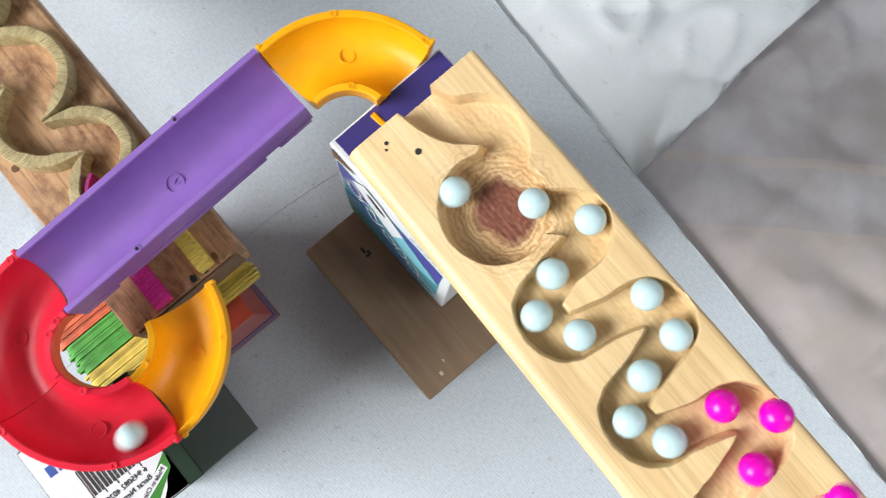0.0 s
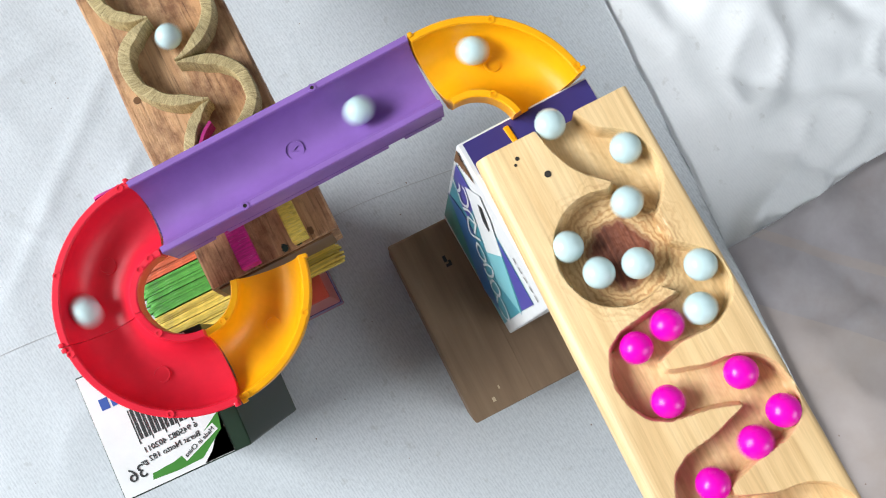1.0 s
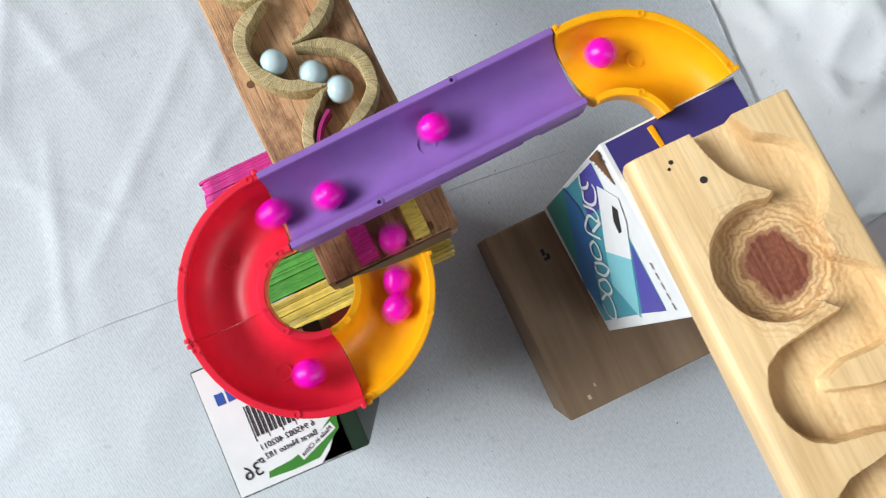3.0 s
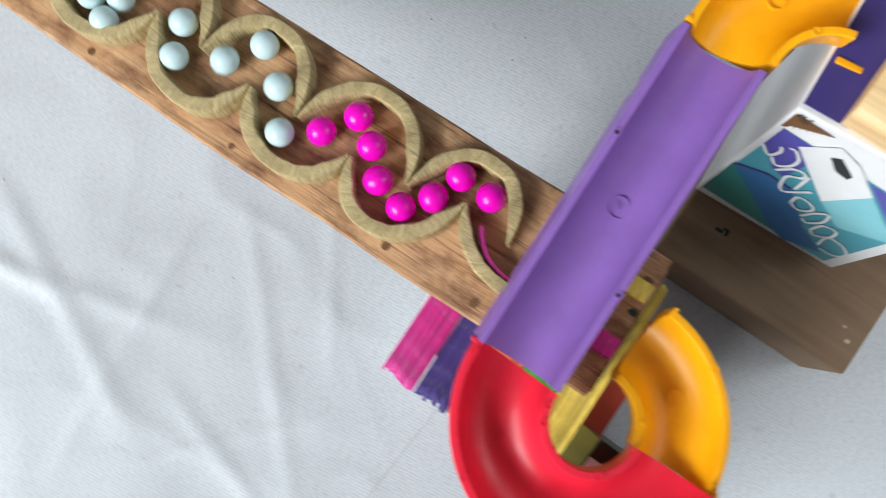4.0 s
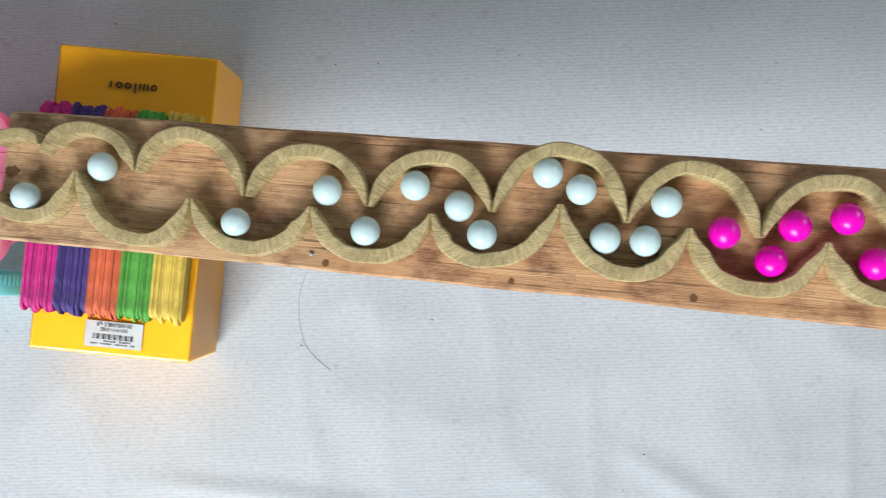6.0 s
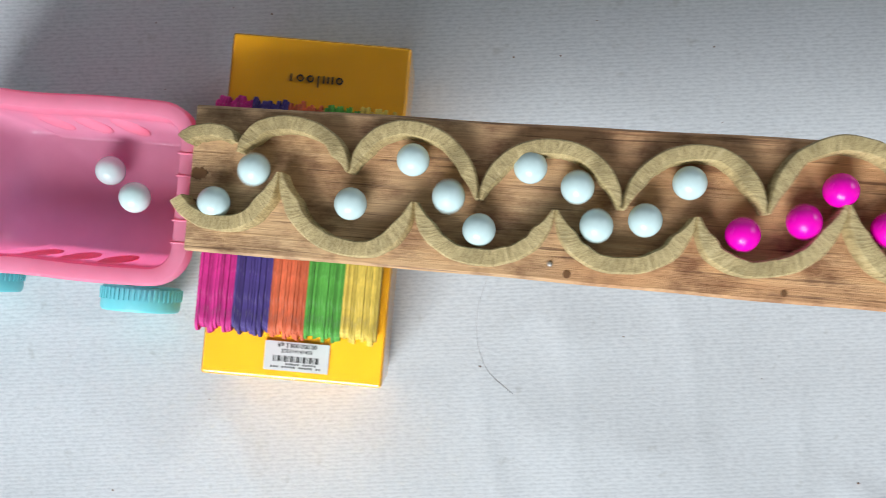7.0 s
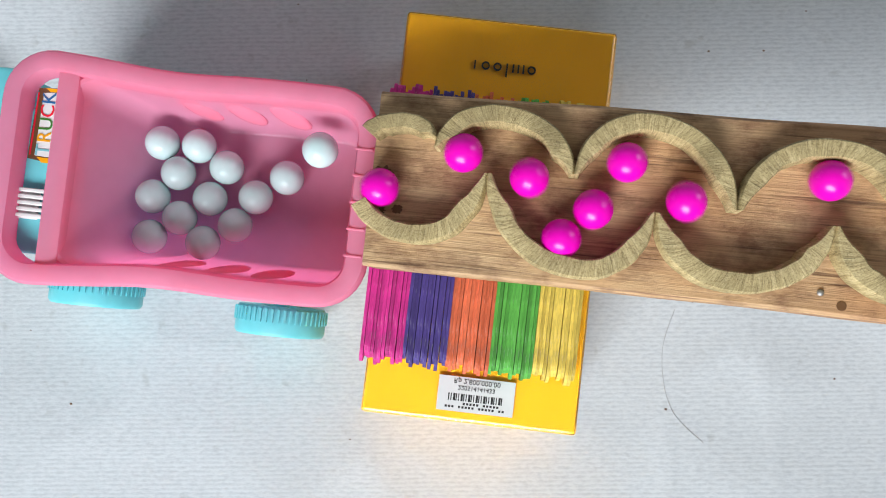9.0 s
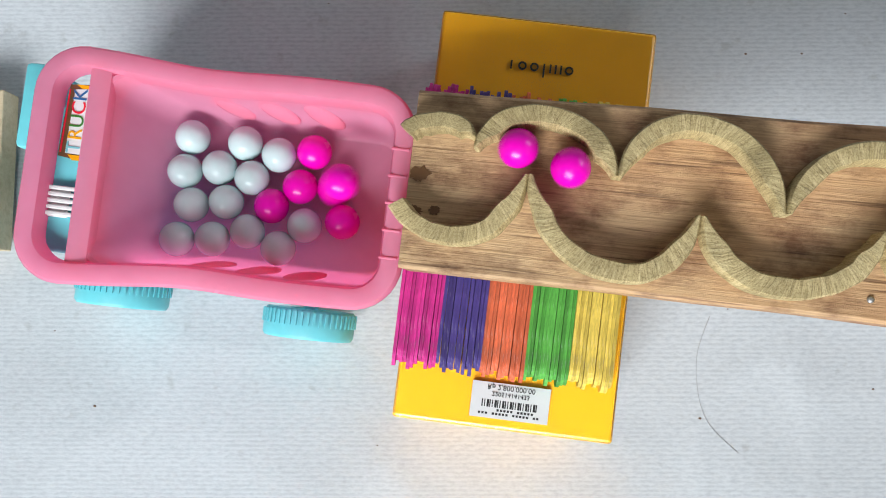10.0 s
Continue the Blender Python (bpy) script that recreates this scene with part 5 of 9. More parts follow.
    roll(WHITES[2], [(0, 0.6971, 0.0854, 0.2618), (0.1, 0.6951, 0.1004, 0.2632), (0.2, 0.6910, 0.1128, 0.2639), (0.3, 0.6809, 0.1153, 0.2621), (0.4, 0.6709, 0.1072, 0.2589), (0.5, 0.6529, 0.1049, 0.2547), (0.6, 0.6294, 0.1128, 0.2335), (0.7, 0.5953, 0.0676, 0.2287), (0.8, 0.5859, -0.0036, 0.2237), (0.9, 0.5774, -0.0754, 0.2187), (1, 0.6001, -0.1272, 0.2151), (1.1, 0.6489, -0.1107, 0.2088), (1.2, 0.6491, -0.0640, 0.1943), (1.3, 0.6073, -0.0375, 0.1839), (1.4, 0.5697, -0.0421, 0.1798), (1.5, 0.5486, -0.0261, 0.1772), (1.6, 0.5313, -0.0157, 0.1751), (1.7, 0.5150, -0.0300, 0.1735), (1.8, 0.4972, -0.0314, 0.1716), (1.9, 0.4862, -0.0147, 0.1701), (2, 0.4703, -0.0089, 0.1683), (2.1, 0.4568, -0.0214, 0.1670), (2.2, 0.4414, -0.0272, 0.1653), (2.3, 0.4307, -0.0142, 0.1640), (2.4, 0.4206, -0.0013, 0.1627), (2.5, 0.4065, -0.0046, 0.1612), (2.6, 0.3955, -0.0153, 0.1601), (2.7, 0.3824, -0.0202, 0.1587), (2.8, 0.3727, -0.0098, 0.1575), (2.9, 0.3650, 0.0020, 0.1565), (3, 0.3534, 0.0069, 0.1552), (3.1, 0.3427, -0.0010, 0.1541), (3.2, 0.3331, -0.0101, 0.1532), (3.3, 0.3211, -0.0123, 0.1519), (3.4, 0.3128, -0.0024, 0.1508), (3.5, 0.3059, 0.0085, 0.1499), (3.6, 0.2956, 0.0149, 0.1487), (3.7, 0.2849, 0.0084, 0.1476), (3.8, 0.2757, -0.0006, 0.1467), (3.9, 0.2644, -0.0058, 0.1455), (4, 0.2546, 0.0024, 0.1443), (4.1, 0.2476, 0.0138, 0.1434), (4.2, 0.2375, 0.0223, 0.1422), (4.3, 0.2256, 0.0163, 0.1409), (4.4, 0.2154, 0.0064, 0.1399), (4.5, 0.2022, 0.0021, 0.1385), (4.6, 0.1929, 0.0128, 0.1374), (4.7, 0.1853, 0.0245, 0.1364), (4.8, 0.1733, 0.0284, 0.1350), (4.9, 0.1624, 0.0192, 0.1339), (5, 0.1515, 0.0093, 0.1328), (5.1, 0.1380, 0.0123, 0.1313), (5.2, 0.1292, 0.0249, 0.1302), (5.3, 0.1176, 0.0350, 0.1288), (5.4, 0.1035, 0.0266, 0.1273), (5.5, 0.0908, 0.0149, 0.1261), (5.6, 0.0756, 0.0185, 0.1243), (5.7, 0.0654, 0.0331, 0.1230), (5.8, 0.0492, 0.0362, 0.1212), (5.9, 0.0351, 0.0222, 0.1198), (6, 0.0184, 0.0180, 0.1180), (6.1, 0.0140, 0.0310, 0.1174), (6.2, 0.0069, 0.0422, 0.1164), (6.3, -0.0052, 0.0476, 0.1150), (6.4, -0.0169, 0.0383, 0.1139), (6.5, -0.0289, 0.0282, 0.1127), (6.6, -0.0424, 0.0333, 0.1111), (6.7, -0.0513, 0.0473, 0.1099), (6.8, -0.0648, 0.0546, 0.1084), (6.9, -0.0782, 0.0438, 0.1070), (7, -0.0924, 0.0343, 0.1056), (7.1, -0.1092, 0.0447, 0.1041), (7.2, -0.1194, 0.0469, 0.0951), (7.3, -0.1273, 0.0484, 0.0699), (7.4, -0.1366, 0.0503, 0.0617), (7.5, -0.1459, 0.0523, 0.0617), (7.6, -0.1513, 0.0534, 0.0617), (7.7, -0.1617, 0.0555, 0.0617), (7.8, -0.1682, 0.0568, 0.0617), (7.9, -0.1690, 0.0582, 0.0617), (8, -0.1683, 0.0569, 0.0617), (8.3, -0.1685, 0.0615, 0.0617), (8.4, -0.1676, 0.0652, 0.0617), (8.5, -0.1685, 0.0615, 0.0617), (8.8, -0.1690, 0.0570, 0.0617), (8.9, -0.1710, 0.0567, 0.0617), (9, -0.1690, 0.0570, 0.0617), (9.5, -0.1684, 0.0536, 0.0617), (10, -0.1716, 0.0525, 0.0617)])
    roll(WHITES[3], [(0, 0.7270, 0.1045, 0.2706), (0.1, 0.7202, 0.0971, 0.2682), (0.2, 0.7125, 0.0934, 0.2661), (0.3, 0.7063, 0.1002, 0.2656), (0.4, 0.7041, 0.1116, 0.2666), (0.5, 0.6943, 0.1219, 0.2658), (0.6, 0.6755, 0.1118, 0.2604), (0.7, 0.6456, 0.1081, 0.2532), (0.8, 0.6232, 0.1137, 0.2330), (0.9, 0.5989, 0.0810, 0.2296), (1, 0.5925, 0.0366, 0.2261), (1.1, 0.5867, -0.0160, 0.2223), (1.2, 0.5798, -0.0799, 0.2170), (1.3, 0.6246, -0.1192, 0.2126), (1.4, 0.6589, -0.0785, 0.1985), (1.5, 0.6283, -0.0400, 0.1892), (1.6, 0.5871, -0.0293, 0.1815), (1.7, 0.5529, -0.0352, 0.1778), (1.8, 0.5269, -0.0171, 0.1747), (1.9, 0.5023, -0.0372, 0.1722), (2, 0.4859, -0.0226, 0.1702), (2.1, 0.4726, -0.0104, 0.1686), (2.2, 0.4582, -0.0200, 0.1671), (2.3, 0.4452, -0.0305, 0.1658), (2.4, 0.4322, -0.0233, 0.1643), (2.5, 0.4242, -0.0101, 0.1632), (2.6, 0.4128, -0.0022, 0.1619), (2.7, 0.4015, -0.0096, 0.1607), (2.8, 0.3920, -0.0187, 0.1598), (2.9, 0.3805, -0.0220, 0.1586), (3, 0.3721, -0.0132, 0.1575), (3.1, 0.3658, -0.0026, 0.1567), (3.2, 0.3576, 0.0056, 0.1557), (3.3, 0.3471, 0.0026, 0.1545), (3.4, 0.3388, -0.0051, 0.1537), (3.5, 0.3302, -0.0124, 0.1529), (3.6, 0.3197, -0.0124, 0.1517), (3.7, 0.3125, -0.0033, 0.1508), (3.8, 0.3063, 0.0070, 0.1500), (3.9, 0.2971, 0.0145, 0.1489), (4, 0.2864, 0.0094, 0.1477), (4.1, 0.2772, 0.0005, 0.1468), (4.2, 0.2660, -0.0061, 0.1457), (4.3, 0.2561, 0.0025, 0.1445), (4.4, 0.2494, 0.0150, 0.1436), (4.5, 0.2394, 0.0243, 0.1424), (4.6, 0.2268, 0.0176, 0.1410), (4.7, 0.2155, 0.0078, 0.1399), (4.8, 0.2016, 0.0082, 0.1384), (4.9, 0.1927, 0.0214, 0.1372), (5, 0.1835, 0.0337, 0.1361), (5.1, 0.1697, 0.0299, 0.1346), (5.2, 0.1591, 0.0192, 0.1336), (5.3, 0.1475, 0.0102, 0.1324), (5.4, 0.1351, 0.0143, 0.1310), (5.5, 0.1263, 0.0252, 0.1299), (5.6, 0.1148, 0.0342, 0.1285), (5.7, 0.1009, 0.0244, 0.1271), (5.8, 0.0877, 0.0122, 0.1258), (5.9, 0.0736, 0.0182, 0.1241), (6, 0.0643, 0.0320, 0.1229), (6.1, 0.0550, 0.0407, 0.1218), (6.2, 0.0425, 0.0310, 0.1205), (6.3, 0.0290, 0.0203, 0.1192), (6.4, 0.0149, 0.0295, 0.1175), (6.5, 0.0043, 0.0451, 0.1161), (6.6, -0.0126, 0.0425, 0.1143), (6.7, -0.0274, 0.0290, 0.1128), (6.8, -0.0439, 0.0354, 0.1109), (6.9, -0.0556, 0.0526, 0.1094), (7, -0.0738, 0.0481, 0.1075), (7.1, -0.0902, 0.0345, 0.1058), (7.2, -0.1088, 0.0439, 0.1041), (7.3, -0.1199, 0.0409, 0.0869), (7.4, -0.1299, 0.0375, 0.0617), (7.5, -0.1400, 0.0341, 0.0617), (7.6, -0.1463, 0.0342, 0.0617), (7.7, -0.1583, 0.0343, 0.0617), (7.8, -0.1658, 0.0343, 0.0617), (7.9, -0.1622, 0.0314, 0.0617), (8, -0.1660, 0.0343, 0.0617), (8.1, -0.1686, 0.0379, 0.0617), (8.2, -0.1736, 0.0447, 0.0617), (8.3, -0.1767, 0.0490, 0.0617), (8.4, -0.1771, 0.0546, 0.0617), (8.5, -0.1767, 0.0491, 0.0617), (9, -0.1760, 0.0439, 0.0617), (9.5, -0.1794, 0.0438, 0.0617), (10, -0.1821, 0.0425, 0.0617)])
    roll(WHITES[4], [(0, 0.7502, 0.1150, 0.2769), (0.1, 0.7393, 0.1122, 0.2742), (0.2, 0.7304, 0.1058, 0.2715), (0.3, 0.7210, 0.0984, 0.2687), (0.4, 0.7106, 0.0915, 0.2655), (0.5, 0.7005, 0.0999, 0.2643), (0.6, 0.6932, 0.1179, 0.2652), (0.7, 0.6728, 0.1141, 0.2605), (0.8, 0.6467, 0.1068, 0.2541), (0.9, 0.6297, 0.1173, 0.2336), (1, 0.5993, 0.0991, 0.2309), (1.1, 0.5912, 0.0505, 0.2270), (1.2, 0.5868, -0.0146, 0.2225), (1.3, 0.5824, -0.0859, 0.2168), (1.4, 0.6337, -0.1211, 0.2121), (1.5, 0.6665, -0.0865, 0.1992), (1.6, 0.6436, -0.0481, 0.1910), (1.7, 0.6012, -0.0335, 0.1825), (1.8, 0.5641, -0.0431, 0.1787), (1.9, 0.5403, -0.0182, 0.1760), (2, 0.5164, -0.0249, 0.1736), (2.1, 0.5019, -0.0365, 0.1721), (2.2, 0.4893, -0.0322, 0.1707), (2.3, 0.4819, -0.0201, 0.1697), (2.4, 0.4729, -0.0099, 0.1686), (2.5, 0.4609, -0.0135, 0.1673), (2.6, 0.4515, -0.0228, 0.1664), (2.7, 0.4408, -0.0298, 0.1653), (2.8, 0.4303, -0.0238, 0.1641), (2.9, 0.4235, -0.0128, 0.1632), (3, 0.4155, -0.0030, 0.1622), (3.1, 0.4037, -0.0047, 0.1609), (3.2, 0.3948, -0.0132, 0.1600), (3.3, 0.3838, -0.0233, 0.1590), (3.4, 0.3672, -0.0179, 0.1576), (3.5, 0.3622, -0.0026, 0.1567), (3.6, 0.3537, 0.0063, 0.1557), (3.7, 0.3445, 0.0011, 0.1545), (3.8, 0.3360, -0.0070, 0.1535), (3.9, 0.3265, -0.0141, 0.1525), (4, 0.3147, -0.0105, 0.1511), (4.1, 0.3070, 0.0015, 0.1501), (4.2, 0.2978, 0.0129, 0.1490), (4.3, 0.2829, 0.0073, 0.1474), (4.4, 0.2695, -0.0054, 0.1461), (4.5, 0.2538, -0.0056, 0.1443), (4.6, 0.2453, 0.0087, 0.1432), (4.7, 0.2340, 0.0200, 0.1418), (4.8, 0.2211, 0.0125, 0.1405), (4.9, 0.2100, 0.0024, 0.1394), (5, 0.1972, 0.0040, 0.1380), (5.1, 0.1891, 0.0152, 0.1369), (5.2, 0.1812, 0.0254, 0.1359), (5.3, 0.1696, 0.0266, 0.1346), (5.4, 0.1593, 0.0178, 0.1336), (5.5, 0.1482, 0.0081, 0.1325), (5.6, 0.1345, 0.0118, 0.1309), (5.7, 0.1250, 0.0263, 0.1297), (5.8, 0.1101, 0.0317, 0.1280), (5.9, 0.0967, 0.0190, 0.1267), (6, 0.0822, 0.0116, 0.1252), (6.1, 0.0714, 0.0237, 0.1238), (6.2, 0.0621, 0.0370, 0.1226), (6.3, 0.0480, 0.0375, 0.1210), (6.4, 0.0366, 0.0274, 0.1199), (6.5, 0.0237, 0.0202, 0.1186), (6.6, 0.0123, 0.0293, 0.1172), (6.7, 0.0041, 0.0422, 0.1161), (6.8, -0.0083, 0.0490, 0.1147), (6.9, -0.0202, 0.0405, 0.1135), (7, -0.0312, 0.0310, 0.1124), (7.1, -0.0445, 0.0326, 0.1109), (7.2, -0.0532, 0.0449, 0.1098), (7.3, -0.0626, 0.0565, 0.1086), (7.4, -0.0761, 0.0541, 0.1071), (7.5, -0.0872, 0.0440, 0.1060), (7.6, -0.1031, 0.0420, 0.1043), (7.7, -0.1282, 0.0412, 0.0980), (7.8, -0.1513, 0.0371, 0.0749), (7.9, -0.1759, 0.0359, 0.0617), (8, -0.2008, 0.0284, 0.0617), (8.5, -0.2015, 0.0290, 0.0617), (9, -0.2014, 0.0283, 0.0617), (9.5, -0.2019, 0.0279, 0.0617), (10, -0.2024, 0.0273, 0.0617)])
    roll(WHITES[5], [(0, 0.7542, 0.0860, 0.2741), (0.1, 0.7539, 0.0975, 0.2755), (0.2, 0.7464, 0.1073, 0.2752), (0.3, 0.7350, 0.0986, 0.2714), (0.4, 0.7234, 0.0855, 0.2673), (0.5, 0.7099, 0.0752, 0.2632), (0.6, 0.7023, 0.0895, 0.2635), (0.7, 0.6970, 0.1063, 0.2646), (0.8, 0.6866, 0.1123, 0.2629), (0.9, 0.6736, 0.1051, 0.2592), (1, 0.6531, 0.1034, 0.2546), (1.1, 0.6330, 0.1131, 0.2336), (1.2, 0.5977, 0.0803, 0.2296), (1.3, 0.5889, 0.0207, 0.2251), (1.4, 0.5814, -0.0421, 0.2208), (1.5, 0.5792, -0.1008, 0.2163), (1.6, 0.6313, -0.1208, 0.2114), (1.7, 0.6534, -0.0680, 0.1958), (1.8, 0.6006, -0.0330, 0.1831), (1.9, 0.5533, -0.0356, 0.1779), (2, 0.5320, -0.0117, 0.1751), (2.1, 0.5207, -0.0221, 0.1740), (2.2, 0.5131, -0.0319, 0.1733), (2.3, 0.5023, -0.0382, 0.1722), (2.4, 0.4892, -0.0317, 0.1709), (2.5, 0.4821, -0.0165, 0.1700), (2.6, 0.4701, -0.0099, 0.1688), (2.7, 0.4634, -0.0167, 0.1677), (2.8, 0.4546, -0.0269, 0.1667), (2.9, 0.4449, -0.0343, 0.1656), (3, 0.4319, -0.0261, 0.1642), (3.1, 0.4245, -0.0130, 0.1633), (3.2, 0.4156, -0.0036, 0.1621), (3.3, 0.4043, -0.0085, 0.1608), (3.4, 0.3954, -0.0185, 0.1599), (3.5, 0.3801, -0.0247, 0.1585), (3.6, 0.3697, -0.0144, 0.1572), (3.7, 0.3618, -0.0019, 0.1562), (3.8, 0.3531, 0.0023, 0.1549), (3.9, 0.3429, -0.0079, 0.1538), (4, 0.3276, -0.0191, 0.1527), (4.1, 0.3144, -0.0144, 0.1512), (4.2, 0.3071, -0.0027, 0.1502), (4.3, 0.2983, 0.0100, 0.1491), (4.4, 0.2850, 0.0109, 0.1476), (4.5, 0.2741, 0.0024, 0.1465), (4.6, 0.2622, -0.0048, 0.1453), (4.7, 0.2505, 0.0033, 0.1439), (4.8, 0.2427, 0.0165, 0.1428), (4.9, 0.2313, 0.0255, 0.1414), (5, 0.2191, 0.0186, 0.1402), (5.1, 0.2086, 0.0095, 0.1391), (5.2, 0.1956, 0.0093, 0.1377), (5.3, 0.1870, 0.0218, 0.1366), (5.4, 0.1784, 0.0346, 0.1355), (5.5, 0.1649, 0.0346, 0.1340), (5.6, 0.1539, 0.0219, 0.1329), (5.7, 0.1403, 0.0133, 0.1316), (5.8, 0.1296, 0.0227, 0.1302), (5.9, 0.1206, 0.0341, 0.1291), (6, 0.1067, 0.0326, 0.1276), (6.1, 0.0957, 0.0217, 0.1265), (6.2, 0.0829, 0.0145, 0.1252), (6.3, 0.0722, 0.0244, 0.1239), (6.4, 0.0642, 0.0373, 0.1228), (6.5, 0.0513, 0.0407, 0.1214), (6.6, 0.0400, 0.0306, 0.1203), (6.7, 0.0283, 0.0214, 0.1191), (6.8, 0.0162, 0.0283, 0.1177), (6.9, 0.0084, 0.0412, 0.1166), (7, -0.0032, 0.0489, 0.1152), (7.1, -0.0152, 0.0401, 0.1140), (7.2, -0.0262, 0.0298, 0.1130), (7.3, -0.0392, 0.0321, 0.1115), (7.4, -0.0474, 0.0447, 0.1104), (7.5, -0.0574, 0.0556, 0.1092), (7.6, -0.0798, 0.0422, 0.1069), (7.7, -0.1038, 0.0430, 0.1042), (7.8, -0.1344, 0.0444, 0.0913), (7.9, -0.1623, 0.0456, 0.0617), (8, -0.1924, 0.0440, 0.0617), (8.1, -0.1914, 0.0426, 0.0617), (8.2, -0.1893, 0.0400, 0.0617), (8.3, -0.1881, 0.0384, 0.0617), (8.4, -0.1905, 0.0379, 0.0617), (8.5, -0.1880, 0.0384, 0.0617), (9, -0.1888, 0.0360, 0.0617), (9.1, -0.1900, 0.0372, 0.0617), (9.2, -0.1924, 0.0394, 0.0617), (9.3, -0.1939, 0.0410, 0.0617), (9.5, -0.1939, 0.0410, 0.0617), (10, -0.1966, 0.0415, 0.0617)])
    roll(WHITES[6], [(0, 0.7614, 0.0676, 0.2733), (0.1, 0.7562, 0.0826, 0.2741), (0.2, 0.7577, 0.0987, 0.2763), (0.3, 0.7493, 0.1128, 0.2764), (0.4, 0.7363, 0.1061, 0.2728), (0.5, 0.7260, 0.0969, 0.2694), (0.6, 0.7159, 0.0923, 0.2665), (0.7, 0.7090, 0.0987, 0.2658), (0.8, 0.7041, 0.1106, 0.2665), (0.9, 0.6972, 0.1218, 0.2664), (1, 0.6819, 0.1234, 0.2633), (1.1, 0.6635, 0.1100, 0.2577), (1.2, 0.6411, 0.1134, 0.2423), (1.3, 0.6111, 0.1045, 0.2318), (1.4, 0.5962, 0.0607, 0.2280), (1.5, 0.5917, 0.0095, 0.2245), (1.6, 0.5842, -0.0585, 0.2197), (1.7, 0.6218, -0.1252, 0.2131), (1.8, 0.6520, -0.0607, 0.1941), (1.9, 0.5807, -0.0330, 0.1807), (2, 0.5488, -0.0278, 0.1772), (2.1, 0.5359, -0.0145, 0.1756), (2.2, 0.5225, -0.0127, 0.1741), (2.3, 0.5123, -0.0222, 0.1731), (2.4, 0.5034, -0.0315, 0.1720), (2.5, 0.4895, -0.0286, 0.1705), (2.6, 0.4843, -0.0106, 0.1694), (2.7, 0.4666, -0.0028, 0.1678), (2.8, 0.4523, -0.0128, 0.1665), (2.9, 0.4372, -0.0223, 0.1650), (3, 0.4256, -0.0133, 0.1635), (3.1, 0.4174, -0.0007, 0.1623), (3.2, 0.4017, -0.0008, 0.1607), (3.3, 0.3903, -0.0106, 0.1596), (3.4, 0.3813, -0.0200, 0.1583), (3.5, 0.3715, -0.0135, 0.1571), (3.6, 0.3661, -0.0007, 0.1562), (3.7, 0.3537, 0.0119, 0.1549), (3.8, 0.3396, 0.0068, 0.1538), (3.9, 0.3310, -0.0001, 0.1531), (4, 0.3295, -0.0050, 0.1527), (4.1, 0.3281, -0.0106, 0.1525), (4.2, 0.3246, -0.0112, 0.1522), (4.3, 0.3153, -0.0041, 0.1511), (4.4, 0.3059, 0.0109, 0.1499), (4.5, 0.2916, 0.0174, 0.1482), (4.6, 0.2802, 0.0071, 0.1471), (4.7, 0.2684, -0.0025, 0.1459), (4.8, 0.2559, 0.0030, 0.1445), (4.9, 0.2480, 0.0155, 0.1434), (5, 0.2371, 0.0243, 0.1421), (5.1, 0.2249, 0.0168, 0.1409), (5.2, 0.2148, 0.0066, 0.1399), (5.3, 0.2021, 0.0031, 0.1385), (5.4, 0.1931, 0.0134, 0.1374), (5.5, 0.1853, 0.0251, 0.1364), (5.6, 0.1722, 0.0274, 0.1349), (5.7, 0.1607, 0.0170, 0.1338), (5.8, 0.1489, 0.0068, 0.1326), (5.9, 0.1359, 0.0104, 0.1311), (6, 0.1274, 0.0222, 0.1300), (6.1, 0.1166, 0.0323, 0.1287), (6.2, 0.1036, 0.0253, 0.1273), (6.3, 0.0925, 0.0148, 0.1263), (6.4, 0.0787, 0.0140, 0.1247), (6.5, 0.0698, 0.0267, 0.1236), (6.6, 0.0601, 0.0387, 0.1224), (6.7, 0.0464, 0.0349, 0.1209), (6.8, 0.0352, 0.0242, 0.1198), (6.9, 0.0214, 0.0203, 0.1183), (7, 0.0116, 0.0323, 0.1171), (7.1, 0.0026, 0.0451, 0.1159), (7.2, -0.0114, 0.0440, 0.1144), (7.3, -0.0226, 0.0334, 0.1133), (7.4, -0.0360, 0.0269, 0.1119), (7.5, -0.0466, 0.0380, 0.1106), (7.6, -0.0566, 0.0533, 0.1093), (7.7, -0.0760, 0.0460, 0.1072), (7.8, -0.0965, 0.0353, 0.1051), (7.9, -0.1143, 0.0492, 0.0955), (8, -0.1252, 0.0585, 0.0800), (8.1, -0.1232, 0.0550, 0.0848), (8.2, -0.1192, 0.0484, 0.0941), (8.3, -0.1206, 0.0446, 0.0994), (8.4, -0.1167, 0.0442, 0.1000), (8.5, -0.1167, 0.0442, 0.1000), (8.6, -0.1192, 0.0481, 0.0952), (8.7, -0.1239, 0.0558, 0.0859), (8.8, -0.1268, 0.0606, 0.0801), (9, -0.1269, 0.0607, 0.0800), (9.1, -0.1293, 0.0544, 0.0756), (9.2, -0.1341, 0.0424, 0.0671), (9.3, -0.1373, 0.0331, 0.0614), (9.5, -0.1371, 0.0348, 0.0617), (9.6, -0.1413, 0.0324, 0.0617), (9.7, -0.1560, 0.0223, 0.0617), (9.8, -0.1605, 0.0233, 0.0617), (10, -0.1605, 0.0233, 0.0617)])
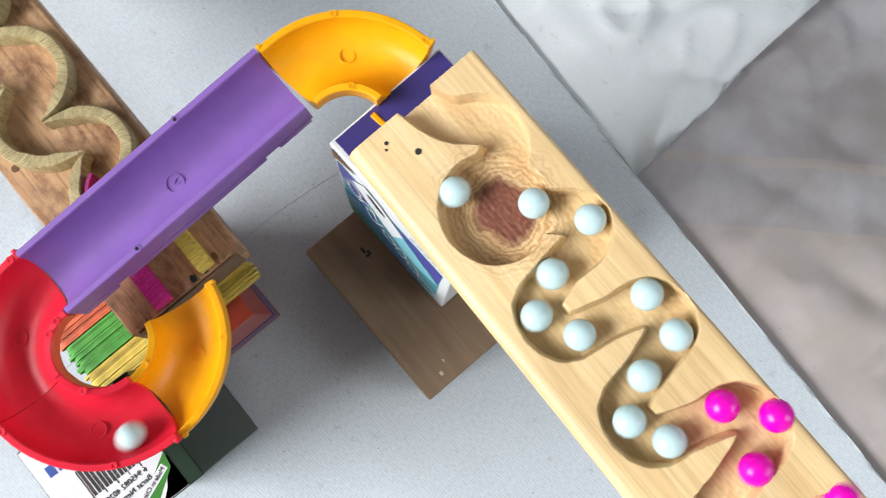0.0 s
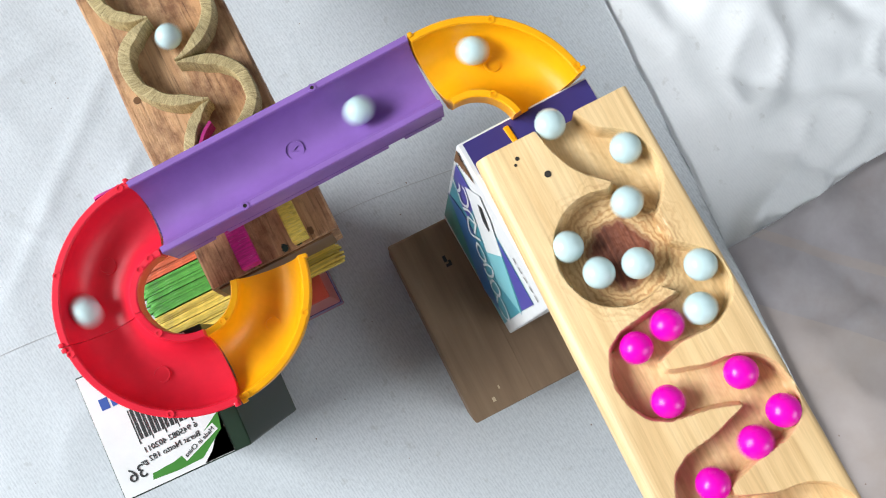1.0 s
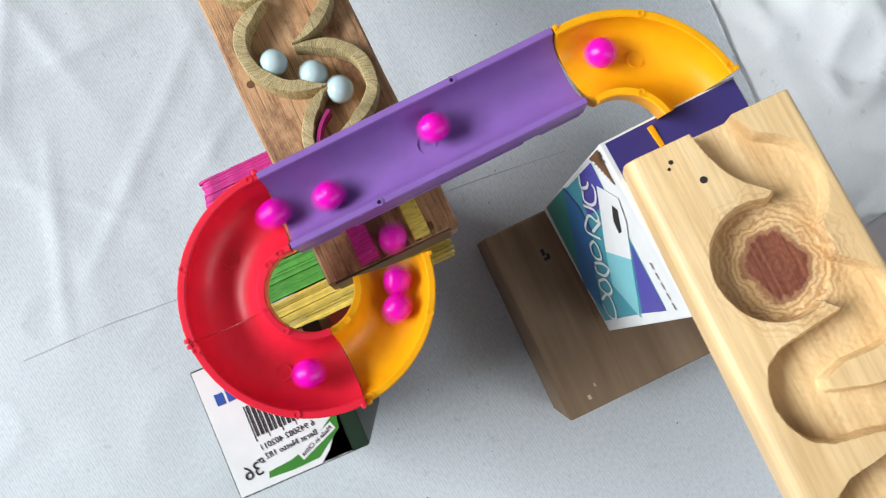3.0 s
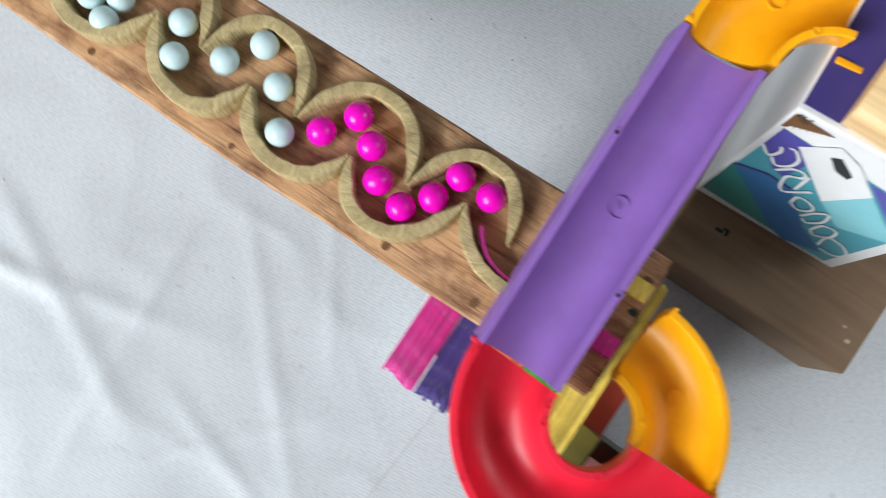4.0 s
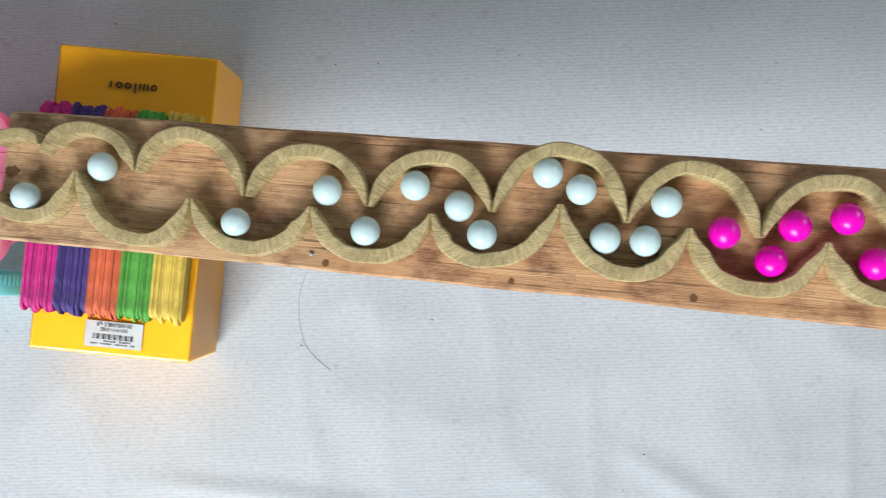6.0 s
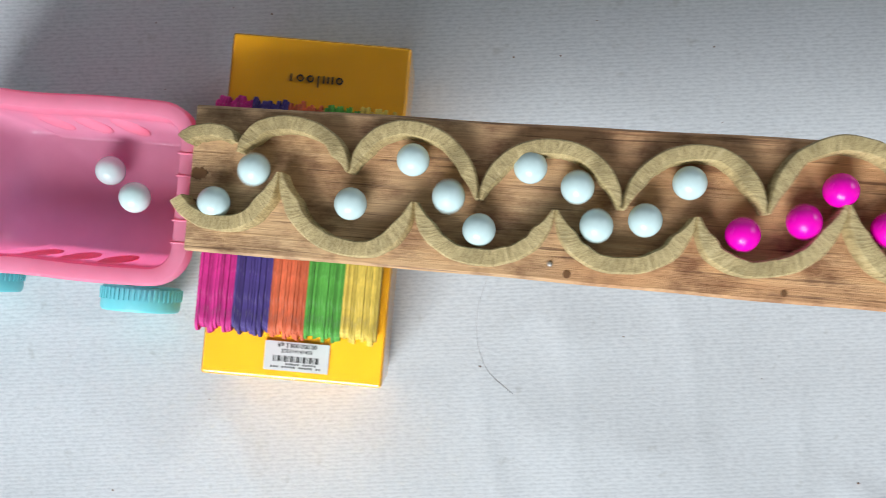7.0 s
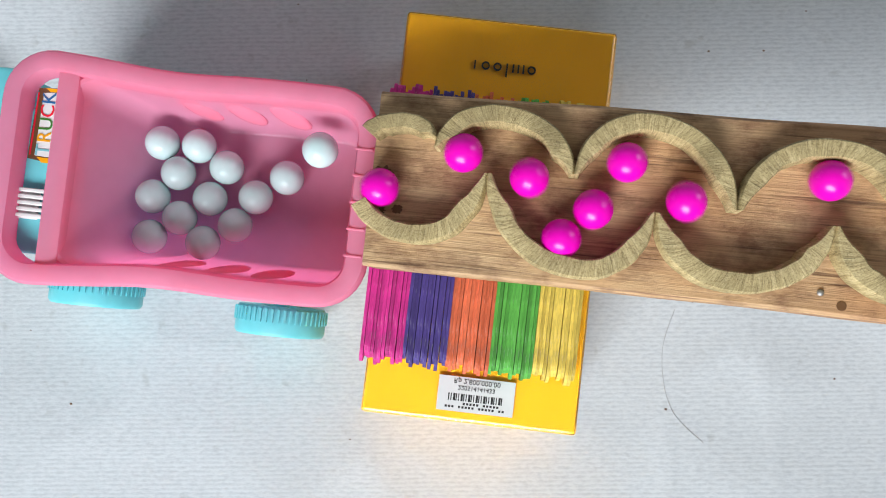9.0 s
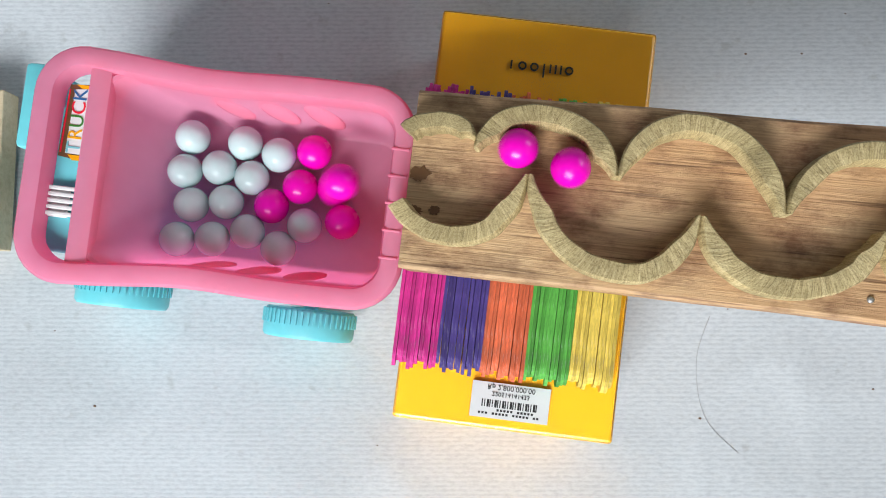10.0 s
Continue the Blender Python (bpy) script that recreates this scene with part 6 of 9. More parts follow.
    roll(WHITES[7], [(0, 0.7804, 0.0736, 0.2781), (0.1, 0.7676, 0.0686, 0.2747), (0.2, 0.7570, 0.0790, 0.2738), (0.3, 0.7553, 0.0951, 0.2755), (0.4, 0.7548, 0.1105, 0.2773), (0.5, 0.7436, 0.1170, 0.2757), (0.6, 0.7332, 0.1095, 0.2726), (0.7, 0.7234, 0.1018, 0.2698), (0.8, 0.7146, 0.0945, 0.2671), (0.9, 0.7070, 0.0957, 0.2652), (1, 0.7024, 0.1089, 0.2659), (1.1, 0.6887, 0.1209, 0.2647), (1.2, 0.6693, 0.1097, 0.2593), (1.3, 0.6424, 0.1070, 0.2534), (1.4, 0.6258, 0.1158, 0.2335), (1.5, 0.5969, 0.0950, 0.2307), (1.6, 0.5896, 0.0483, 0.2269), (1.7, 0.5847, -0.0142, 0.2225), (1.8, 0.5797, -0.0852, 0.2168), (1.9, 0.6360, -0.1176, 0.2114), (2, 0.6592, -0.0648, 0.1957), (2.1, 0.5931, -0.0311, 0.1820), (2.2, 0.5490, -0.0258, 0.1772), (2.3, 0.5324, -0.0152, 0.1752), (2.4, 0.5172, -0.0283, 0.1737), (2.5, 0.5021, -0.0352, 0.1720), (2.6, 0.4911, -0.0231, 0.1707), (2.7, 0.4796, -0.0088, 0.1693), (2.8, 0.4665, -0.0126, 0.1679), (2.9, 0.4559, -0.0225, 0.1669), (3, 0.4457, -0.0293, 0.1658), (3.1, 0.4349, -0.0228, 0.1645), (3.2, 0.4283, -0.0129, 0.1637), (3.3, 0.4215, -0.0040, 0.1628), (3.4, 0.4115, -0.0023, 0.1617), (3.5, 0.4030, -0.0086, 0.1609), (3.6, 0.3955, -0.0160, 0.1601), (3.7, 0.3871, -0.0222, 0.1593), (3.8, 0.3775, -0.0202, 0.1582), (3.9, 0.3710, -0.0120, 0.1574), (4, 0.3651, -0.0028, 0.1566), (4.1, 0.3571, 0.0087, 0.1556), (4.2, 0.3464, 0.0138, 0.1543), (4.3, 0.3359, 0.0012, 0.1533), (4.4, 0.3227, -0.0123, 0.1520), (4.5, 0.3094, -0.0072, 0.1505), (4.6, 0.3006, 0.0063, 0.1494), (4.7, 0.2860, 0.0078, 0.1477), (4.8, 0.2736, -0.0051, 0.1465), (4.9, 0.2590, -0.0110, 0.1450), (5, 0.2493, 0.0009, 0.1438), (5.1, 0.2405, 0.0137, 0.1426), (5.2, 0.2276, 0.0129, 0.1412), (5.3, 0.2175, 0.0034, 0.1402), (5.4, 0.2061, -0.0039, 0.1390), (5.5, 0.1951, 0.0045, 0.1377), (5.6, 0.1869, 0.0173, 0.1367), (5.7, 0.1751, 0.0252, 0.1352), (5.8, 0.1627, 0.0175, 0.1340), (5.9, 0.1515, 0.0076, 0.1329), (6, 0.1376, 0.0082, 0.1313), (6.1, 0.1290, 0.0205, 0.1302), (6.2, 0.1194, 0.0318, 0.1290), (6.3, 0.1058, 0.0276, 0.1276), (6.4, 0.0949, 0.0167, 0.1265), (6.5, 0.0813, 0.0120, 0.1251), (6.6, 0.0714, 0.0232, 0.1238), (6.7, 0.0626, 0.0357, 0.1227), (6.8, 0.0488, 0.0358, 0.1212), (6.9, 0.0374, 0.0248, 0.1200), (7, 0.0241, 0.0173, 0.1187), (7.1, 0.0129, 0.0275, 0.1173), (7.2, 0.0040, 0.0406, 0.1161), (7.3, -0.0102, 0.0423, 0.1146), (7.4, -0.0222, 0.0308, 0.1134), (7.5, -0.0363, 0.0232, 0.1119), (7.6, -0.0470, 0.0364, 0.1106), (7.7, -0.0566, 0.0515, 0.1093), (7.8, -0.0716, 0.0482, 0.1077), (7.9, -0.0840, 0.0367, 0.1065), (8, -0.0987, 0.0406, 0.1048), (8.1, -0.1149, 0.0447, 0.1035), (8.2, -0.1344, 0.0450, 0.0935), (8.3, -0.1555, 0.0452, 0.0687), (8.4, -0.1763, 0.0403, 0.0617), (8.5, -0.2008, 0.0458, 0.0617), (9, -0.2001, 0.0452, 0.0617), (9.1, -0.2001, 0.0473, 0.0617), (9.2, -0.1999, 0.0515, 0.0617), (9.3, -0.1997, 0.0540, 0.0617), (9.5, -0.1996, 0.0541, 0.0617), (10, -0.1994, 0.0555, 0.0617)])
    roll(WHITES[8], [(0, 0.7894, 0.1058, 0.2841), (0.1, 0.7824, 0.0883, 0.2804), (0.2, 0.7751, 0.0702, 0.2765), (0.3, 0.7582, 0.0718, 0.2731), (0.4, 0.7554, 0.0889, 0.2747), (0.5, 0.7565, 0.1040, 0.2768), (0.6, 0.7472, 0.1099, 0.2755), (0.7, 0.7375, 0.1026, 0.2722), (0.8, 0.7287, 0.0928, 0.2690), (0.9, 0.7164, 0.0827, 0.2656), (1, 0.7041, 0.0762, 0.2621), (1.1, 0.6960, 0.0910, 0.2627), (1.2, 0.6936, 0.1060, 0.2640), (1.3, 0.6851, 0.1130, 0.2627), (1.4, 0.6726, 0.1058, 0.2591), (1.5, 0.6526, 0.1041, 0.2546), (1.6, 0.6305, 0.1123, 0.2334), (1.7, 0.5968, 0.0711, 0.2290), (1.8, 0.5875, 0.0040, 0.2242), (1.9, 0.5795, -0.0654, 0.2194), (2, 0.5932, -0.1230, 0.2155), (2.1, 0.6504, -0.1111, 0.2092), (2.2, 0.6606, -0.0684, 0.1962), (2.3, 0.6410, -0.0472, 0.1909), (2.4, 0.6158, -0.0364, 0.1848), (2.5, 0.5898, -0.0331, 0.1815), (2.6, 0.5695, -0.0432, 0.1794), (2.7, 0.5515, -0.0341, 0.1773), (2.8, 0.5376, -0.0183, 0.1756), (2.9, 0.5199, -0.0278, 0.1738), (3, 0.5039, -0.0400, 0.1722), (3.1, 0.4895, -0.0297, 0.1705), (3.2, 0.4768, -0.0144, 0.1691), (3.3, 0.4617, -0.0195, 0.1674), (3.4, 0.4479, -0.0327, 0.1661), (3.5, 0.4315, -0.0313, 0.1643), (3.6, 0.4203, -0.0149, 0.1629), (3.7, 0.4072, -0.0069, 0.1613), (3.8, 0.3942, -0.0157, 0.1600), (3.9, 0.3822, -0.0244, 0.1588), (4, 0.3692, -0.0201, 0.1573), (4.1, 0.3669, -0.0075, 0.1569), (4.2, 0.3647, 0.0045, 0.1564), (4.3, 0.3515, 0.0065, 0.1550), (4.4, 0.3399, -0.0028, 0.1538), (4.5, 0.3276, -0.0121, 0.1526), (4.6, 0.3145, -0.0064, 0.1511), (4.7, 0.3057, 0.0078, 0.1499), (4.8, 0.2924, 0.0155, 0.1483), (4.9, 0.2800, 0.0059, 0.1471), (5, 0.2688, -0.0035, 0.1460), (5.1, 0.2565, -0.0003, 0.1446), (5.2, 0.2491, 0.0101, 0.1436), (5.3, 0.2420, 0.0202, 0.1427), (5.4, 0.2311, 0.0241, 0.1414), (5.5, 0.2205, 0.0171, 0.1404), (5.6, 0.2107, 0.0089, 0.1394), (5.7, 0.1987, 0.0063, 0.1381), (5.8, 0.1896, 0.0173, 0.1369), (5.9, 0.1818, 0.0302, 0.1359), (6, 0.1692, 0.0363, 0.1344), (6.1, 0.1569, 0.0263, 0.1333), (6.2, 0.1452, 0.0158, 0.1321), (6.3, 0.1322, 0.0206, 0.1306), (6.4, 0.1234, 0.0338, 0.1294), (6.5, 0.1102, 0.0408, 0.1279), (6.6, 0.0972, 0.0298, 0.1266), (6.7, 0.0838, 0.0192, 0.1252), (6.8, 0.0707, 0.0274, 0.1237), (6.9, 0.0615, 0.0411, 0.1225), (7, 0.0470, 0.0433, 0.1209), (7.1, 0.0347, 0.0314, 0.1197), (7.2, 0.0207, 0.0234, 0.1182), (7.3, 0.0095, 0.0340, 0.1168), (7.4, 0.0006, 0.0465, 0.1157), (7.5, -0.0131, 0.0475, 0.1142), (7.6, -0.0231, 0.0374, 0.1132), (7.7, -0.0336, 0.0291, 0.1121), (7.8, -0.0444, 0.0353, 0.1109), (7.9, -0.0509, 0.0472, 0.1100), (8, -0.0598, 0.0571, 0.1089), (8.1, -0.0801, 0.0418, 0.1068), (8.2, -0.1044, 0.0438, 0.1041), (8.3, -0.1343, 0.0484, 0.0907), (8.4, -0.1610, 0.0512, 0.0617), (8.5, -0.1905, 0.0565, 0.0617), (9, -0.1894, 0.0548, 0.0617), (9.3, -0.1852, 0.0569, 0.0617), (9.5, -0.1852, 0.0569, 0.0617), (10, -0.1851, 0.0568, 0.0617)])
    roll(WHITES[9], [(0, 0.8096, 0.1006, 0.2878), (0.1, 0.7949, 0.1054, 0.2853), (0.2, 0.7862, 0.0919, 0.2817), (0.3, 0.7796, 0.0766, 0.2783), (0.4, 0.7672, 0.0676, 0.2745), (0.5, 0.7540, 0.0757, 0.2727), (0.6, 0.7537, 0.0899, 0.2745), (0.7, 0.7540, 0.1054, 0.2764), (0.8, 0.7414, 0.1039, 0.2737), (0.9, 0.7308, 0.0920, 0.2698), (1, 0.7211, 0.0802, 0.2662), (1.1, 0.7093, 0.0864, 0.2649), (1.2, 0.7077, 0.1050, 0.2659), (1.3, 0.6991, 0.1166, 0.2661), (1.4, 0.6877, 0.1200, 0.2641), (1.5, 0.6731, 0.1130, 0.2601), (1.6, 0.6447, 0.1086, 0.2536), (1.7, 0.6169, 0.1126, 0.2326), (1.8, 0.5927, 0.0671, 0.2282), (1.9, 0.5860, 0.0097, 0.2242), (2, 0.5797, -0.0462, 0.2203), (2.1, 0.5870, -0.1089, 0.2159), (2.2, 0.6392, -0.1196, 0.2109), (2.3, 0.6588, -0.0908, 0.2069), (2.4, 0.6537, -0.0651, 0.1949), (2.5, 0.6293, -0.0466, 0.1894), (2.6, 0.6025, -0.0361, 0.1832), (2.7, 0.5762, -0.0363, 0.1803), (2.8, 0.5548, -0.0404, 0.1780), (2.9, 0.5405, -0.0200, 0.1762), (3, 0.5205, -0.0254, 0.1740), (3.1, 0.5015, -0.0383, 0.1722), (3.2, 0.4885, -0.0224, 0.1704), (3.3, 0.4719, -0.0092, 0.1685), (3.4, 0.4574, -0.0184, 0.1670), (3.5, 0.4449, -0.0259, 0.1657), (3.6, 0.4334, -0.0205, 0.1643), (3.7, 0.4248, -0.0083, 0.1633), (3.8, 0.4159, 0.0017, 0.1621), (3.9, 0.4036, -0.0014, 0.1608), (4, 0.3933, -0.0109, 0.1598), (4.1, 0.3802, -0.0232, 0.1585), (4.2, 0.3697, -0.0189, 0.1573), (4.3, 0.3639, -0.0048, 0.1565), (4.4, 0.3577, 0.0073, 0.1556), (4.5, 0.3473, 0.0131, 0.1544), (4.6, 0.3361, 0.0032, 0.1533), (4.7, 0.3241, -0.0076, 0.1521), (4.8, 0.3102, -0.0015, 0.1505), (4.9, 0.3007, 0.0120, 0.1493), (5, 0.2869, 0.0166, 0.1477), (5.1, 0.2762, 0.0053, 0.1467), (5.2, 0.2653, -0.0053, 0.1456), (5.3, 0.2538, -0.0010, 0.1443), (5.4, 0.2466, 0.0104, 0.1433), (5.5, 0.2364, 0.0185, 0.1421), (5.6, 0.2246, 0.0116, 0.1409), (5.7, 0.2140, 0.0019, 0.1398), (5.8, 0.2011, 0.0022, 0.1384), (5.9, 0.1929, 0.0152, 0.1373), (6, 0.1843, 0.0278, 0.1362), (6.1, 0.1709, 0.0241, 0.1347), (6.2, 0.1592, 0.0133, 0.1336), (6.3, 0.1450, 0.0076, 0.1322), (6.4, 0.1345, 0.0185, 0.1308), (6.5, 0.1255, 0.0309, 0.1297), (6.6, 0.1117, 0.0324, 0.1281), (6.7, 0.1000, 0.0219, 0.1270), (6.8, 0.0870, 0.0130, 0.1257), (6.9, 0.0749, 0.0211, 0.1242), (7, 0.0664, 0.0338, 0.1231), (7.1, 0.0536, 0.0402, 0.1216), (7.2, 0.0399, 0.0300, 0.1204), (7.3, 0.0280, 0.0197, 0.1192), (7.4, 0.0157, 0.0236, 0.1177), (7.5, 0.0075, 0.0355, 0.1166), (7.6, -0.0019, 0.0464, 0.1154), (7.7, -0.0154, 0.0414, 0.1141), (7.8, -0.0251, 0.0310, 0.1131), (7.9, -0.0367, 0.0271, 0.1119), (8, -0.0456, 0.0378, 0.1107), (8.1, -0.0609, 0.0551, 0.1088), (8.2, -0.0837, 0.0386, 0.1065), (8.3, -0.1071, 0.0433, 0.1041), (8.4, -0.1268, 0.0359, 0.0670), (8.5, -0.1434, 0.0278, 0.0617), (8.6, -0.1466, 0.0318, 0.0617), (8.7, -0.1528, 0.0393, 0.0617), (8.8, -0.1567, 0.0441, 0.0617), (9, -0.1568, 0.0442, 0.0617), (9.1, -0.1560, 0.0404, 0.0617), (9.2, -0.1553, 0.0325, 0.0617), (9.3, -0.1547, 0.0277, 0.0617), (9.5, -0.1547, 0.0276, 0.0617), (9.6, -0.1550, 0.0284, 0.0617), (9.7, -0.1486, 0.0345, 0.0617), (9.8, -0.1497, 0.0326, 0.0617), (10, -0.1497, 0.0326, 0.0617)])
    roll(WHITES[10], [(0, 0.8113, 0.0785, 0.2854), (0.1, 0.8090, 0.0942, 0.2869), (0.2, 0.7996, 0.1050, 0.2862), (0.3, 0.7881, 0.0959, 0.2826), (0.4, 0.7825, 0.0800, 0.2794), (0.5, 0.7736, 0.0660, 0.2757), (0.6, 0.7582, 0.0724, 0.2732), (0.7, 0.7569, 0.0914, 0.2754), (0.8, 0.7530, 0.1115, 0.2770), (0.9, 0.7374, 0.1058, 0.2730), (1, 0.7270, 0.0962, 0.2695), (1.1, 0.7220, 0.0925, 0.2671), (1.2, 0.7117, 0.0913, 0.2658), (1.3, 0.7040, 0.1032, 0.2659), (1.4, 0.7040, 0.1119, 0.2666), (1.5, 0.6951, 0.1216, 0.2659), (1.6, 0.6775, 0.1144, 0.2611), (1.7, 0.6496, 0.1076, 0.2542), (1.8, 0.6284, 0.1162, 0.2334), (1.9, 0.6000, 0.0882, 0.2301), (2, 0.5934, 0.0451, 0.2266), (2.1, 0.5862, -0.0170, 0.2224), (2.2, 0.5790, -0.0785, 0.2172), (2.3, 0.5946, -0.1167, 0.2155), (2.4, 0.6342, -0.1209, 0.2112), (2.5, 0.6572, -0.0892, 0.2066), (2.6, 0.6475, -0.0591, 0.1935), (2.7, 0.6154, -0.0408, 0.1859), (2.8, 0.5809, -0.0341, 0.1809), (2.9, 0.5538, -0.0416, 0.1780), (3, 0.5351, -0.0181, 0.1756), (3.1, 0.5140, -0.0316, 0.1734), (3.2, 0.4938, -0.0356, 0.1712), (3.3, 0.4829, -0.0182, 0.1697), (3.4, 0.4706, -0.0089, 0.1683), (3.5, 0.4600, -0.0121, 0.1672), (3.6, 0.4506, -0.0207, 0.1663), (3.7, 0.4383, -0.0255, 0.1650), (3.8, 0.4283, -0.0139, 0.1637), (3.9, 0.4204, 0.0001, 0.1627), (4, 0.4078, 0.0044, 0.1612), (4.1, 0.3982, -0.0090, 0.1603), (4.2, 0.3888, -0.0214, 0.1594), (4.3, 0.3763, -0.0171, 0.1581), (4.4, 0.3709, -0.0061, 0.1573), (4.5, 0.3638, 0.0053, 0.1563), (4.6, 0.3498, 0.0067, 0.1549), (4.7, 0.3388, -0.0061, 0.1538), (4.8, 0.3271, -0.0159, 0.1526), (4.9, 0.3145, -0.0105, 0.1511), (5, 0.3062, 0.0009, 0.1500), (5.1, 0.2942, 0.0100, 0.1486), (5.2, 0.2813, 0.0029, 0.1473), (5.3, 0.2700, -0.0065, 0.1461), (5.4, 0.2561, -0.0069, 0.1446), (5.5, 0.2466, 0.0054, 0.1434), (5.6, 0.2388, 0.0168, 0.1424), (5.7, 0.2266, 0.0163, 0.1410), (5.8, 0.2167, 0.0060, 0.1401), (5.9, 0.2055, -0.0025, 0.1390), (6, 0.1943, 0.0048, 0.1376), (6.1, 0.1860, 0.0177, 0.1365), (6.2, 0.1731, 0.0242, 0.1350), (6.3, 0.1606, 0.0143, 0.1338), (6.4, 0.1480, 0.0040, 0.1325), (6.5, 0.1345, 0.0100, 0.1310), (6.6, 0.1256, 0.0236, 0.1298), (6.7, 0.1122, 0.0301, 0.1282), (6.8, 0.0996, 0.0195, 0.1270), (6.9, 0.0864, 0.0094, 0.1257), (7, 0.0735, 0.0170, 0.1241), (7.1, 0.0647, 0.0304, 0.1230), (7.2, 0.0526, 0.0363, 0.1215), (7.3, 0.0406, 0.0262, 0.1203), (7.4, 0.0274, 0.0154, 0.1190), (7.5, 0.0143, 0.0212, 0.1175), (7.6, 0.0071, 0.0339, 0.1166), (7.7, -0.0013, 0.0435, 0.1154), (7.8, -0.0129, 0.0382, 0.1142), (7.9, -0.0226, 0.0283, 0.1133), (8, -0.0342, 0.0232, 0.1122), (8.1, -0.0442, 0.0343, 0.1109), (8.2, -0.0517, 0.0474, 0.1099), (8.3, -0.0618, 0.0573, 0.1087), (8.4, -0.0736, 0.0540, 0.1074), (8.5, -0.0833, 0.0469, 0.1064), (8.6, -0.0990, 0.0371, 0.1048), (8.7, -0.1199, 0.0480, 0.1008), (8.8, -0.1393, 0.0537, 0.0795), (8.9, -0.1573, 0.0606, 0.0617), (9, -0.1807, 0.0662, 0.0617), (9.1, -0.1792, 0.0663, 0.0617), (9.2, -0.1764, 0.0665, 0.0617), (9.3, -0.1746, 0.0666, 0.0617), (9.5, -0.1746, 0.0666, 0.0617), (10, -0.1745, 0.0669, 0.0617)])
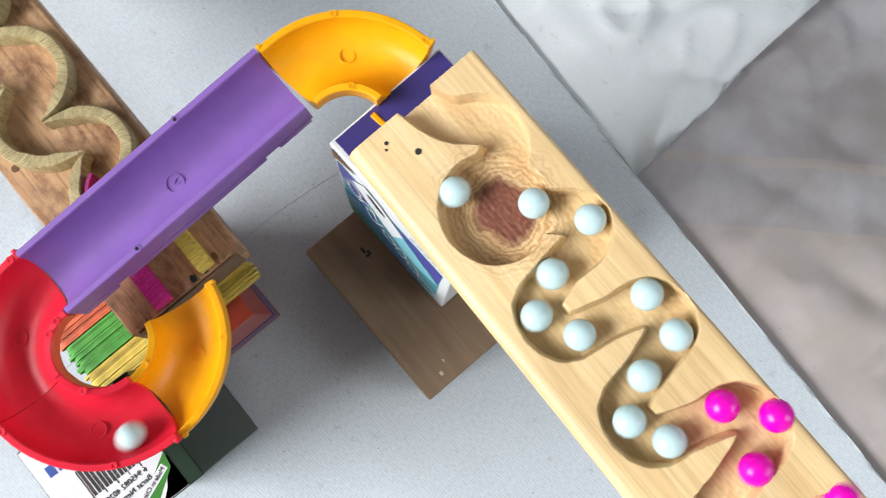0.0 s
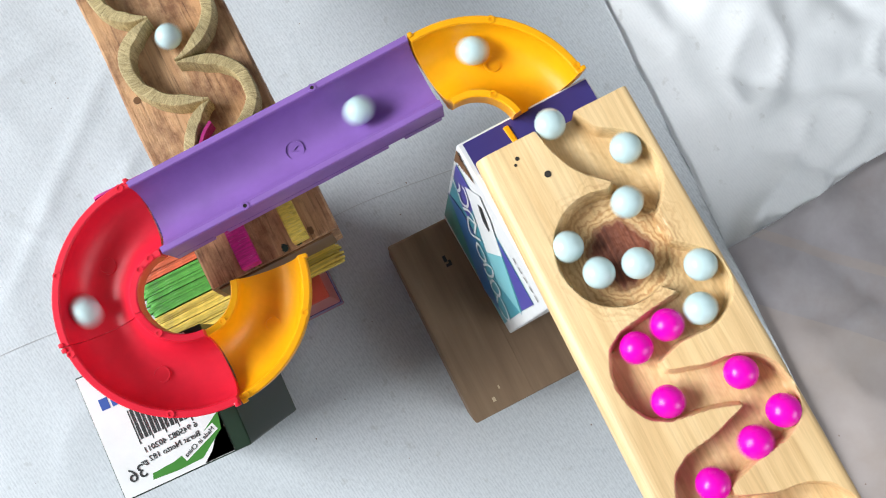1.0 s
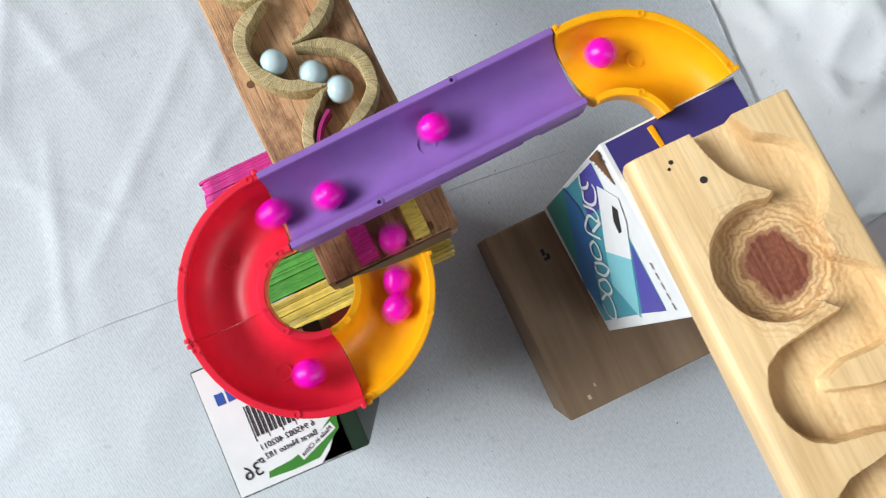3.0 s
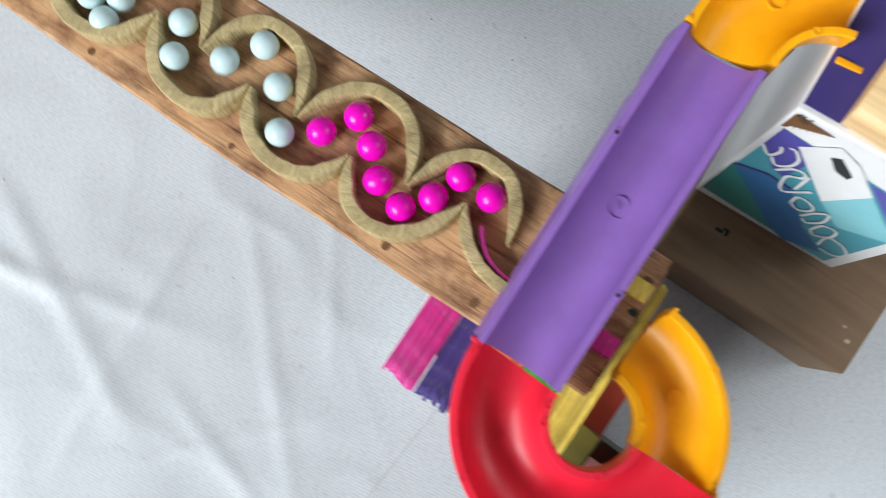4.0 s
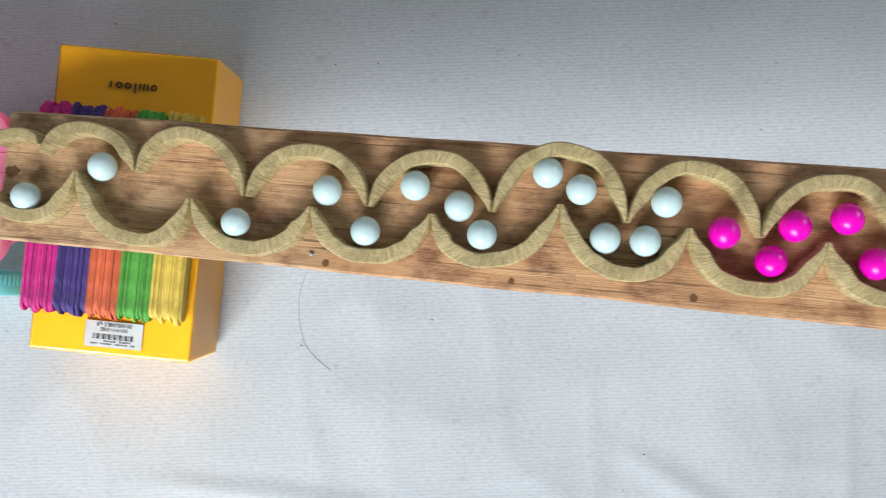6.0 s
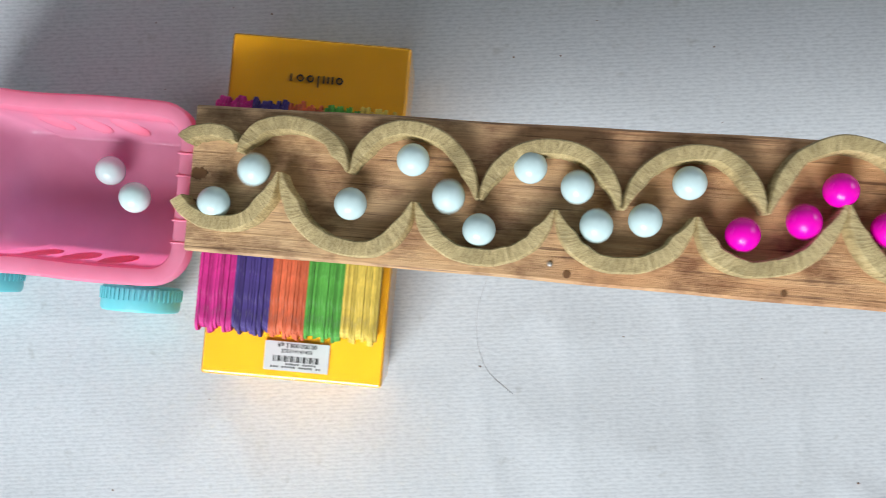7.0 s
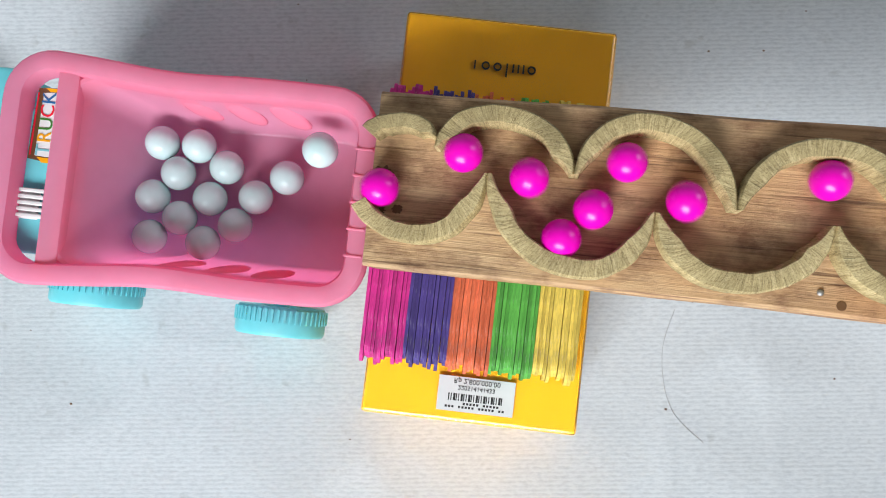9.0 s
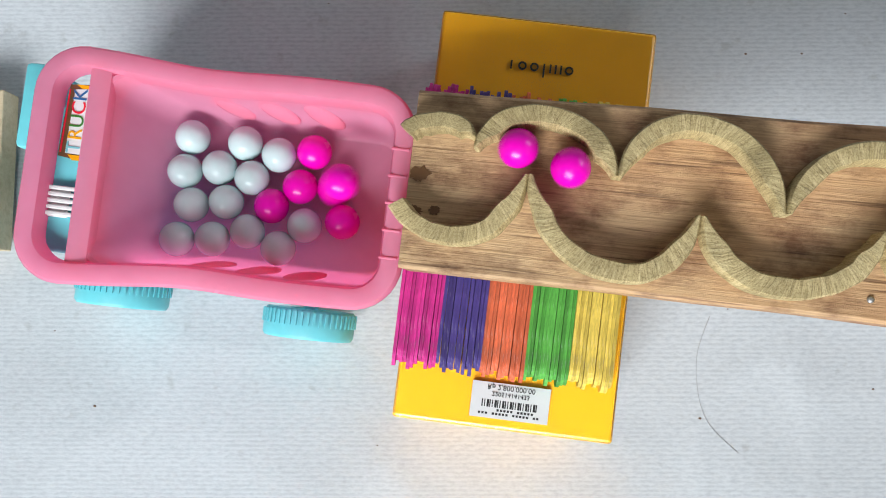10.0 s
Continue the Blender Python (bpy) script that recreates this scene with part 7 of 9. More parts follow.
    roll(WHITES[11], [(0, 0.8195, 0.0598, 0.2848), (0.1, 0.8116, 0.0732, 0.2847), (0.2, 0.8093, 0.0898, 0.2864), (0.3, 0.8028, 0.1043, 0.2868), (0.4, 0.7890, 0.0990, 0.2832), (0.5, 0.7830, 0.0831, 0.2799), (0.6, 0.7747, 0.0689, 0.2763), (0.7, 0.7577, 0.0734, 0.2732), (0.8, 0.7542, 0.0920, 0.2748), (0.9, 0.7538, 0.1096, 0.2770), (1, 0.7422, 0.1170, 0.2754), (1.1, 0.7325, 0.1099, 0.2724), (1.2, 0.7217, 0.1025, 0.2698), (1.3, 0.7145, 0.0938, 0.2675), (1.4, 0.7077, 0.0953, 0.2652), (1.5, 0.7019, 0.1035, 0.2651), (1.6, 0.6928, 0.1201, 0.2654), (1.7, 0.6718, 0.1126, 0.2601), (1.8, 0.6440, 0.1077, 0.2536), (1.9, 0.6264, 0.1171, 0.2334), (2, 0.5978, 0.0966, 0.2307), (2.1, 0.5896, 0.0429, 0.2264), (2.2, 0.5851, -0.0151, 0.2224), (2.3, 0.5802, -0.0596, 0.2193), (2.4, 0.5837, -0.1026, 0.2160), (2.5, 0.6195, -0.1217, 0.2128), (2.6, 0.6526, -0.1001, 0.2082), (2.7, 0.6538, -0.0681, 0.1958), (2.8, 0.6259, -0.0445, 0.1891), (2.9, 0.5924, -0.0337, 0.1822), (3, 0.5632, -0.0438, 0.1791), (3.1, 0.5421, -0.0238, 0.1764), (3.2, 0.5193, -0.0240, 0.1739), (3.3, 0.4993, -0.0379, 0.1719), (3.4, 0.4884, -0.0223, 0.1705), (3.5, 0.4815, -0.0076, 0.1695), (3.6, 0.4659, -0.0090, 0.1679), (3.7, 0.4545, -0.0220, 0.1668), (3.8, 0.4423, -0.0297, 0.1655), (3.9, 0.4314, -0.0217, 0.1642), (4, 0.4238, -0.0112, 0.1632), (4.1, 0.4125, -0.0001, 0.1618), (4.2, 0.3994, -0.0007, 0.1604), (4.3, 0.3903, -0.0151, 0.1594), (4.4, 0.3746, -0.0218, 0.1579), (4.5, 0.3664, -0.0126, 0.1569), (4.6, 0.3607, -0.0024, 0.1560), (4.7, 0.3502, 0.0023, 0.1548), (4.8, 0.3413, -0.0036, 0.1540), (4.9, 0.3337, -0.0105, 0.1532), (5, 0.3232, -0.0153, 0.1521), (5.1, 0.3112, -0.0060, 0.1508), (5.2, 0.3042, 0.0069, 0.1498), (5.3, 0.2904, 0.0105, 0.1482), (5.4, 0.2784, -0.0009, 0.1470), (5.5, 0.2658, -0.0094, 0.1457), (5.6, 0.2542, -0.0008, 0.1443), (5.7, 0.2464, 0.0112, 0.1433), (5.8, 0.2356, 0.0195, 0.1420), (5.9, 0.2233, 0.0129, 0.1407), (6, 0.2124, 0.0030, 0.1397), (6.1, 0.1990, 0.0002, 0.1382), (6.2, 0.1893, 0.0128, 0.1370), (6.3, 0.1802, 0.0253, 0.1358), (6.4, 0.1660, 0.0231, 0.1343), (6.5, 0.1544, 0.0118, 0.1331), (6.6, 0.1400, 0.0083, 0.1316), (6.7, 0.1300, 0.0213, 0.1303), (6.8, 0.1198, 0.0342, 0.1290), (6.9, 0.1055, 0.0297, 0.1275), (7, 0.0938, 0.0185, 0.1263), (7.1, 0.0795, 0.0172, 0.1248), (7.2, 0.0704, 0.0303, 0.1236), (7.3, 0.0606, 0.0423, 0.1224), (7.4, 0.0473, 0.0383, 0.1210), (7.5, 0.0368, 0.0281, 0.1199), (7.6, 0.0236, 0.0225, 0.1186), (7.7, 0.0135, 0.0315, 0.1173), (7.8, 0.0058, 0.0424, 0.1163), (7.9, -0.0047, 0.0497, 0.1151), (8, -0.0167, 0.0435, 0.1138), (8.1, -0.0254, 0.0345, 0.1130), (8.2, -0.0362, 0.0292, 0.1119), (8.3, -0.0454, 0.0373, 0.1107), (8.4, -0.0517, 0.0486, 0.1099), (8.5, -0.0602, 0.0580, 0.1088), (8.6, -0.0775, 0.0444, 0.1071), (8.7, -0.0994, 0.0375, 0.1048), (8.8, -0.1226, 0.0417, 0.0960), (8.9, -0.1437, 0.0373, 0.0617), (9, -0.1655, 0.0326, 0.0617), (9.1, -0.1675, 0.0319, 0.0617), (9.2, -0.1702, 0.0313, 0.0617), (9.3, -0.1721, 0.0308, 0.0617), (9.5, -0.1724, 0.0305, 0.0617), (10, -0.1732, 0.0303, 0.0617)])
    roll(WHITES[12], [(0, 0.8366, 0.0647, 0.2890), (0.1, 0.8223, 0.0599, 0.2853), (0.2, 0.8126, 0.0721, 0.2848), (0.3, 0.8098, 0.0887, 0.2863), (0.4, 0.8050, 0.1048, 0.2873), (0.5, 0.7893, 0.1046, 0.2840), (0.6, 0.7833, 0.0878, 0.2805), (0.7, 0.7760, 0.0708, 0.2768), (0.8, 0.7593, 0.0729, 0.2735), (0.9, 0.7565, 0.0899, 0.2751), (1, 0.7573, 0.1054, 0.2772), (1.1, 0.7464, 0.1120, 0.2757), (1.2, 0.7357, 0.1044, 0.2721), (1.3, 0.7287, 0.0930, 0.2686), (1.4, 0.7132, 0.0822, 0.2649), (1.5, 0.6984, 0.0831, 0.2617), (1.6, 0.6960, 0.0989, 0.2632), (1.7, 0.6898, 0.1130, 0.2637), (1.8, 0.6772, 0.1126, 0.2609), (1.9, 0.6642, 0.1052, 0.2572), (2, 0.6445, 0.1069, 0.2532), (2.1, 0.6187, 0.1110, 0.2329), (2.2, 0.5897, 0.0719, 0.2292), (2.3, 0.5839, 0.0278, 0.2258), (2.4, 0.5794, -0.0192, 0.2224), (2.5, 0.5748, -0.0680, 0.2190), (2.6, 0.5863, -0.1140, 0.2156), (2.7, 0.6329, -0.1194, 0.2109), (2.8, 0.6543, -0.0848, 0.1986), (2.9, 0.6315, -0.0475, 0.1905), (3, 0.5920, -0.0335, 0.1823), (3.1, 0.5579, -0.0425, 0.1786), (3.2, 0.5366, -0.0156, 0.1758), (3.3, 0.5139, -0.0287, 0.1734), (3.4, 0.4957, -0.0350, 0.1714), (3.5, 0.4867, -0.0255, 0.1703), (3.6, 0.4787, -0.0151, 0.1692), (3.7, 0.4667, -0.0146, 0.1679), (3.8, 0.4565, -0.0226, 0.1669), (3.9, 0.4473, -0.0302, 0.1660), (4, 0.4350, -0.0310, 0.1647), (4.1, 0.4291, -0.0185, 0.1639), (4.2, 0.4235, -0.0051, 0.1631), (4.3, 0.4094, -0.0044, 0.1615), (4.4, 0.3987, -0.0143, 0.1604), (4.5, 0.3871, -0.0233, 0.1593), (4.6, 0.3745, -0.0177, 0.1578), (4.7, 0.3664, -0.0050, 0.1568), (4.8, 0.3570, 0.0065, 0.1556), (4.9, 0.3441, 0.0048, 0.1542), (5, 0.3337, -0.0036, 0.1531), (5.1, 0.3244, -0.0112, 0.1521), (5.2, 0.3122, -0.0049, 0.1508), (5.3, 0.3050, 0.0067, 0.1498), (5.4, 0.2964, 0.0174, 0.1487), (5.5, 0.2836, 0.0149, 0.1474), (5.6, 0.2724, 0.0040, 0.1463), (5.7, 0.2582, -0.0024, 0.1448), (5.8, 0.2471, 0.0090, 0.1434), (5.9, 0.2372, 0.0219, 0.1421), (6, 0.2226, 0.0206, 0.1405), (6.1, 0.2117, 0.0093, 0.1395), (6.2, 0.1989, 0.0023, 0.1382), (6.3, 0.1885, 0.0129, 0.1369), (6.4, 0.1803, 0.0253, 0.1358), (6.5, 0.1672, 0.0269, 0.1343), (6.6, 0.1562, 0.0161, 0.1333), (6.7, 0.1441, 0.0070, 0.1321), (6.8, 0.1326, 0.0148, 0.1307), (6.9, 0.1248, 0.0272, 0.1297), (7, 0.1127, 0.0334, 0.1282), (7.1, 0.1011, 0.0236, 0.1271), (7.2, 0.0900, 0.0132, 0.1260), (7.3, 0.0773, 0.0163, 0.1246), (7.4, 0.0693, 0.0286, 0.1235), (7.5, 0.0590, 0.0385, 0.1222), (7.6, 0.0450, 0.0313, 0.1208), (7.7, 0.0328, 0.0201, 0.1196), (7.8, 0.0181, 0.0189, 0.1180), (7.9, 0.0087, 0.0307, 0.1168), (8, -0.0005, 0.0417, 0.1156), (8.1, -0.0120, 0.0425, 0.1144), (8.2, -0.0206, 0.0352, 0.1135), (8.3, -0.0289, 0.0282, 0.1127), (8.4, -0.0394, 0.0288, 0.1115), (8.5, -0.0465, 0.0393, 0.1106), (8.6, -0.0608, 0.0551, 0.1088), (8.7, -0.0834, 0.0389, 0.1065), (8.8, -0.1107, 0.0450, 0.1037), (8.9, -0.1269, 0.0486, 0.0675), (9, -0.1437, 0.0523, 0.0617), (9.1, -0.1457, 0.0546, 0.0617), (9.2, -0.1494, 0.0591, 0.0617), (9.3, -0.1518, 0.0619, 0.0617), (9.5, -0.1518, 0.0619, 0.0617), (9.6, -0.1539, 0.0619, 0.0617), (9.7, -0.1579, 0.0619, 0.0617), (9.8, -0.1605, 0.0619, 0.0617), (10, -0.1605, 0.0619, 0.0617)])
    roll(PINKS[0], [(0, 0.8422, 0.0902, 0.2935), (0.1, 0.8366, 0.0737, 0.2902), (0.2, 0.8267, 0.0609, 0.2864), (0.3, 0.8132, 0.0706, 0.2848), (0.4, 0.8116, 0.0905, 0.2869), (0.5, 0.8074, 0.1089, 0.2884), (0.6, 0.7911, 0.1036, 0.2843), (0.7, 0.7840, 0.0848, 0.2804), (0.8, 0.7738, 0.0698, 0.2763), (0.9, 0.7581, 0.0747, 0.2735), (1, 0.7552, 0.0898, 0.2748), (1.1, 0.7562, 0.1016, 0.2764), (1.2, 0.7480, 0.1106, 0.2757), (1.3, 0.7404, 0.1001, 0.2725), (1.4, 0.7293, 0.0878, 0.2690), (1.5, 0.7199, 0.0761, 0.2655), (1.6, 0.7076, 0.0835, 0.2642), (1.7, 0.7072, 0.1065, 0.2657), (1.8, 0.6925, 0.1117, 0.2650), (1.9, 0.6831, 0.1110, 0.2620), (2, 0.6683, 0.1041, 0.2580), (2.1, 0.6439, 0.1081, 0.2490), (2.2, 0.6195, 0.1136, 0.2327), (2.3, 0.5969, 0.0816, 0.2294), (2.4, 0.5901, 0.0362, 0.2258), (2.5, 0.5843, -0.0135, 0.2223), (2.6, 0.5782, -0.0658, 0.2185), (2.7, 0.5944, -0.1131, 0.2151), (2.8, 0.6430, -0.1082, 0.2094), (2.9, 0.6527, -0.0667, 0.1959), (3, 0.6169, -0.0369, 0.1867), (3.1, 0.5743, -0.0272, 0.1800), (3.2, 0.5454, -0.0277, 0.1768), (3.3, 0.5230, -0.0124, 0.1741), (3.4, 0.5096, -0.0311, 0.1729), (3.5, 0.4981, -0.0376, 0.1717), (3.6, 0.4894, -0.0261, 0.1706), (3.7, 0.4824, -0.0153, 0.1697), (3.8, 0.4728, -0.0090, 0.1686), (3.9, 0.4625, -0.0135, 0.1675), (4, 0.4531, -0.0216, 0.1666), (4.1, 0.4403, -0.0315, 0.1653), (4.2, 0.4296, -0.0245, 0.1640), (4.3, 0.4227, -0.0094, 0.1630), (4.4, 0.4129, 0.0025, 0.1618), (4.5, 0.4013, 0.0025, 0.1605), (4.6, 0.3916, -0.0072, 0.1596), (4.7, 0.3795, -0.0142, 0.1583), (4.8, 0.3688, -0.0053, 0.1570), (4.9, 0.3612, 0.0065, 0.1560), (5, 0.3507, 0.0136, 0.1548), (5.1, 0.3407, 0.0061, 0.1538), (5.2, 0.3329, -0.0033, 0.1530), (5.3, 0.3242, -0.0111, 0.1522), (5.4, 0.3141, -0.0093, 0.1511), (5.5, 0.3072, -0.0002, 0.1502), (5.6, 0.2986, 0.0112, 0.1491), (5.7, 0.2844, 0.0095, 0.1475), (5.8, 0.2724, -0.0021, 0.1463), (5.9, 0.2577, -0.0067, 0.1448), (6, 0.2477, 0.0058, 0.1435), (6.1, 0.2384, 0.0179, 0.1423), (6.2, 0.2246, 0.0155, 0.1408), (6.3, 0.2136, 0.0044, 0.1398), (6.4, 0.2004, -0.0018, 0.1384), (6.5, 0.1901, 0.0086, 0.1371), (6.6, 0.1818, 0.0211, 0.1360), (6.7, 0.1685, 0.0232, 0.1345), (6.8, 0.1573, 0.0127, 0.1334), (6.9, 0.1450, 0.0036, 0.1322), (7, 0.1330, 0.0109, 0.1308), (7.1, 0.1248, 0.0238, 0.1297), (7.2, 0.1121, 0.0302, 0.1282), (7.3, 0.0999, 0.0202, 0.1270), (7.4, 0.0877, 0.0098, 0.1258), (7.5, 0.0744, 0.0155, 0.1243), (7.6, 0.0651, 0.0304, 0.1230), (7.7, 0.0501, 0.0363, 0.1213), (7.8, 0.0364, 0.0249, 0.1199), (7.9, 0.0215, 0.0181, 0.1184), (8, 0.0107, 0.0299, 0.1170), (8.1, 0.0034, 0.0408, 0.1161), (8.2, -0.0070, 0.0452, 0.1149), (8.3, -0.0166, 0.0380, 0.1139), (8.4, -0.0253, 0.0287, 0.1131), (8.5, -0.0374, 0.0226, 0.1118), (8.6, -0.0477, 0.0353, 0.1105), (8.7, -0.0572, 0.0512, 0.1092), (8.8, -0.0730, 0.0495, 0.1075), (8.9, -0.0860, 0.0380, 0.1062), (9, -0.1012, 0.0422, 0.1045), (9.1, -0.1120, 0.0444, 0.1036), (9.2, -0.1234, 0.0436, 0.0939), (9.3, -0.1354, 0.0446, 0.0696), (9.4, -0.1489, 0.0420, 0.0617), (9.5, -0.1624, 0.0406, 0.0617), (10, -0.1634, 0.0408, 0.0617)])
    roll(PINKS[1], [(0, 0.8600, 0.1017, 0.2987), (0.1, 0.8461, 0.0922, 0.2946), (0.2, 0.8396, 0.0732, 0.2908), (0.3, 0.8270, 0.0607, 0.2865), (0.4, 0.8152, 0.0708, 0.2852), (0.5, 0.8129, 0.0878, 0.2869), (0.6, 0.8050, 0.1040, 0.2872), (0.7, 0.7898, 0.0975, 0.2831), (0.8, 0.7825, 0.0807, 0.2794), (0.9, 0.7716, 0.0679, 0.2755), (1, 0.7561, 0.0735, 0.2729), (1.1, 0.7542, 0.0877, 0.2743), (1.2, 0.7574, 0.0999, 0.2764), (1.3, 0.7484, 0.1126, 0.2762), (1.4, 0.7370, 0.1070, 0.2731), (1.5, 0.7273, 0.0979, 0.2698), (1.6, 0.7182, 0.0927, 0.2667), (1.7, 0.7048, 0.0924, 0.2652), (1.8, 0.7066, 0.1132, 0.2665), (1.9, 0.6927, 0.1239, 0.2657), (2, 0.6788, 0.1224, 0.2625), (2.1, 0.6702, 0.1105, 0.2592), (2.2, 0.6536, 0.1040, 0.2548), (2.3, 0.6378, 0.1141, 0.2340), (2.4, 0.6034, 0.0915, 0.2307), (2.5, 0.5942, 0.0403, 0.2266), (2.6, 0.5881, -0.0181, 0.2225), (2.7, 0.5815, -0.0799, 0.2173), (2.8, 0.6179, -0.1232, 0.2137), (2.9, 0.6608, -0.0873, 0.2064), (3, 0.6363, -0.0464, 0.1906), (3.1, 0.5898, -0.0324, 0.1818), (3.2, 0.5561, -0.0370, 0.1782), (3.3, 0.5396, -0.0149, 0.1760), (3.4, 0.5238, -0.0219, 0.1744), (3.5, 0.5135, -0.0307, 0.1733), (3.6, 0.5027, -0.0363, 0.1722), (3.7, 0.4916, -0.0300, 0.1710), (3.8, 0.4857, -0.0194, 0.1701), (3.9, 0.4782, -0.0090, 0.1692), (4, 0.4660, -0.0074, 0.1678), (4.1, 0.4572, -0.0193, 0.1670), (4.2, 0.4474, -0.0309, 0.1661), (4.3, 0.4355, -0.0236, 0.1646), (4.4, 0.4280, -0.0098, 0.1636), (4.5, 0.4191, 0.0020, 0.1625), (4.6, 0.4065, -0.0022, 0.1612), (4.7, 0.3955, -0.0124, 0.1602), (4.8, 0.3837, -0.0206, 0.1591), (4.9, 0.3738, -0.0151, 0.1578), (5, 0.3669, -0.0058, 0.1568), (5.1, 0.3603, 0.0042, 0.1560), (5.2, 0.3474, 0.0073, 0.1547), (5.3, 0.3407, -0.0022, 0.1539), (5.4, 0.3325, -0.0108, 0.1531), (5.5, 0.3211, -0.0133, 0.1519), (5.6, 0.3113, -0.0028, 0.1507), (5.7, 0.3037, 0.0083, 0.1497), (5.8, 0.2899, 0.0120, 0.1482), (5.9, 0.2791, 0.0020, 0.1470), (6, 0.2674, -0.0079, 0.1459), (6.1, 0.2543, -0.0038, 0.1444), (6.2, 0.2467, 0.0087, 0.1434), (6.3, 0.2368, 0.0190, 0.1421), (6.4, 0.2239, 0.0140, 0.1408), (6.5, 0.2134, 0.0038, 0.1398), (6.6, 0.2002, -0.0007, 0.1384), (6.7, 0.1906, 0.0104, 0.1371), (6.8, 0.1823, 0.0229, 0.1361), (6.9, 0.1691, 0.0252, 0.1346), (7, 0.1577, 0.0152, 0.1335), (7.1, 0.1453, 0.0064, 0.1322), (7.2, 0.1330, 0.0145, 0.1307), (7.3, 0.1245, 0.0280, 0.1296), (7.4, 0.1111, 0.0338, 0.1281), (7.5, 0.0985, 0.0233, 0.1268), (7.6, 0.0850, 0.0137, 0.1254), (7.7, 0.0724, 0.0255, 0.1239), (7.8, 0.0615, 0.0404, 0.1225), (7.9, 0.0461, 0.0343, 0.1209), (8, 0.0341, 0.0224, 0.1197), (8.1, 0.0195, 0.0246, 0.1181), (8.2, 0.0105, 0.0370, 0.1169), (8.3, -0.0002, 0.0470, 0.1156), (8.4, -0.0133, 0.0414, 0.1142), (8.5, -0.0236, 0.0314, 0.1132), (8.6, -0.0350, 0.0260, 0.1120), (8.7, -0.0448, 0.0334, 0.1109), (8.8, -0.0513, 0.0440, 0.1100), (8.9, -0.0589, 0.0537, 0.1090), (9, -0.0703, 0.0541, 0.1078), (9.1, -0.0818, 0.0402, 0.1067), (9.2, -0.1013, 0.0394, 0.1045), (9.3, -0.1197, 0.0454, 0.0949), (9.4, -0.1348, 0.0475, 0.0617), (9.5, -0.1501, 0.0478, 0.0617), (9.7, -0.1510, 0.0485, 0.0616), (9.9, -0.1503, 0.0485, 0.0617), (10, -0.1516, 0.0487, 0.0617)])
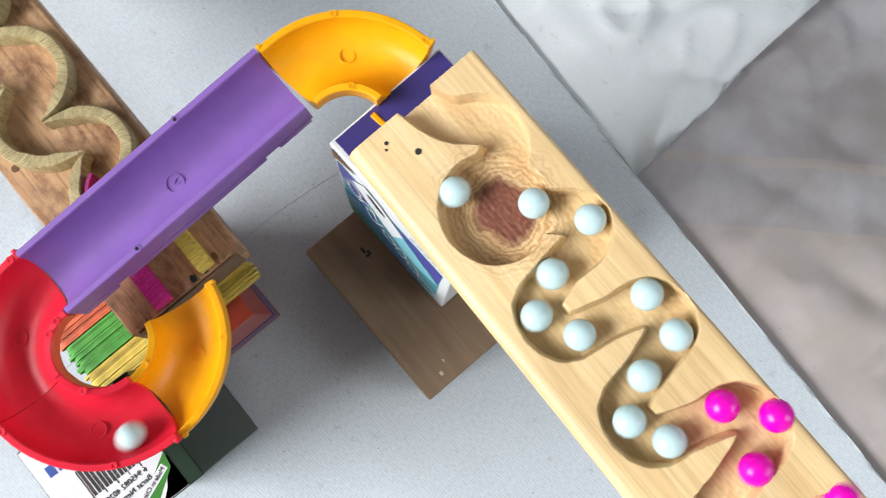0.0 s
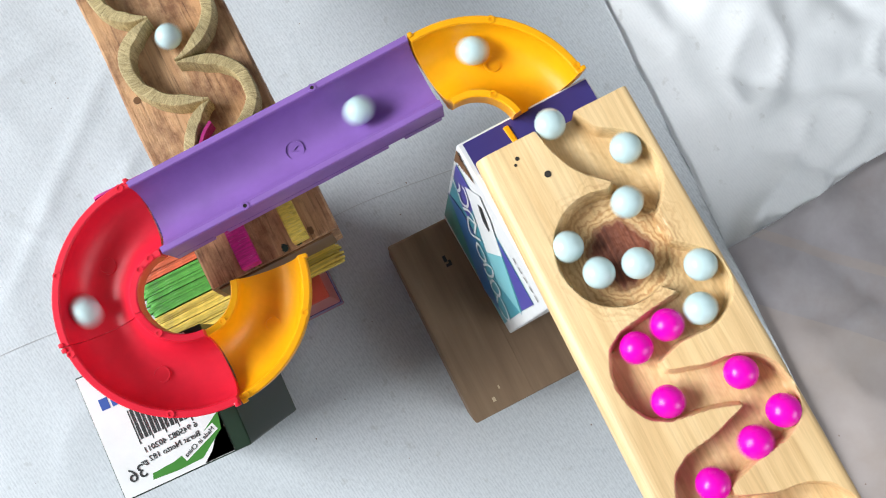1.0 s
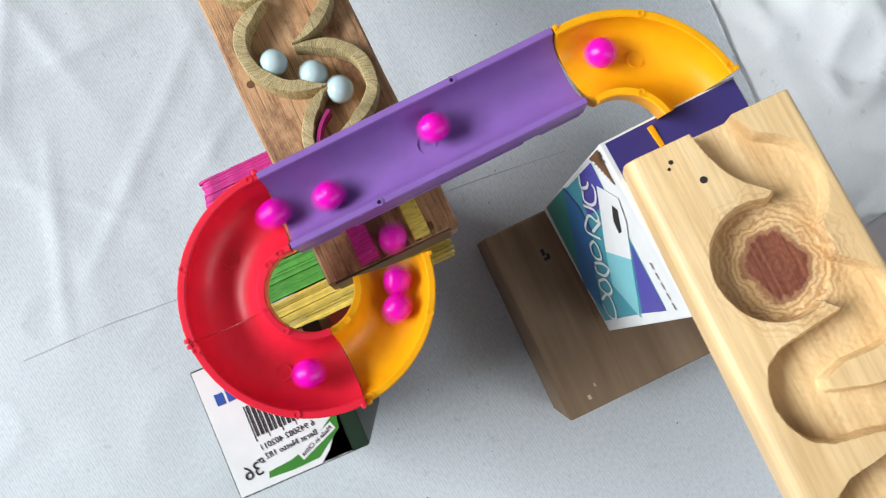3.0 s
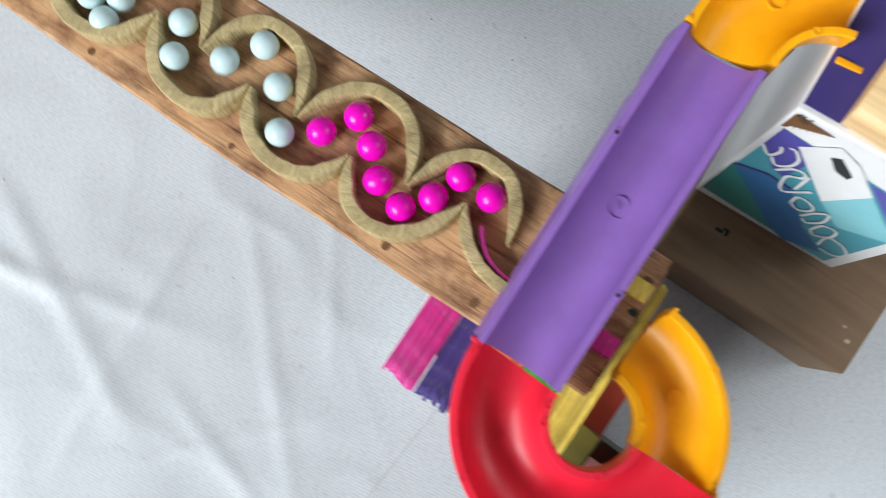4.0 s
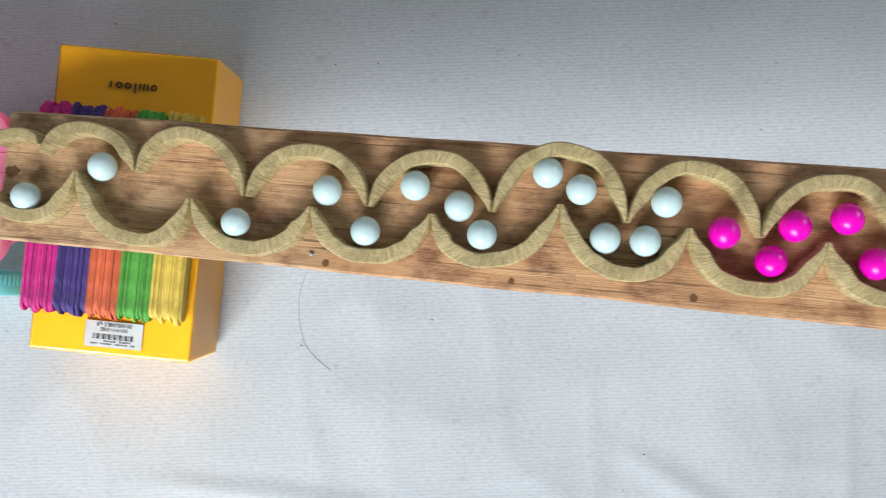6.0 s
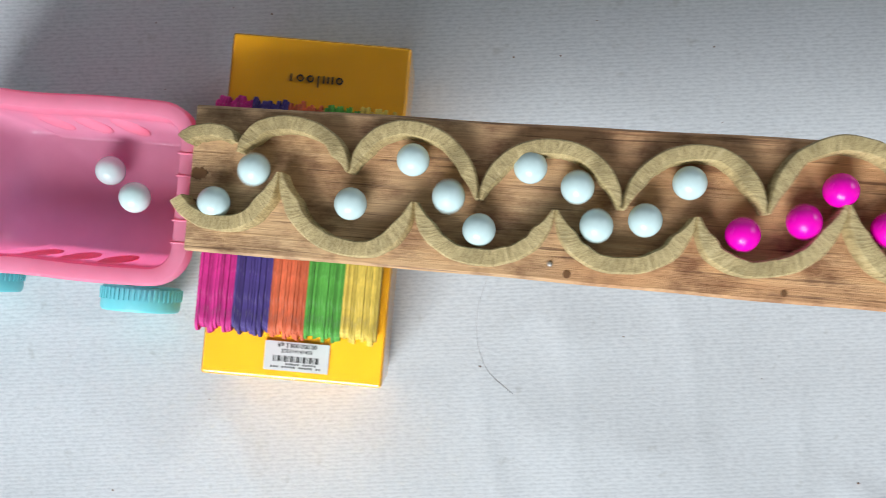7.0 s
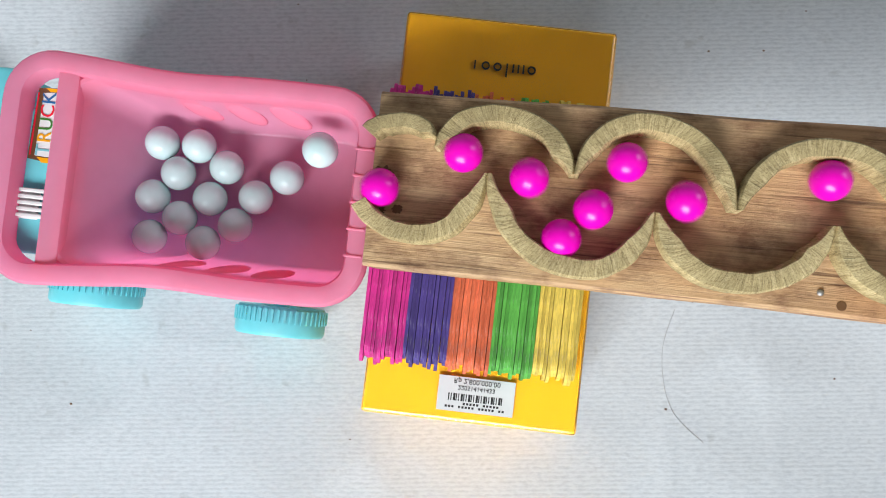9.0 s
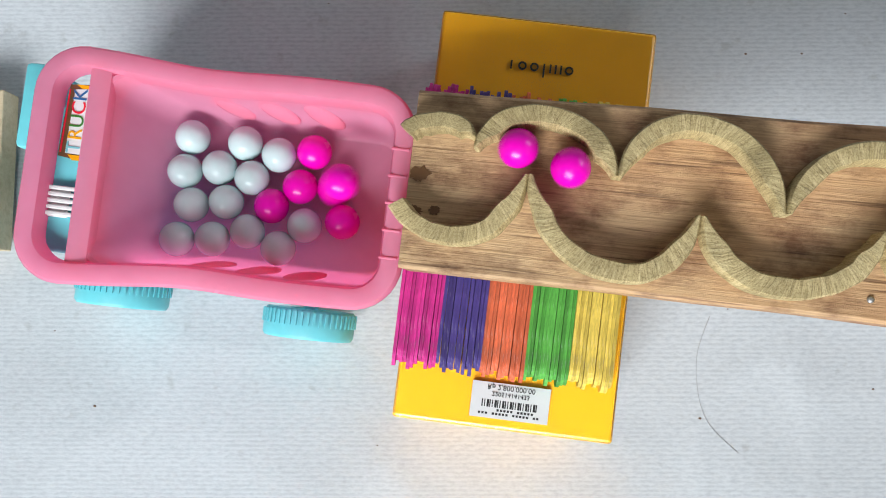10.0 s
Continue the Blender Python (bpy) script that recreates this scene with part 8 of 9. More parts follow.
    roll(PINKS[2], [(0, 0.8683, 0.0794, 0.2977), (0.1, 0.8633, 0.0939, 0.2985), (0.2, 0.8489, 0.0945, 0.2954), (0.3, 0.8421, 0.0814, 0.2923), (0.4, 0.8355, 0.0674, 0.2891), (0.5, 0.8219, 0.0600, 0.2853), (0.6, 0.8116, 0.0720, 0.2846), (0.7, 0.8094, 0.0916, 0.2866), (0.8, 0.7974, 0.1042, 0.2856), (0.9, 0.7871, 0.0882, 0.2814), (1, 0.7812, 0.0706, 0.2779), (1.1, 0.7674, 0.0663, 0.2744), (1.2, 0.7573, 0.0774, 0.2737), (1.3, 0.7555, 0.0928, 0.2752), (1.4, 0.7552, 0.1079, 0.2771), (1.5, 0.7453, 0.1177, 0.2762), (1.6, 0.7342, 0.1102, 0.2729), (1.7, 0.7233, 0.1004, 0.2696), (1.8, 0.7115, 0.0915, 0.2664), (1.9, 0.7060, 0.1006, 0.2656), (2, 0.7020, 0.1136, 0.2664), (2.1, 0.6895, 0.1223, 0.2648), (2.2, 0.6724, 0.1133, 0.2600), (2.3, 0.6428, 0.1100, 0.2518), (2.4, 0.6146, 0.1111, 0.2322), (2.5, 0.5941, 0.0634, 0.2279), (2.6, 0.5881, 0.0032, 0.2237), (2.7, 0.5816, -0.0606, 0.2193), (2.8, 0.6016, -0.1171, 0.2153), (2.9, 0.6552, -0.1002, 0.2085), (3, 0.6482, -0.0538, 0.1931), (3.1, 0.6039, -0.0335, 0.1834), (3.2, 0.5692, -0.0426, 0.1796), (3.3, 0.5500, -0.0266, 0.1773), (3.4, 0.5380, -0.0130, 0.1758), (3.5, 0.5253, -0.0110, 0.1744), (3.6, 0.5154, -0.0210, 0.1734), (3.7, 0.5057, -0.0314, 0.1725), (3.8, 0.4937, -0.0337, 0.1712), (3.9, 0.4853, -0.0261, 0.1702), (4, 0.4783, -0.0174, 0.1693), (4.1, 0.4711, -0.0067, 0.1684), (4.2, 0.4624, -0.0077, 0.1674), (4.3, 0.4519, -0.0200, 0.1664), (4.4, 0.4387, -0.0288, 0.1651), (4.5, 0.4275, -0.0217, 0.1637), (4.6, 0.4192, -0.0094, 0.1627), (4.7, 0.4071, -0.0043, 0.1612), (4.8, 0.3964, -0.0141, 0.1600), (4.9, 0.3832, -0.0257, 0.1588), (5, 0.3705, -0.0214, 0.1574), (5.1, 0.3641, -0.0095, 0.1566), (5.2, 0.3601, 0.0010, 0.1559), (5.3, 0.3505, 0.0082, 0.1548), (5.4, 0.3416, 0.0045, 0.1539), (5.5, 0.3336, -0.0019, 0.1531), (5.6, 0.3233, -0.0103, 0.1520), (5.7, 0.3110, -0.0039, 0.1506), (5.8, 0.3036, 0.0082, 0.1496), (5.9, 0.2910, 0.0163, 0.1482), (6, 0.2785, 0.0076, 0.1469), (6.1, 0.2684, -0.0026, 0.1459), (6.2, 0.2552, -0.0029, 0.1445), (6.3, 0.2470, 0.0088, 0.1434), (6.4, 0.2384, 0.0202, 0.1423), (6.5, 0.2255, 0.0184, 0.1409), (6.6, 0.2152, 0.0080, 0.1399), (6.7, 0.2032, 0.0004, 0.1387), (6.8, 0.1924, 0.0089, 0.1374), (6.9, 0.1848, 0.0213, 0.1364), (7, 0.1729, 0.0275, 0.1350), (7.1, 0.1613, 0.0183, 0.1338), (7.2, 0.1503, 0.0080, 0.1327), (7.3, 0.1372, 0.0110, 0.1312), (7.4, 0.1290, 0.0238, 0.1302), (7.5, 0.1182, 0.0341, 0.1288), (7.6, 0.1043, 0.0261, 0.1274), (7.7, 0.0918, 0.0144, 0.1262), (7.8, 0.0770, 0.0179, 0.1245), (7.9, 0.0676, 0.0320, 0.1233), (8, 0.0542, 0.0397, 0.1217), (8.1, 0.0413, 0.0296, 0.1204), (8.2, 0.0282, 0.0196, 0.1191), (8.3, 0.0152, 0.0277, 0.1176), (8.4, 0.0068, 0.0411, 0.1164), (8.5, -0.0050, 0.0478, 0.1151), (8.6, -0.0150, 0.0403, 0.1141), (8.7, -0.0231, 0.0320, 0.1133), (8.8, -0.0327, 0.0274, 0.1123), (8.9, -0.0410, 0.0342, 0.1113), (9, -0.0466, 0.0443, 0.1105), (9.1, -0.0623, 0.0551, 0.1086), (9.2, -0.0801, 0.0418, 0.1068), (9.3, -0.1006, 0.0387, 0.1046), (9.4, -0.1212, 0.0459, 0.0911), (9.5, -0.1390, 0.0478, 0.0800), (9.6, -0.1330, 0.0600, 0.0620), (9.7, -0.1380, 0.0620, 0.0620), (9.8, -0.1400, 0.0630, 0.0620), (9.9, -0.1420, 0.0630, 0.0620), (10, -0.1458, 0.0630, 0.0617)])
    roll(PINKS[3], [(0, 0.8988, 0.0933, 0.3060), (0.1, 0.8882, 0.0647, 0.3001), (0.2, 0.8661, 0.0608, 0.2949), (0.3, 0.8626, 0.0891, 0.2977), (0.4, 0.8440, 0.0904, 0.2939), (0.5, 0.8365, 0.0664, 0.2892), (0.6, 0.8206, 0.0582, 0.2848), (0.7, 0.8108, 0.0716, 0.2844), (0.8, 0.8079, 0.0879, 0.2858), (0.9, 0.8027, 0.1028, 0.2866), (1, 0.7875, 0.1021, 0.2832), (1.1, 0.7822, 0.0864, 0.2801), (1.2, 0.7767, 0.0706, 0.2769), (1.3, 0.7620, 0.0688, 0.2736), (1.4, 0.7566, 0.0833, 0.2742), (1.5, 0.7574, 0.0988, 0.2764), (1.6, 0.7507, 0.1103, 0.2764), (1.7, 0.7355, 0.1071, 0.2727), (1.8, 0.7239, 0.0983, 0.2688), (1.9, 0.7110, 0.0858, 0.2648), (2, 0.6971, 0.0875, 0.2620), (2.1, 0.6999, 0.1046, 0.2648), (2.2, 0.6964, 0.1224, 0.2663), (2.3, 0.6730, 0.1108, 0.2598), (2.4, 0.6431, 0.1127, 0.2444), (2.5, 0.6084, 0.1025, 0.2318), (2.6, 0.5945, 0.0516, 0.2275), (2.7, 0.5882, -0.0061, 0.2234), (2.8, 0.5816, -0.0659, 0.2192), (2.9, 0.6010, -0.1180, 0.2154), (3, 0.6518, -0.1057, 0.2091), (3.1, 0.6525, -0.0620, 0.1947), (3.2, 0.6137, -0.0375, 0.1851), (3.3, 0.5765, -0.0348, 0.1804), (3.4, 0.5545, -0.0347, 0.1779), (3.5, 0.5440, -0.0150, 0.1765), (3.6, 0.5291, -0.0176, 0.1749), (3.7, 0.5194, -0.0277, 0.1739), (3.8, 0.5083, -0.0367, 0.1729), (3.9, 0.4969, -0.0381, 0.1716), (4, 0.4886, -0.0309, 0.1706), (4.1, 0.4846, -0.0199, 0.1700), (4.2, 0.4785, -0.0104, 0.1692), (4.3, 0.4652, -0.0151, 0.1679), (4.4, 0.4548, -0.0254, 0.1668), (4.5, 0.4415, -0.0324, 0.1654), (4.6, 0.4307, -0.0218, 0.1641), (4.7, 0.4219, -0.0078, 0.1629), (4.8, 0.4080, -0.0046, 0.1614), (4.9, 0.3968, -0.0142, 0.1602), (5, 0.3864, -0.0220, 0.1592), (5.1, 0.3755, -0.0181, 0.1579), (5.2, 0.3693, -0.0099, 0.1570), (5.3, 0.3625, 0.0005, 0.1562), (5.4, 0.3550, 0.0094, 0.1553), (5.5, 0.3438, 0.0118, 0.1540), (5.6, 0.3358, 0.0017, 0.1533), (5.7, 0.3271, -0.0095, 0.1525), (5.8, 0.3156, -0.0099, 0.1512), (5.9, 0.3088, 0.0008, 0.1503), (6, 0.3012, 0.0102, 0.1494), (6.1, 0.2880, 0.0067, 0.1480), (6.2, 0.2775, -0.0031, 0.1469), (6.3, 0.2653, -0.0097, 0.1457), (6.4, 0.2545, -0.0011, 0.1444), (6.5, 0.2468, 0.0109, 0.1433), (6.6, 0.2358, 0.0190, 0.1420), (6.7, 0.2237, 0.0120, 0.1408), (6.8, 0.2133, 0.0023, 0.1398), (6.9, 0.2002, -0.0006, 0.1384), (7, 0.1908, 0.0105, 0.1372), (7.1, 0.1824, 0.0227, 0.1361), (7.2, 0.1692, 0.0252, 0.1346), (7.3, 0.1577, 0.0155, 0.1335), (7.4, 0.1454, 0.0066, 0.1322), (7.5, 0.1325, 0.0137, 0.1307), (7.6, 0.1242, 0.0271, 0.1296), (7.7, 0.1103, 0.0326, 0.1280), (7.8, 0.0974, 0.0206, 0.1267), (7.9, 0.0829, 0.0123, 0.1252), (8, 0.0718, 0.0238, 0.1238), (8.1, 0.0620, 0.0367, 0.1226), (8.2, 0.0471, 0.0345, 0.1210), (8.3, 0.0352, 0.0226, 0.1198), (8.4, 0.0213, 0.0170, 0.1184), (8.5, 0.0114, 0.0272, 0.1171), (8.6, 0.0042, 0.0385, 0.1162), (8.7, -0.0065, 0.0431, 0.1150), (8.8, -0.0162, 0.0357, 0.1140), (8.9, -0.0248, 0.0268, 0.1131), (9, -0.0358, 0.0220, 0.1120), (9.1, -0.0461, 0.0323, 0.1107), (9.2, -0.0541, 0.0450, 0.1097), (9.3, -0.0648, 0.0548, 0.1084), (9.4, -0.0773, 0.0512, 0.1070), (9.5, -0.0877, 0.0436, 0.1060), (9.6, -0.1038, 0.0478, 0.1044), (9.7, -0.1300, 0.0610, 0.0850), (9.8, -0.1320, 0.0480, 0.0620), (9.9, -0.1350, 0.0410, 0.0620), (10, -0.1341, 0.0340, 0.0617)])
    roll(PINKS[4], [(0, 0.9200, 0.0695, 0.3075), (0.1, 0.9013, 0.0838, 0.3053), (0.2, 0.8886, 0.0539, 0.2988), (0.3, 0.8664, 0.0622, 0.2951), (0.4, 0.8613, 0.0914, 0.2977), (0.5, 0.8423, 0.0866, 0.2930), (0.6, 0.8357, 0.0684, 0.2893), (0.7, 0.8231, 0.0602, 0.2856), (0.8, 0.8131, 0.0719, 0.2849), (0.9, 0.8115, 0.0890, 0.2867), (1, 0.8088, 0.1063, 0.2883), (1.1, 0.7925, 0.1061, 0.2849), (1.2, 0.7851, 0.0891, 0.2812), (1.3, 0.7783, 0.0732, 0.2776), (1.4, 0.7624, 0.0703, 0.2738), (1.5, 0.7549, 0.0837, 0.2739), (1.6, 0.7551, 0.0967, 0.2756), (1.7, 0.7494, 0.1087, 0.2757), (1.8, 0.7378, 0.0967, 0.2715), (1.9, 0.7250, 0.0838, 0.2675), (2, 0.7163, 0.0740, 0.2644), (2.1, 0.7045, 0.0845, 0.2637), (2.2, 0.7003, 0.0987, 0.2641), (2.3, 0.6951, 0.1147, 0.2650), (2.4, 0.6708, 0.1140, 0.2601), (2.5, 0.6440, 0.1050, 0.2527), (2.6, 0.6207, 0.1120, 0.2320), (2.7, 0.5954, 0.0767, 0.2286), (2.8, 0.5896, 0.0283, 0.2249), (2.9, 0.5846, -0.0243, 0.2214), (3, 0.5792, -0.0789, 0.2167), (3.1, 0.6093, -0.1210, 0.2146), (3.2, 0.6560, -0.0988, 0.2080), (3.3, 0.6490, -0.0545, 0.1932), (3.4, 0.5861, -0.0331, 0.1814), (3.5, 0.5695, -0.0418, 0.1797), (3.6, 0.5528, -0.0369, 0.1779), (3.7, 0.5434, -0.0211, 0.1765), (3.8, 0.5271, -0.0190, 0.1748), (3.9, 0.5164, -0.0309, 0.1737), (4, 0.5040, -0.0375, 0.1724), (4.1, 0.4932, -0.0317, 0.1711), (4.2, 0.4859, -0.0248, 0.1702), (4.3, 0.4794, -0.0146, 0.1693), (4.4, 0.4692, -0.0083, 0.1682), (4.5, 0.4585, -0.0113, 0.1670), (4.6, 0.4491, -0.0197, 0.1661), (4.7, 0.4366, -0.0254, 0.1648), (4.8, 0.4257, -0.0139, 0.1634), (4.9, 0.4171, 0.0001, 0.1623), (5, 0.4043, 0.0040, 0.1608), (5.1, 0.3954, -0.0061, 0.1600), (5.2, 0.3860, -0.0161, 0.1591), (5.3, 0.3761, -0.0147, 0.1580), (5.4, 0.3704, -0.0051, 0.1572), (5.5, 0.3646, 0.0045, 0.1564), (5.6, 0.3527, 0.0058, 0.1551), (5.7, 0.3430, -0.0030, 0.1542), (5.8, 0.3339, -0.0124, 0.1533), (5.9, 0.3224, -0.0177, 0.1521), (6, 0.3124, -0.0104, 0.1509), (6.1, 0.3053, 0.0013, 0.1499), (6.2, 0.2946, 0.0090, 0.1486), (6.3, 0.2829, 0.0016, 0.1475), (6.4, 0.2726, -0.0084, 0.1464), (6.5, 0.2595, -0.0098, 0.1450), (6.6, 0.2507, 0.0021, 0.1439), (6.7, 0.2419, 0.0142, 0.1428), (6.8, 0.2284, 0.0129, 0.1413), (6.9, 0.2174, 0.0023, 0.1402), (7, 0.2043, -0.0041, 0.1389), (7.1, 0.1937, 0.0066, 0.1375), (7.2, 0.1852, 0.0198, 0.1364), (7.3, 0.1715, 0.0216, 0.1349), (7.4, 0.1600, 0.0111, 0.1338), (7.5, 0.1470, 0.0031, 0.1324), (7.6, 0.1356, 0.0129, 0.1310), (7.7, 0.1272, 0.0263, 0.1299), (7.8, 0.1137, 0.0297, 0.1284), (7.9, 0.1021, 0.0194, 0.1273), (8, 0.0897, 0.0105, 0.1260), (8.1, 0.0767, 0.0193, 0.1245), (8.2, 0.0673, 0.0333, 0.1232), (8.3, 0.0528, 0.0378, 0.1216), (8.4, 0.0401, 0.0276, 0.1203), (8.5, 0.0272, 0.0188, 0.1190), (8.6, 0.0151, 0.0262, 0.1176), (8.7, 0.0070, 0.0388, 0.1165), (8.8, -0.0040, 0.0470, 0.1152), (8.9, -0.0155, 0.0408, 0.1140), (9, -0.0243, 0.0323, 0.1131), (9.1, -0.0325, 0.0266, 0.1123), (9.2, -0.0404, 0.0300, 0.1114), (9.3, -0.0452, 0.0375, 0.1108), (9.4, -0.0492, 0.0455, 0.1102), (9.5, -0.0542, 0.0531, 0.1096), (9.6, -0.0677, 0.0562, 0.1082), (9.7, -0.0892, 0.0440, 0.1060), (9.8, -0.1041, 0.0487, 0.1043), (9.9, -0.1270, 0.0610, 0.0850), (10, -0.1374, 0.0479, 0.0617)])
    roll(PINKS[5], [(0, 0.9215, 0.0422, 0.3054), (0.1, 0.9199, 0.0745, 0.3081), (0.2, 0.8996, 0.0798, 0.3044), (0.3, 0.8850, 0.0516, 0.2978), (0.4, 0.8679, 0.0711, 0.2966), (0.5, 0.8619, 0.0973, 0.2986), (0.6, 0.8454, 0.0888, 0.2940), (0.7, 0.8385, 0.0695, 0.2901), (0.8, 0.8248, 0.0604, 0.2860), (0.9, 0.8151, 0.0723, 0.2854), (1, 0.8130, 0.0892, 0.2871), (1.1, 0.8064, 0.1043, 0.2876), (1.2, 0.7919, 0.1014, 0.2840), (1.3, 0.7852, 0.0863, 0.2808), (1.4, 0.7787, 0.0718, 0.2775), (1.5, 0.7637, 0.0681, 0.2738), (1.6, 0.7562, 0.0811, 0.2739), (1.7, 0.7579, 0.0973, 0.2763), (1.8, 0.7480, 0.1109, 0.2759), (1.9, 0.7354, 0.1016, 0.2720), (2, 0.7271, 0.0924, 0.2691), (2.1, 0.7186, 0.0836, 0.2657), (2.2, 0.7022, 0.0790, 0.2620), (2.3, 0.6960, 0.0947, 0.2627), (2.4, 0.6830, 0.1067, 0.2611), (2.5, 0.6564, 0.0958, 0.2540), (2.6, 0.6360, 0.1055, 0.2327), (2.7, 0.6030, 0.0888, 0.2289), (2.8, 0.5936, 0.0446, 0.2256), (2.9, 0.5900, -0.0031, 0.2225), (3, 0.5861, -0.0525, 0.2193), (3.1, 0.5862, -0.1023, 0.2157), (3.2, 0.6273, -0.1271, 0.2126), (3.3, 0.6647, -0.0970, 0.2074), (3.4, 0.6375, -0.0485, 0.1903), (3.5, 0.5832, -0.0327, 0.1811), (3.6, 0.5646, -0.0448, 0.1791), (3.7, 0.5493, -0.0340, 0.1773), (3.8, 0.5411, -0.0210, 0.1762), (3.9, 0.5268, -0.0177, 0.1747), (4, 0.5157, -0.0266, 0.1735), (4.1, 0.5068, -0.0359, 0.1727), (4.2, 0.4962, -0.0368, 0.1715), (4.3, 0.4894, -0.0278, 0.1707), (4.4, 0.4837, -0.0182, 0.1699), (4.5, 0.4742, -0.0132, 0.1688), (4.6, 0.4632, -0.0193, 0.1676), (4.7, 0.4532, -0.0273, 0.1666), (4.8, 0.4411, -0.0311, 0.1654), (4.9, 0.4311, -0.0211, 0.1641), (5, 0.4233, -0.0085, 0.1631), (5.1, 0.4116, -0.0021, 0.1617), (5.2, 0.3996, -0.0121, 0.1605), (5.3, 0.3872, -0.0235, 0.1593), (5.4, 0.3746, -0.0202, 0.1579), (5.5, 0.3683, -0.0110, 0.1570), (5.6, 0.3637, -0.0031, 0.1564), (5.7, 0.3588, 0.0025, 0.1558), (5.8, 0.3528, 0.0037, 0.1551), (5.9, 0.3469, 0.0009, 0.1545), (6, 0.3405, -0.0046, 0.1539), (6.1, 0.3325, -0.0119, 0.1531), (6.2, 0.3216, -0.0149, 0.1519), (6.3, 0.3125, -0.0062, 0.1508), (6.4, 0.3052, 0.0054, 0.1499), (6.5, 0.2940, 0.0131, 0.1485), (6.6, 0.2816, 0.0053, 0.1473), (6.7, 0.2701, -0.0050, 0.1461), (6.8, 0.2558, -0.0038, 0.1445), (6.9, 0.2466, 0.0100, 0.1433), (7, 0.2345, 0.0210, 0.1419), (7.1, 0.2202, 0.0124, 0.1404), (7.2, 0.2072, 0.0012, 0.1391), (7.3, 0.1927, 0.0072, 0.1374), (7.4, 0.1831, 0.0219, 0.1362), (7.5, 0.1685, 0.0272, 0.1345), (7.6, 0.1554, 0.0160, 0.1332), (7.7, 0.1411, 0.0080, 0.1317), (7.8, 0.1292, 0.0192, 0.1302), (7.9, 0.1197, 0.0329, 0.1290), (8, 0.1053, 0.0335, 0.1274), (8.1, 0.0949, 0.0223, 0.1264), (8.2, 0.0825, 0.0150, 0.1251), (8.3, 0.0725, 0.0256, 0.1239), (8.4, 0.0647, 0.0386, 0.1229), (8.5, 0.0517, 0.0395, 0.1214), (8.6, 0.0387, 0.0285, 0.1201), (8.7, 0.0230, 0.0223, 0.1185), (8.8, 0.0112, 0.0353, 0.1170), (8.9, 0.0012, 0.0483, 0.1157), (9, -0.0120, 0.0488, 0.1143), (9.1, -0.0199, 0.0407, 0.1135), (9.2, -0.0266, 0.0333, 0.1129), (9.3, -0.0340, 0.0286, 0.1121), (9.4, -0.0413, 0.0314, 0.1113), (9.5, -0.0464, 0.0384, 0.1106), (9.6, -0.0497, 0.0485, 0.1103), (9.7, -0.0642, 0.0578, 0.1086), (9.8, -0.0770, 0.0501, 0.1073), (9.9, -0.0986, 0.0417, 0.1050), (10, -0.1324, 0.0481, 0.0800)])
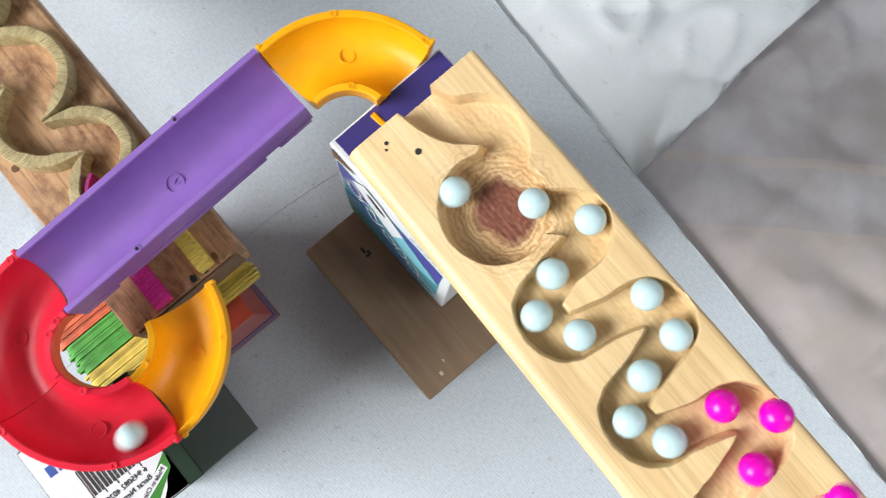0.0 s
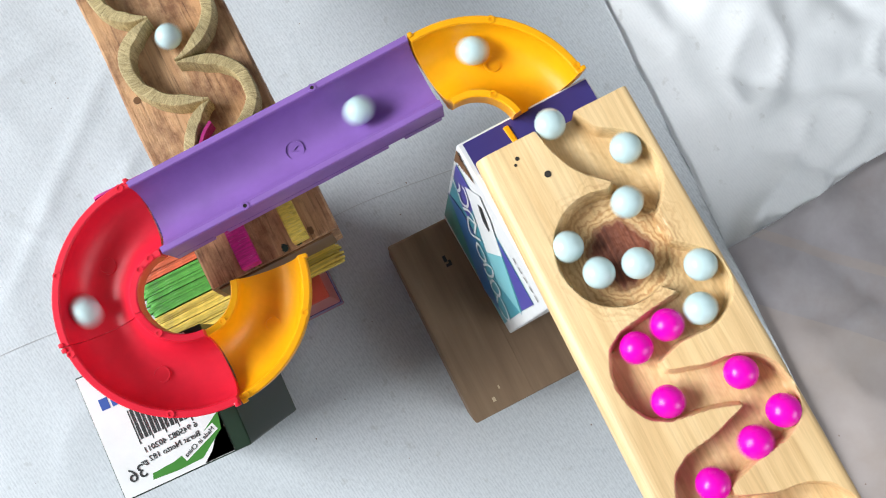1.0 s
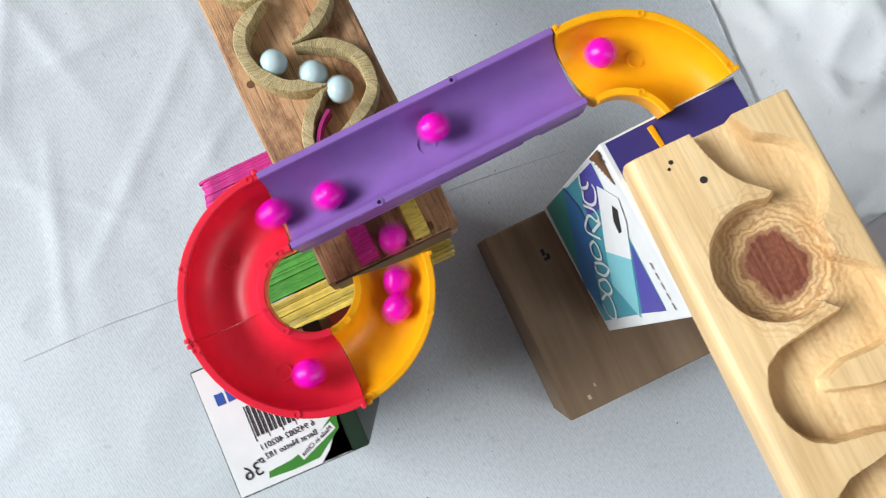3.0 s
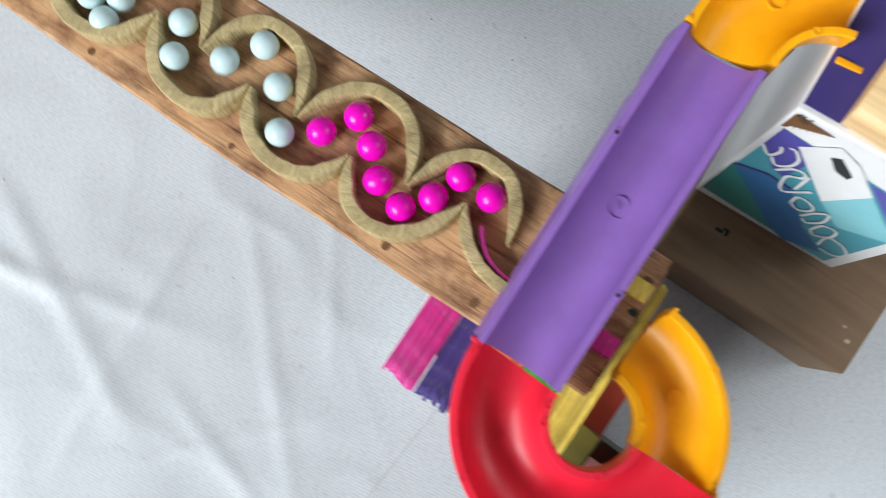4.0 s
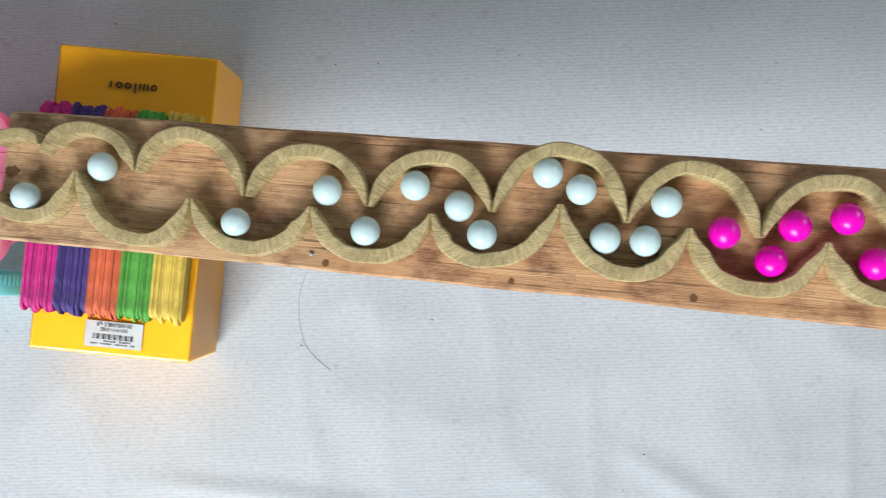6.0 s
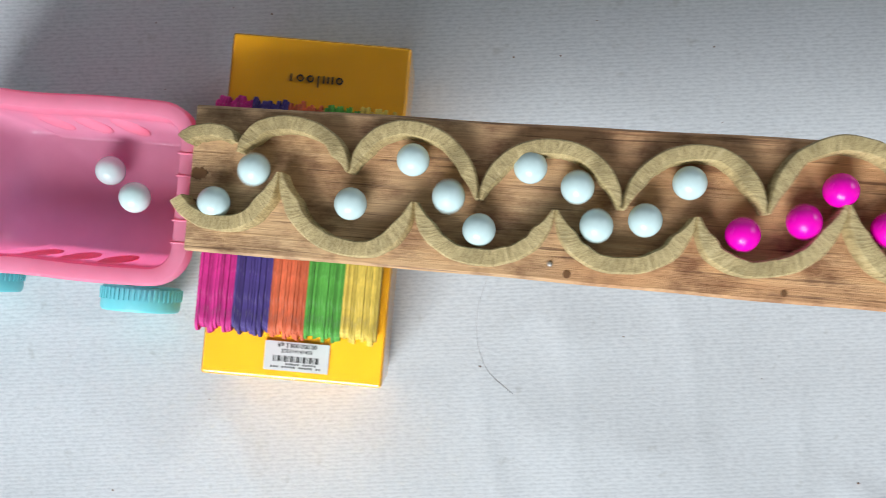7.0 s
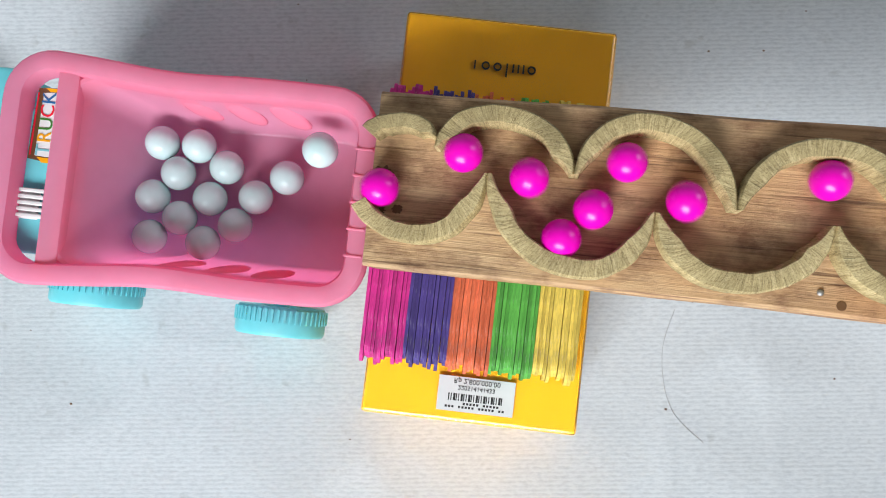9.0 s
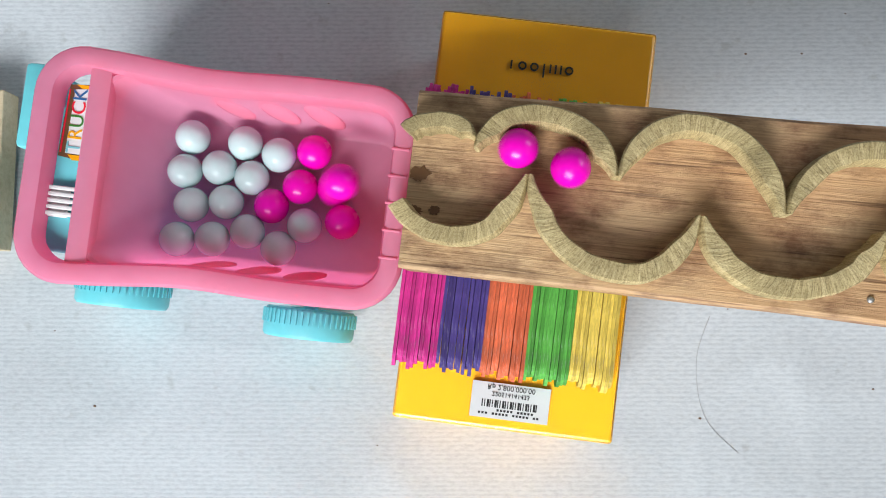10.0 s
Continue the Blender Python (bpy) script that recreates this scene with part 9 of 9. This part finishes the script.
    roll(PINKS[6], [(0, 0.9497, 0.0412, 0.3082), (0.1, 0.9213, 0.0605, 0.3064), (0.2, 0.9142, 0.0859, 0.3083), (0.3, 0.8958, 0.0702, 0.3024), (0.4, 0.8808, 0.0493, 0.2965), (0.5, 0.8665, 0.0657, 0.2956), (0.6, 0.8641, 0.0887, 0.2980), (0.7, 0.8480, 0.0938, 0.2952), (0.8, 0.8411, 0.0758, 0.2914), (0.9, 0.8327, 0.0603, 0.2876), (1, 0.8174, 0.0651, 0.2850), (1.1, 0.8141, 0.0820, 0.2864), (1.2, 0.8116, 0.0978, 0.2879), (1.3, 0.8001, 0.1059, 0.2864), (1.4, 0.7901, 0.0956, 0.2830), (1.5, 0.7842, 0.0804, 0.2798), (1.6, 0.7733, 0.0689, 0.2760), (1.7, 0.7577, 0.0773, 0.2737), (1.8, 0.7548, 0.0964, 0.2755), (1.9, 0.7520, 0.1144, 0.2772), (2, 0.7370, 0.1153, 0.2741), (2.1, 0.7311, 0.0993, 0.2708), (2.2, 0.7244, 0.0812, 0.2671), (2.3, 0.7096, 0.0914, 0.2655), (2.4, 0.6960, 0.1111, 0.2649), (2.5, 0.6709, 0.0980, 0.2584), (2.6, 0.6441, 0.0994, 0.2486), (2.7, 0.6229, 0.1039, 0.2327), (2.8, 0.5984, 0.0799, 0.2301), (2.9, 0.5909, 0.0441, 0.2271), (3, 0.5856, 0.0060, 0.2244), (3.1, 0.5801, -0.0337, 0.2216), (3.2, 0.5744, -0.0749, 0.2187), (3.3, 0.5815, -0.1149, 0.2158), (3.4, 0.6433, -0.1156, 0.2101), (3.5, 0.6593, -0.0632, 0.1952), (3.6, 0.6259, -0.0396, 0.1876), (3.7, 0.5886, -0.0296, 0.1813), (3.8, 0.5588, -0.0390, 0.1782), (3.9, 0.5410, -0.0175, 0.1761), (4, 0.5229, -0.0121, 0.1741), (4.1, 0.5162, -0.0220, 0.1735), (4.2, 0.5113, -0.0311, 0.1731), (4.3, 0.5025, -0.0382, 0.1722), (4.4, 0.4926, -0.0340, 0.1711), (4.5, 0.4865, -0.0242, 0.1703), (4.6, 0.4787, -0.0139, 0.1693), (4.7, 0.4669, -0.0127, 0.1680), (4.8, 0.4572, -0.0204, 0.1670), (4.9, 0.4476, -0.0283, 0.1660), (5, 0.4354, -0.0290, 0.1647), (5.1, 0.4270, -0.0177, 0.1636), (5.2, 0.4192, -0.0052, 0.1626), (5.3, 0.4069, -0.0008, 0.1612), (5.4, 0.3965, -0.0083, 0.1601), (5.5, 0.3875, -0.0158, 0.1592), (5.6, 0.3789, -0.0195, 0.1583), (5.7, 0.3726, -0.0149, 0.1576), (5.8, 0.3686, -0.0081, 0.1570), (5.9, 0.3644, -0.0008, 0.1565), (6, 0.3569, 0.0051, 0.1556), (6.1, 0.3460, 0.0006, 0.1544), (6.2, 0.3369, -0.0086, 0.1535), (6.3, 0.3258, -0.0158, 0.1524), (6.4, 0.3148, -0.0087, 0.1511), (6.5, 0.3072, 0.0035, 0.1501), (6.6, 0.2960, 0.0121, 0.1488), (6.7, 0.2835, 0.0040, 0.1475), (6.8, 0.2721, -0.0067, 0.1464), (6.9, 0.2581, -0.0053, 0.1448), (7, 0.2493, 0.0081, 0.1437), (7.1, 0.2377, 0.0188, 0.1422), (7.2, 0.2240, 0.0105, 0.1408), (7.3, 0.2117, -0.0008, 0.1396), (7.4, 0.1975, 0.0033, 0.1380), (7.5, 0.1884, 0.0175, 0.1368), (7.6, 0.1750, 0.0250, 0.1352), (7.7, 0.1620, 0.0144, 0.1339), (7.8, 0.1487, 0.0044, 0.1326), (7.9, 0.1359, 0.0134, 0.1311), (8, 0.1271, 0.0273, 0.1299), (8.1, 0.1129, 0.0302, 0.1283), (8.2, 0.1009, 0.0193, 0.1271), (8.3, 0.0878, 0.0111, 0.1258), (8.4, 0.0764, 0.0207, 0.1244), (8.5, 0.0682, 0.0336, 0.1233), (8.6, 0.0542, 0.0377, 0.1217), (8.7, 0.0417, 0.0276, 0.1205), (8.8, 0.0291, 0.0182, 0.1192), (8.9, 0.0161, 0.0231, 0.1177), (9, 0.0080, 0.0343, 0.1167), (9.1, 0.0003, 0.0444, 0.1157), (9.2, -0.0106, 0.0438, 0.1145), (9.3, -0.0188, 0.0365, 0.1137), (9.4, -0.0264, 0.0296, 0.1129), (9.5, -0.0353, 0.0270, 0.1120), (9.6, -0.0427, 0.0282, 0.1113), (9.7, -0.0461, 0.0395, 0.1108), (9.8, -0.0475, 0.0462, 0.1106), (9.9, -0.0539, 0.0534, 0.1098), (10, -0.0650, 0.0558, 0.1083)])
    roll(PINKS[7], [(0, 0.9354, 0.0417, 0.3084), (0.1, 0.9231, 0.0463, 0.3056), (0.2, 0.9198, 0.0728, 0.3079), (0.3, 0.9055, 0.0864, 0.3065), (0.4, 0.8950, 0.0682, 0.3020), (0.5, 0.8850, 0.0502, 0.2976), (0.6, 0.8680, 0.0566, 0.2947), (0.7, 0.8650, 0.0763, 0.2966), (0.8, 0.8594, 0.0943, 0.2977), (0.9, 0.8442, 0.0894, 0.2938), (1, 0.8378, 0.0726, 0.2903), (1.1, 0.8286, 0.0598, 0.2867), (1.2, 0.8138, 0.0649, 0.2842), (1.3, 0.8107, 0.0816, 0.2856), (1.4, 0.8084, 0.0988, 0.2873), (1.5, 0.7966, 0.1095, 0.2862), (1.6, 0.7865, 0.0945, 0.2821), (1.7, 0.7797, 0.0745, 0.2781), (1.8, 0.7623, 0.0705, 0.2738), (1.9, 0.7573, 0.0875, 0.2749), (2, 0.7580, 0.1035, 0.2771), (2.1, 0.7472, 0.1149, 0.2762), (2.2, 0.7324, 0.1119, 0.2727), (2.3, 0.7200, 0.1006, 0.2684), (2.4, 0.7040, 0.0993, 0.2650), (2.5, 0.6967, 0.1192, 0.2660), (2.6, 0.6772, 0.1188, 0.2618), (2.7, 0.6562, 0.1086, 0.2560), (2.8, 0.6388, 0.1139, 0.2426), (2.9, 0.6180, 0.1136, 0.2325), (3, 0.5981, 0.0908, 0.2302), (3.1, 0.5922, 0.0580, 0.2275), (3.2, 0.5886, 0.0222, 0.2250), (3.3, 0.5847, -0.0161, 0.2224), (3.4, 0.5789, -0.0856, 0.2169), (3.5, 0.6335, -0.1234, 0.2116), (3.6, 0.6592, -0.0854, 0.1986), (3.7, 0.6292, -0.0454, 0.1893), (3.8, 0.5845, -0.0316, 0.1811), (3.9, 0.5536, -0.0355, 0.1778), (4, 0.5400, -0.0147, 0.1761), (4.1, 0.5275, -0.0129, 0.1747), (4.2, 0.5184, -0.0169, 0.1737), (4.3, 0.5131, -0.0262, 0.1732), (4.4, 0.5069, -0.0349, 0.1727), (4.5, 0.4989, -0.0366, 0.1718), (4.6, 0.4911, -0.0277, 0.1708), (4.7, 0.4843, -0.0179, 0.1700), (4.8, 0.4759, -0.0095, 0.1689), (4.9, 0.4647, -0.0102, 0.1677), (5, 0.4554, -0.0170, 0.1667), (5.1, 0.4480, -0.0246, 0.1660), (5.2, 0.4388, -0.0288, 0.1651), (5.3, 0.4311, -0.0225, 0.1641), (5.4, 0.4258, -0.0137, 0.1634), (5.5, 0.4201, -0.0050, 0.1627), (5.6, 0.4111, -0.0015, 0.1617), (5.7, 0.4024, -0.0077, 0.1608), (5.8, 0.3947, -0.0159, 0.1600), (5.9, 0.3854, -0.0224, 0.1591), (6, 0.3755, -0.0174, 0.1579), (6.1, 0.3686, -0.0068, 0.1570), (6.2, 0.3607, 0.0033, 0.1560), (6.3, 0.3489, 0.0027, 0.1547), (6.4, 0.3391, -0.0063, 0.1538), (6.5, 0.3287, -0.0149, 0.1527), (6.6, 0.3167, -0.0110, 0.1514), (6.7, 0.3092, 0.0006, 0.1504), (6.8, 0.3004, 0.0113, 0.1493), (6.9, 0.2875, 0.0083, 0.1479), (7, 0.2773, -0.0017, 0.1469), (7.1, 0.2651, -0.0087, 0.1456), (7.2, 0.2544, 0.0003, 0.1443), (7.3, 0.2466, 0.0127, 0.1433), (7.4, 0.2346, 0.0190, 0.1419), (7.5, 0.2229, 0.0102, 0.1407), (7.6, 0.2118, 0.0002, 0.1396), (7.7, 0.1986, 0.0026, 0.1381), (7.8, 0.1904, 0.0152, 0.1371), (7.9, 0.1803, 0.0260, 0.1358), (8, 0.1671, 0.0208, 0.1344), (8.1, 0.1563, 0.0101, 0.1334), (8.2, 0.1428, 0.0067, 0.1319), (8.3, 0.1334, 0.0184, 0.1307), (8.4, 0.1247, 0.0307, 0.1296), (8.5, 0.1112, 0.0308, 0.1281), (8.6, 0.1003, 0.0204, 0.1270), (8.7, 0.0879, 0.0126, 0.1258), (8.8, 0.0766, 0.0214, 0.1244), (8.9, 0.0687, 0.0340, 0.1234), (9, 0.0565, 0.0404, 0.1219), (9.1, 0.0440, 0.0309, 0.1207), (9.2, 0.0317, 0.0206, 0.1195), (9.3, 0.0178, 0.0244, 0.1179), (9.4, 0.0090, 0.0369, 0.1167), (9.5, -0.0016, 0.0466, 0.1154), (9.6, -0.0146, 0.0478, 0.1142), (9.7, -0.0245, 0.0311, 0.1133), (9.8, -0.0386, 0.0245, 0.1119), (9.9, -0.0458, 0.0352, 0.1109), (10, -0.0467, 0.0484, 0.1104)])


motions()
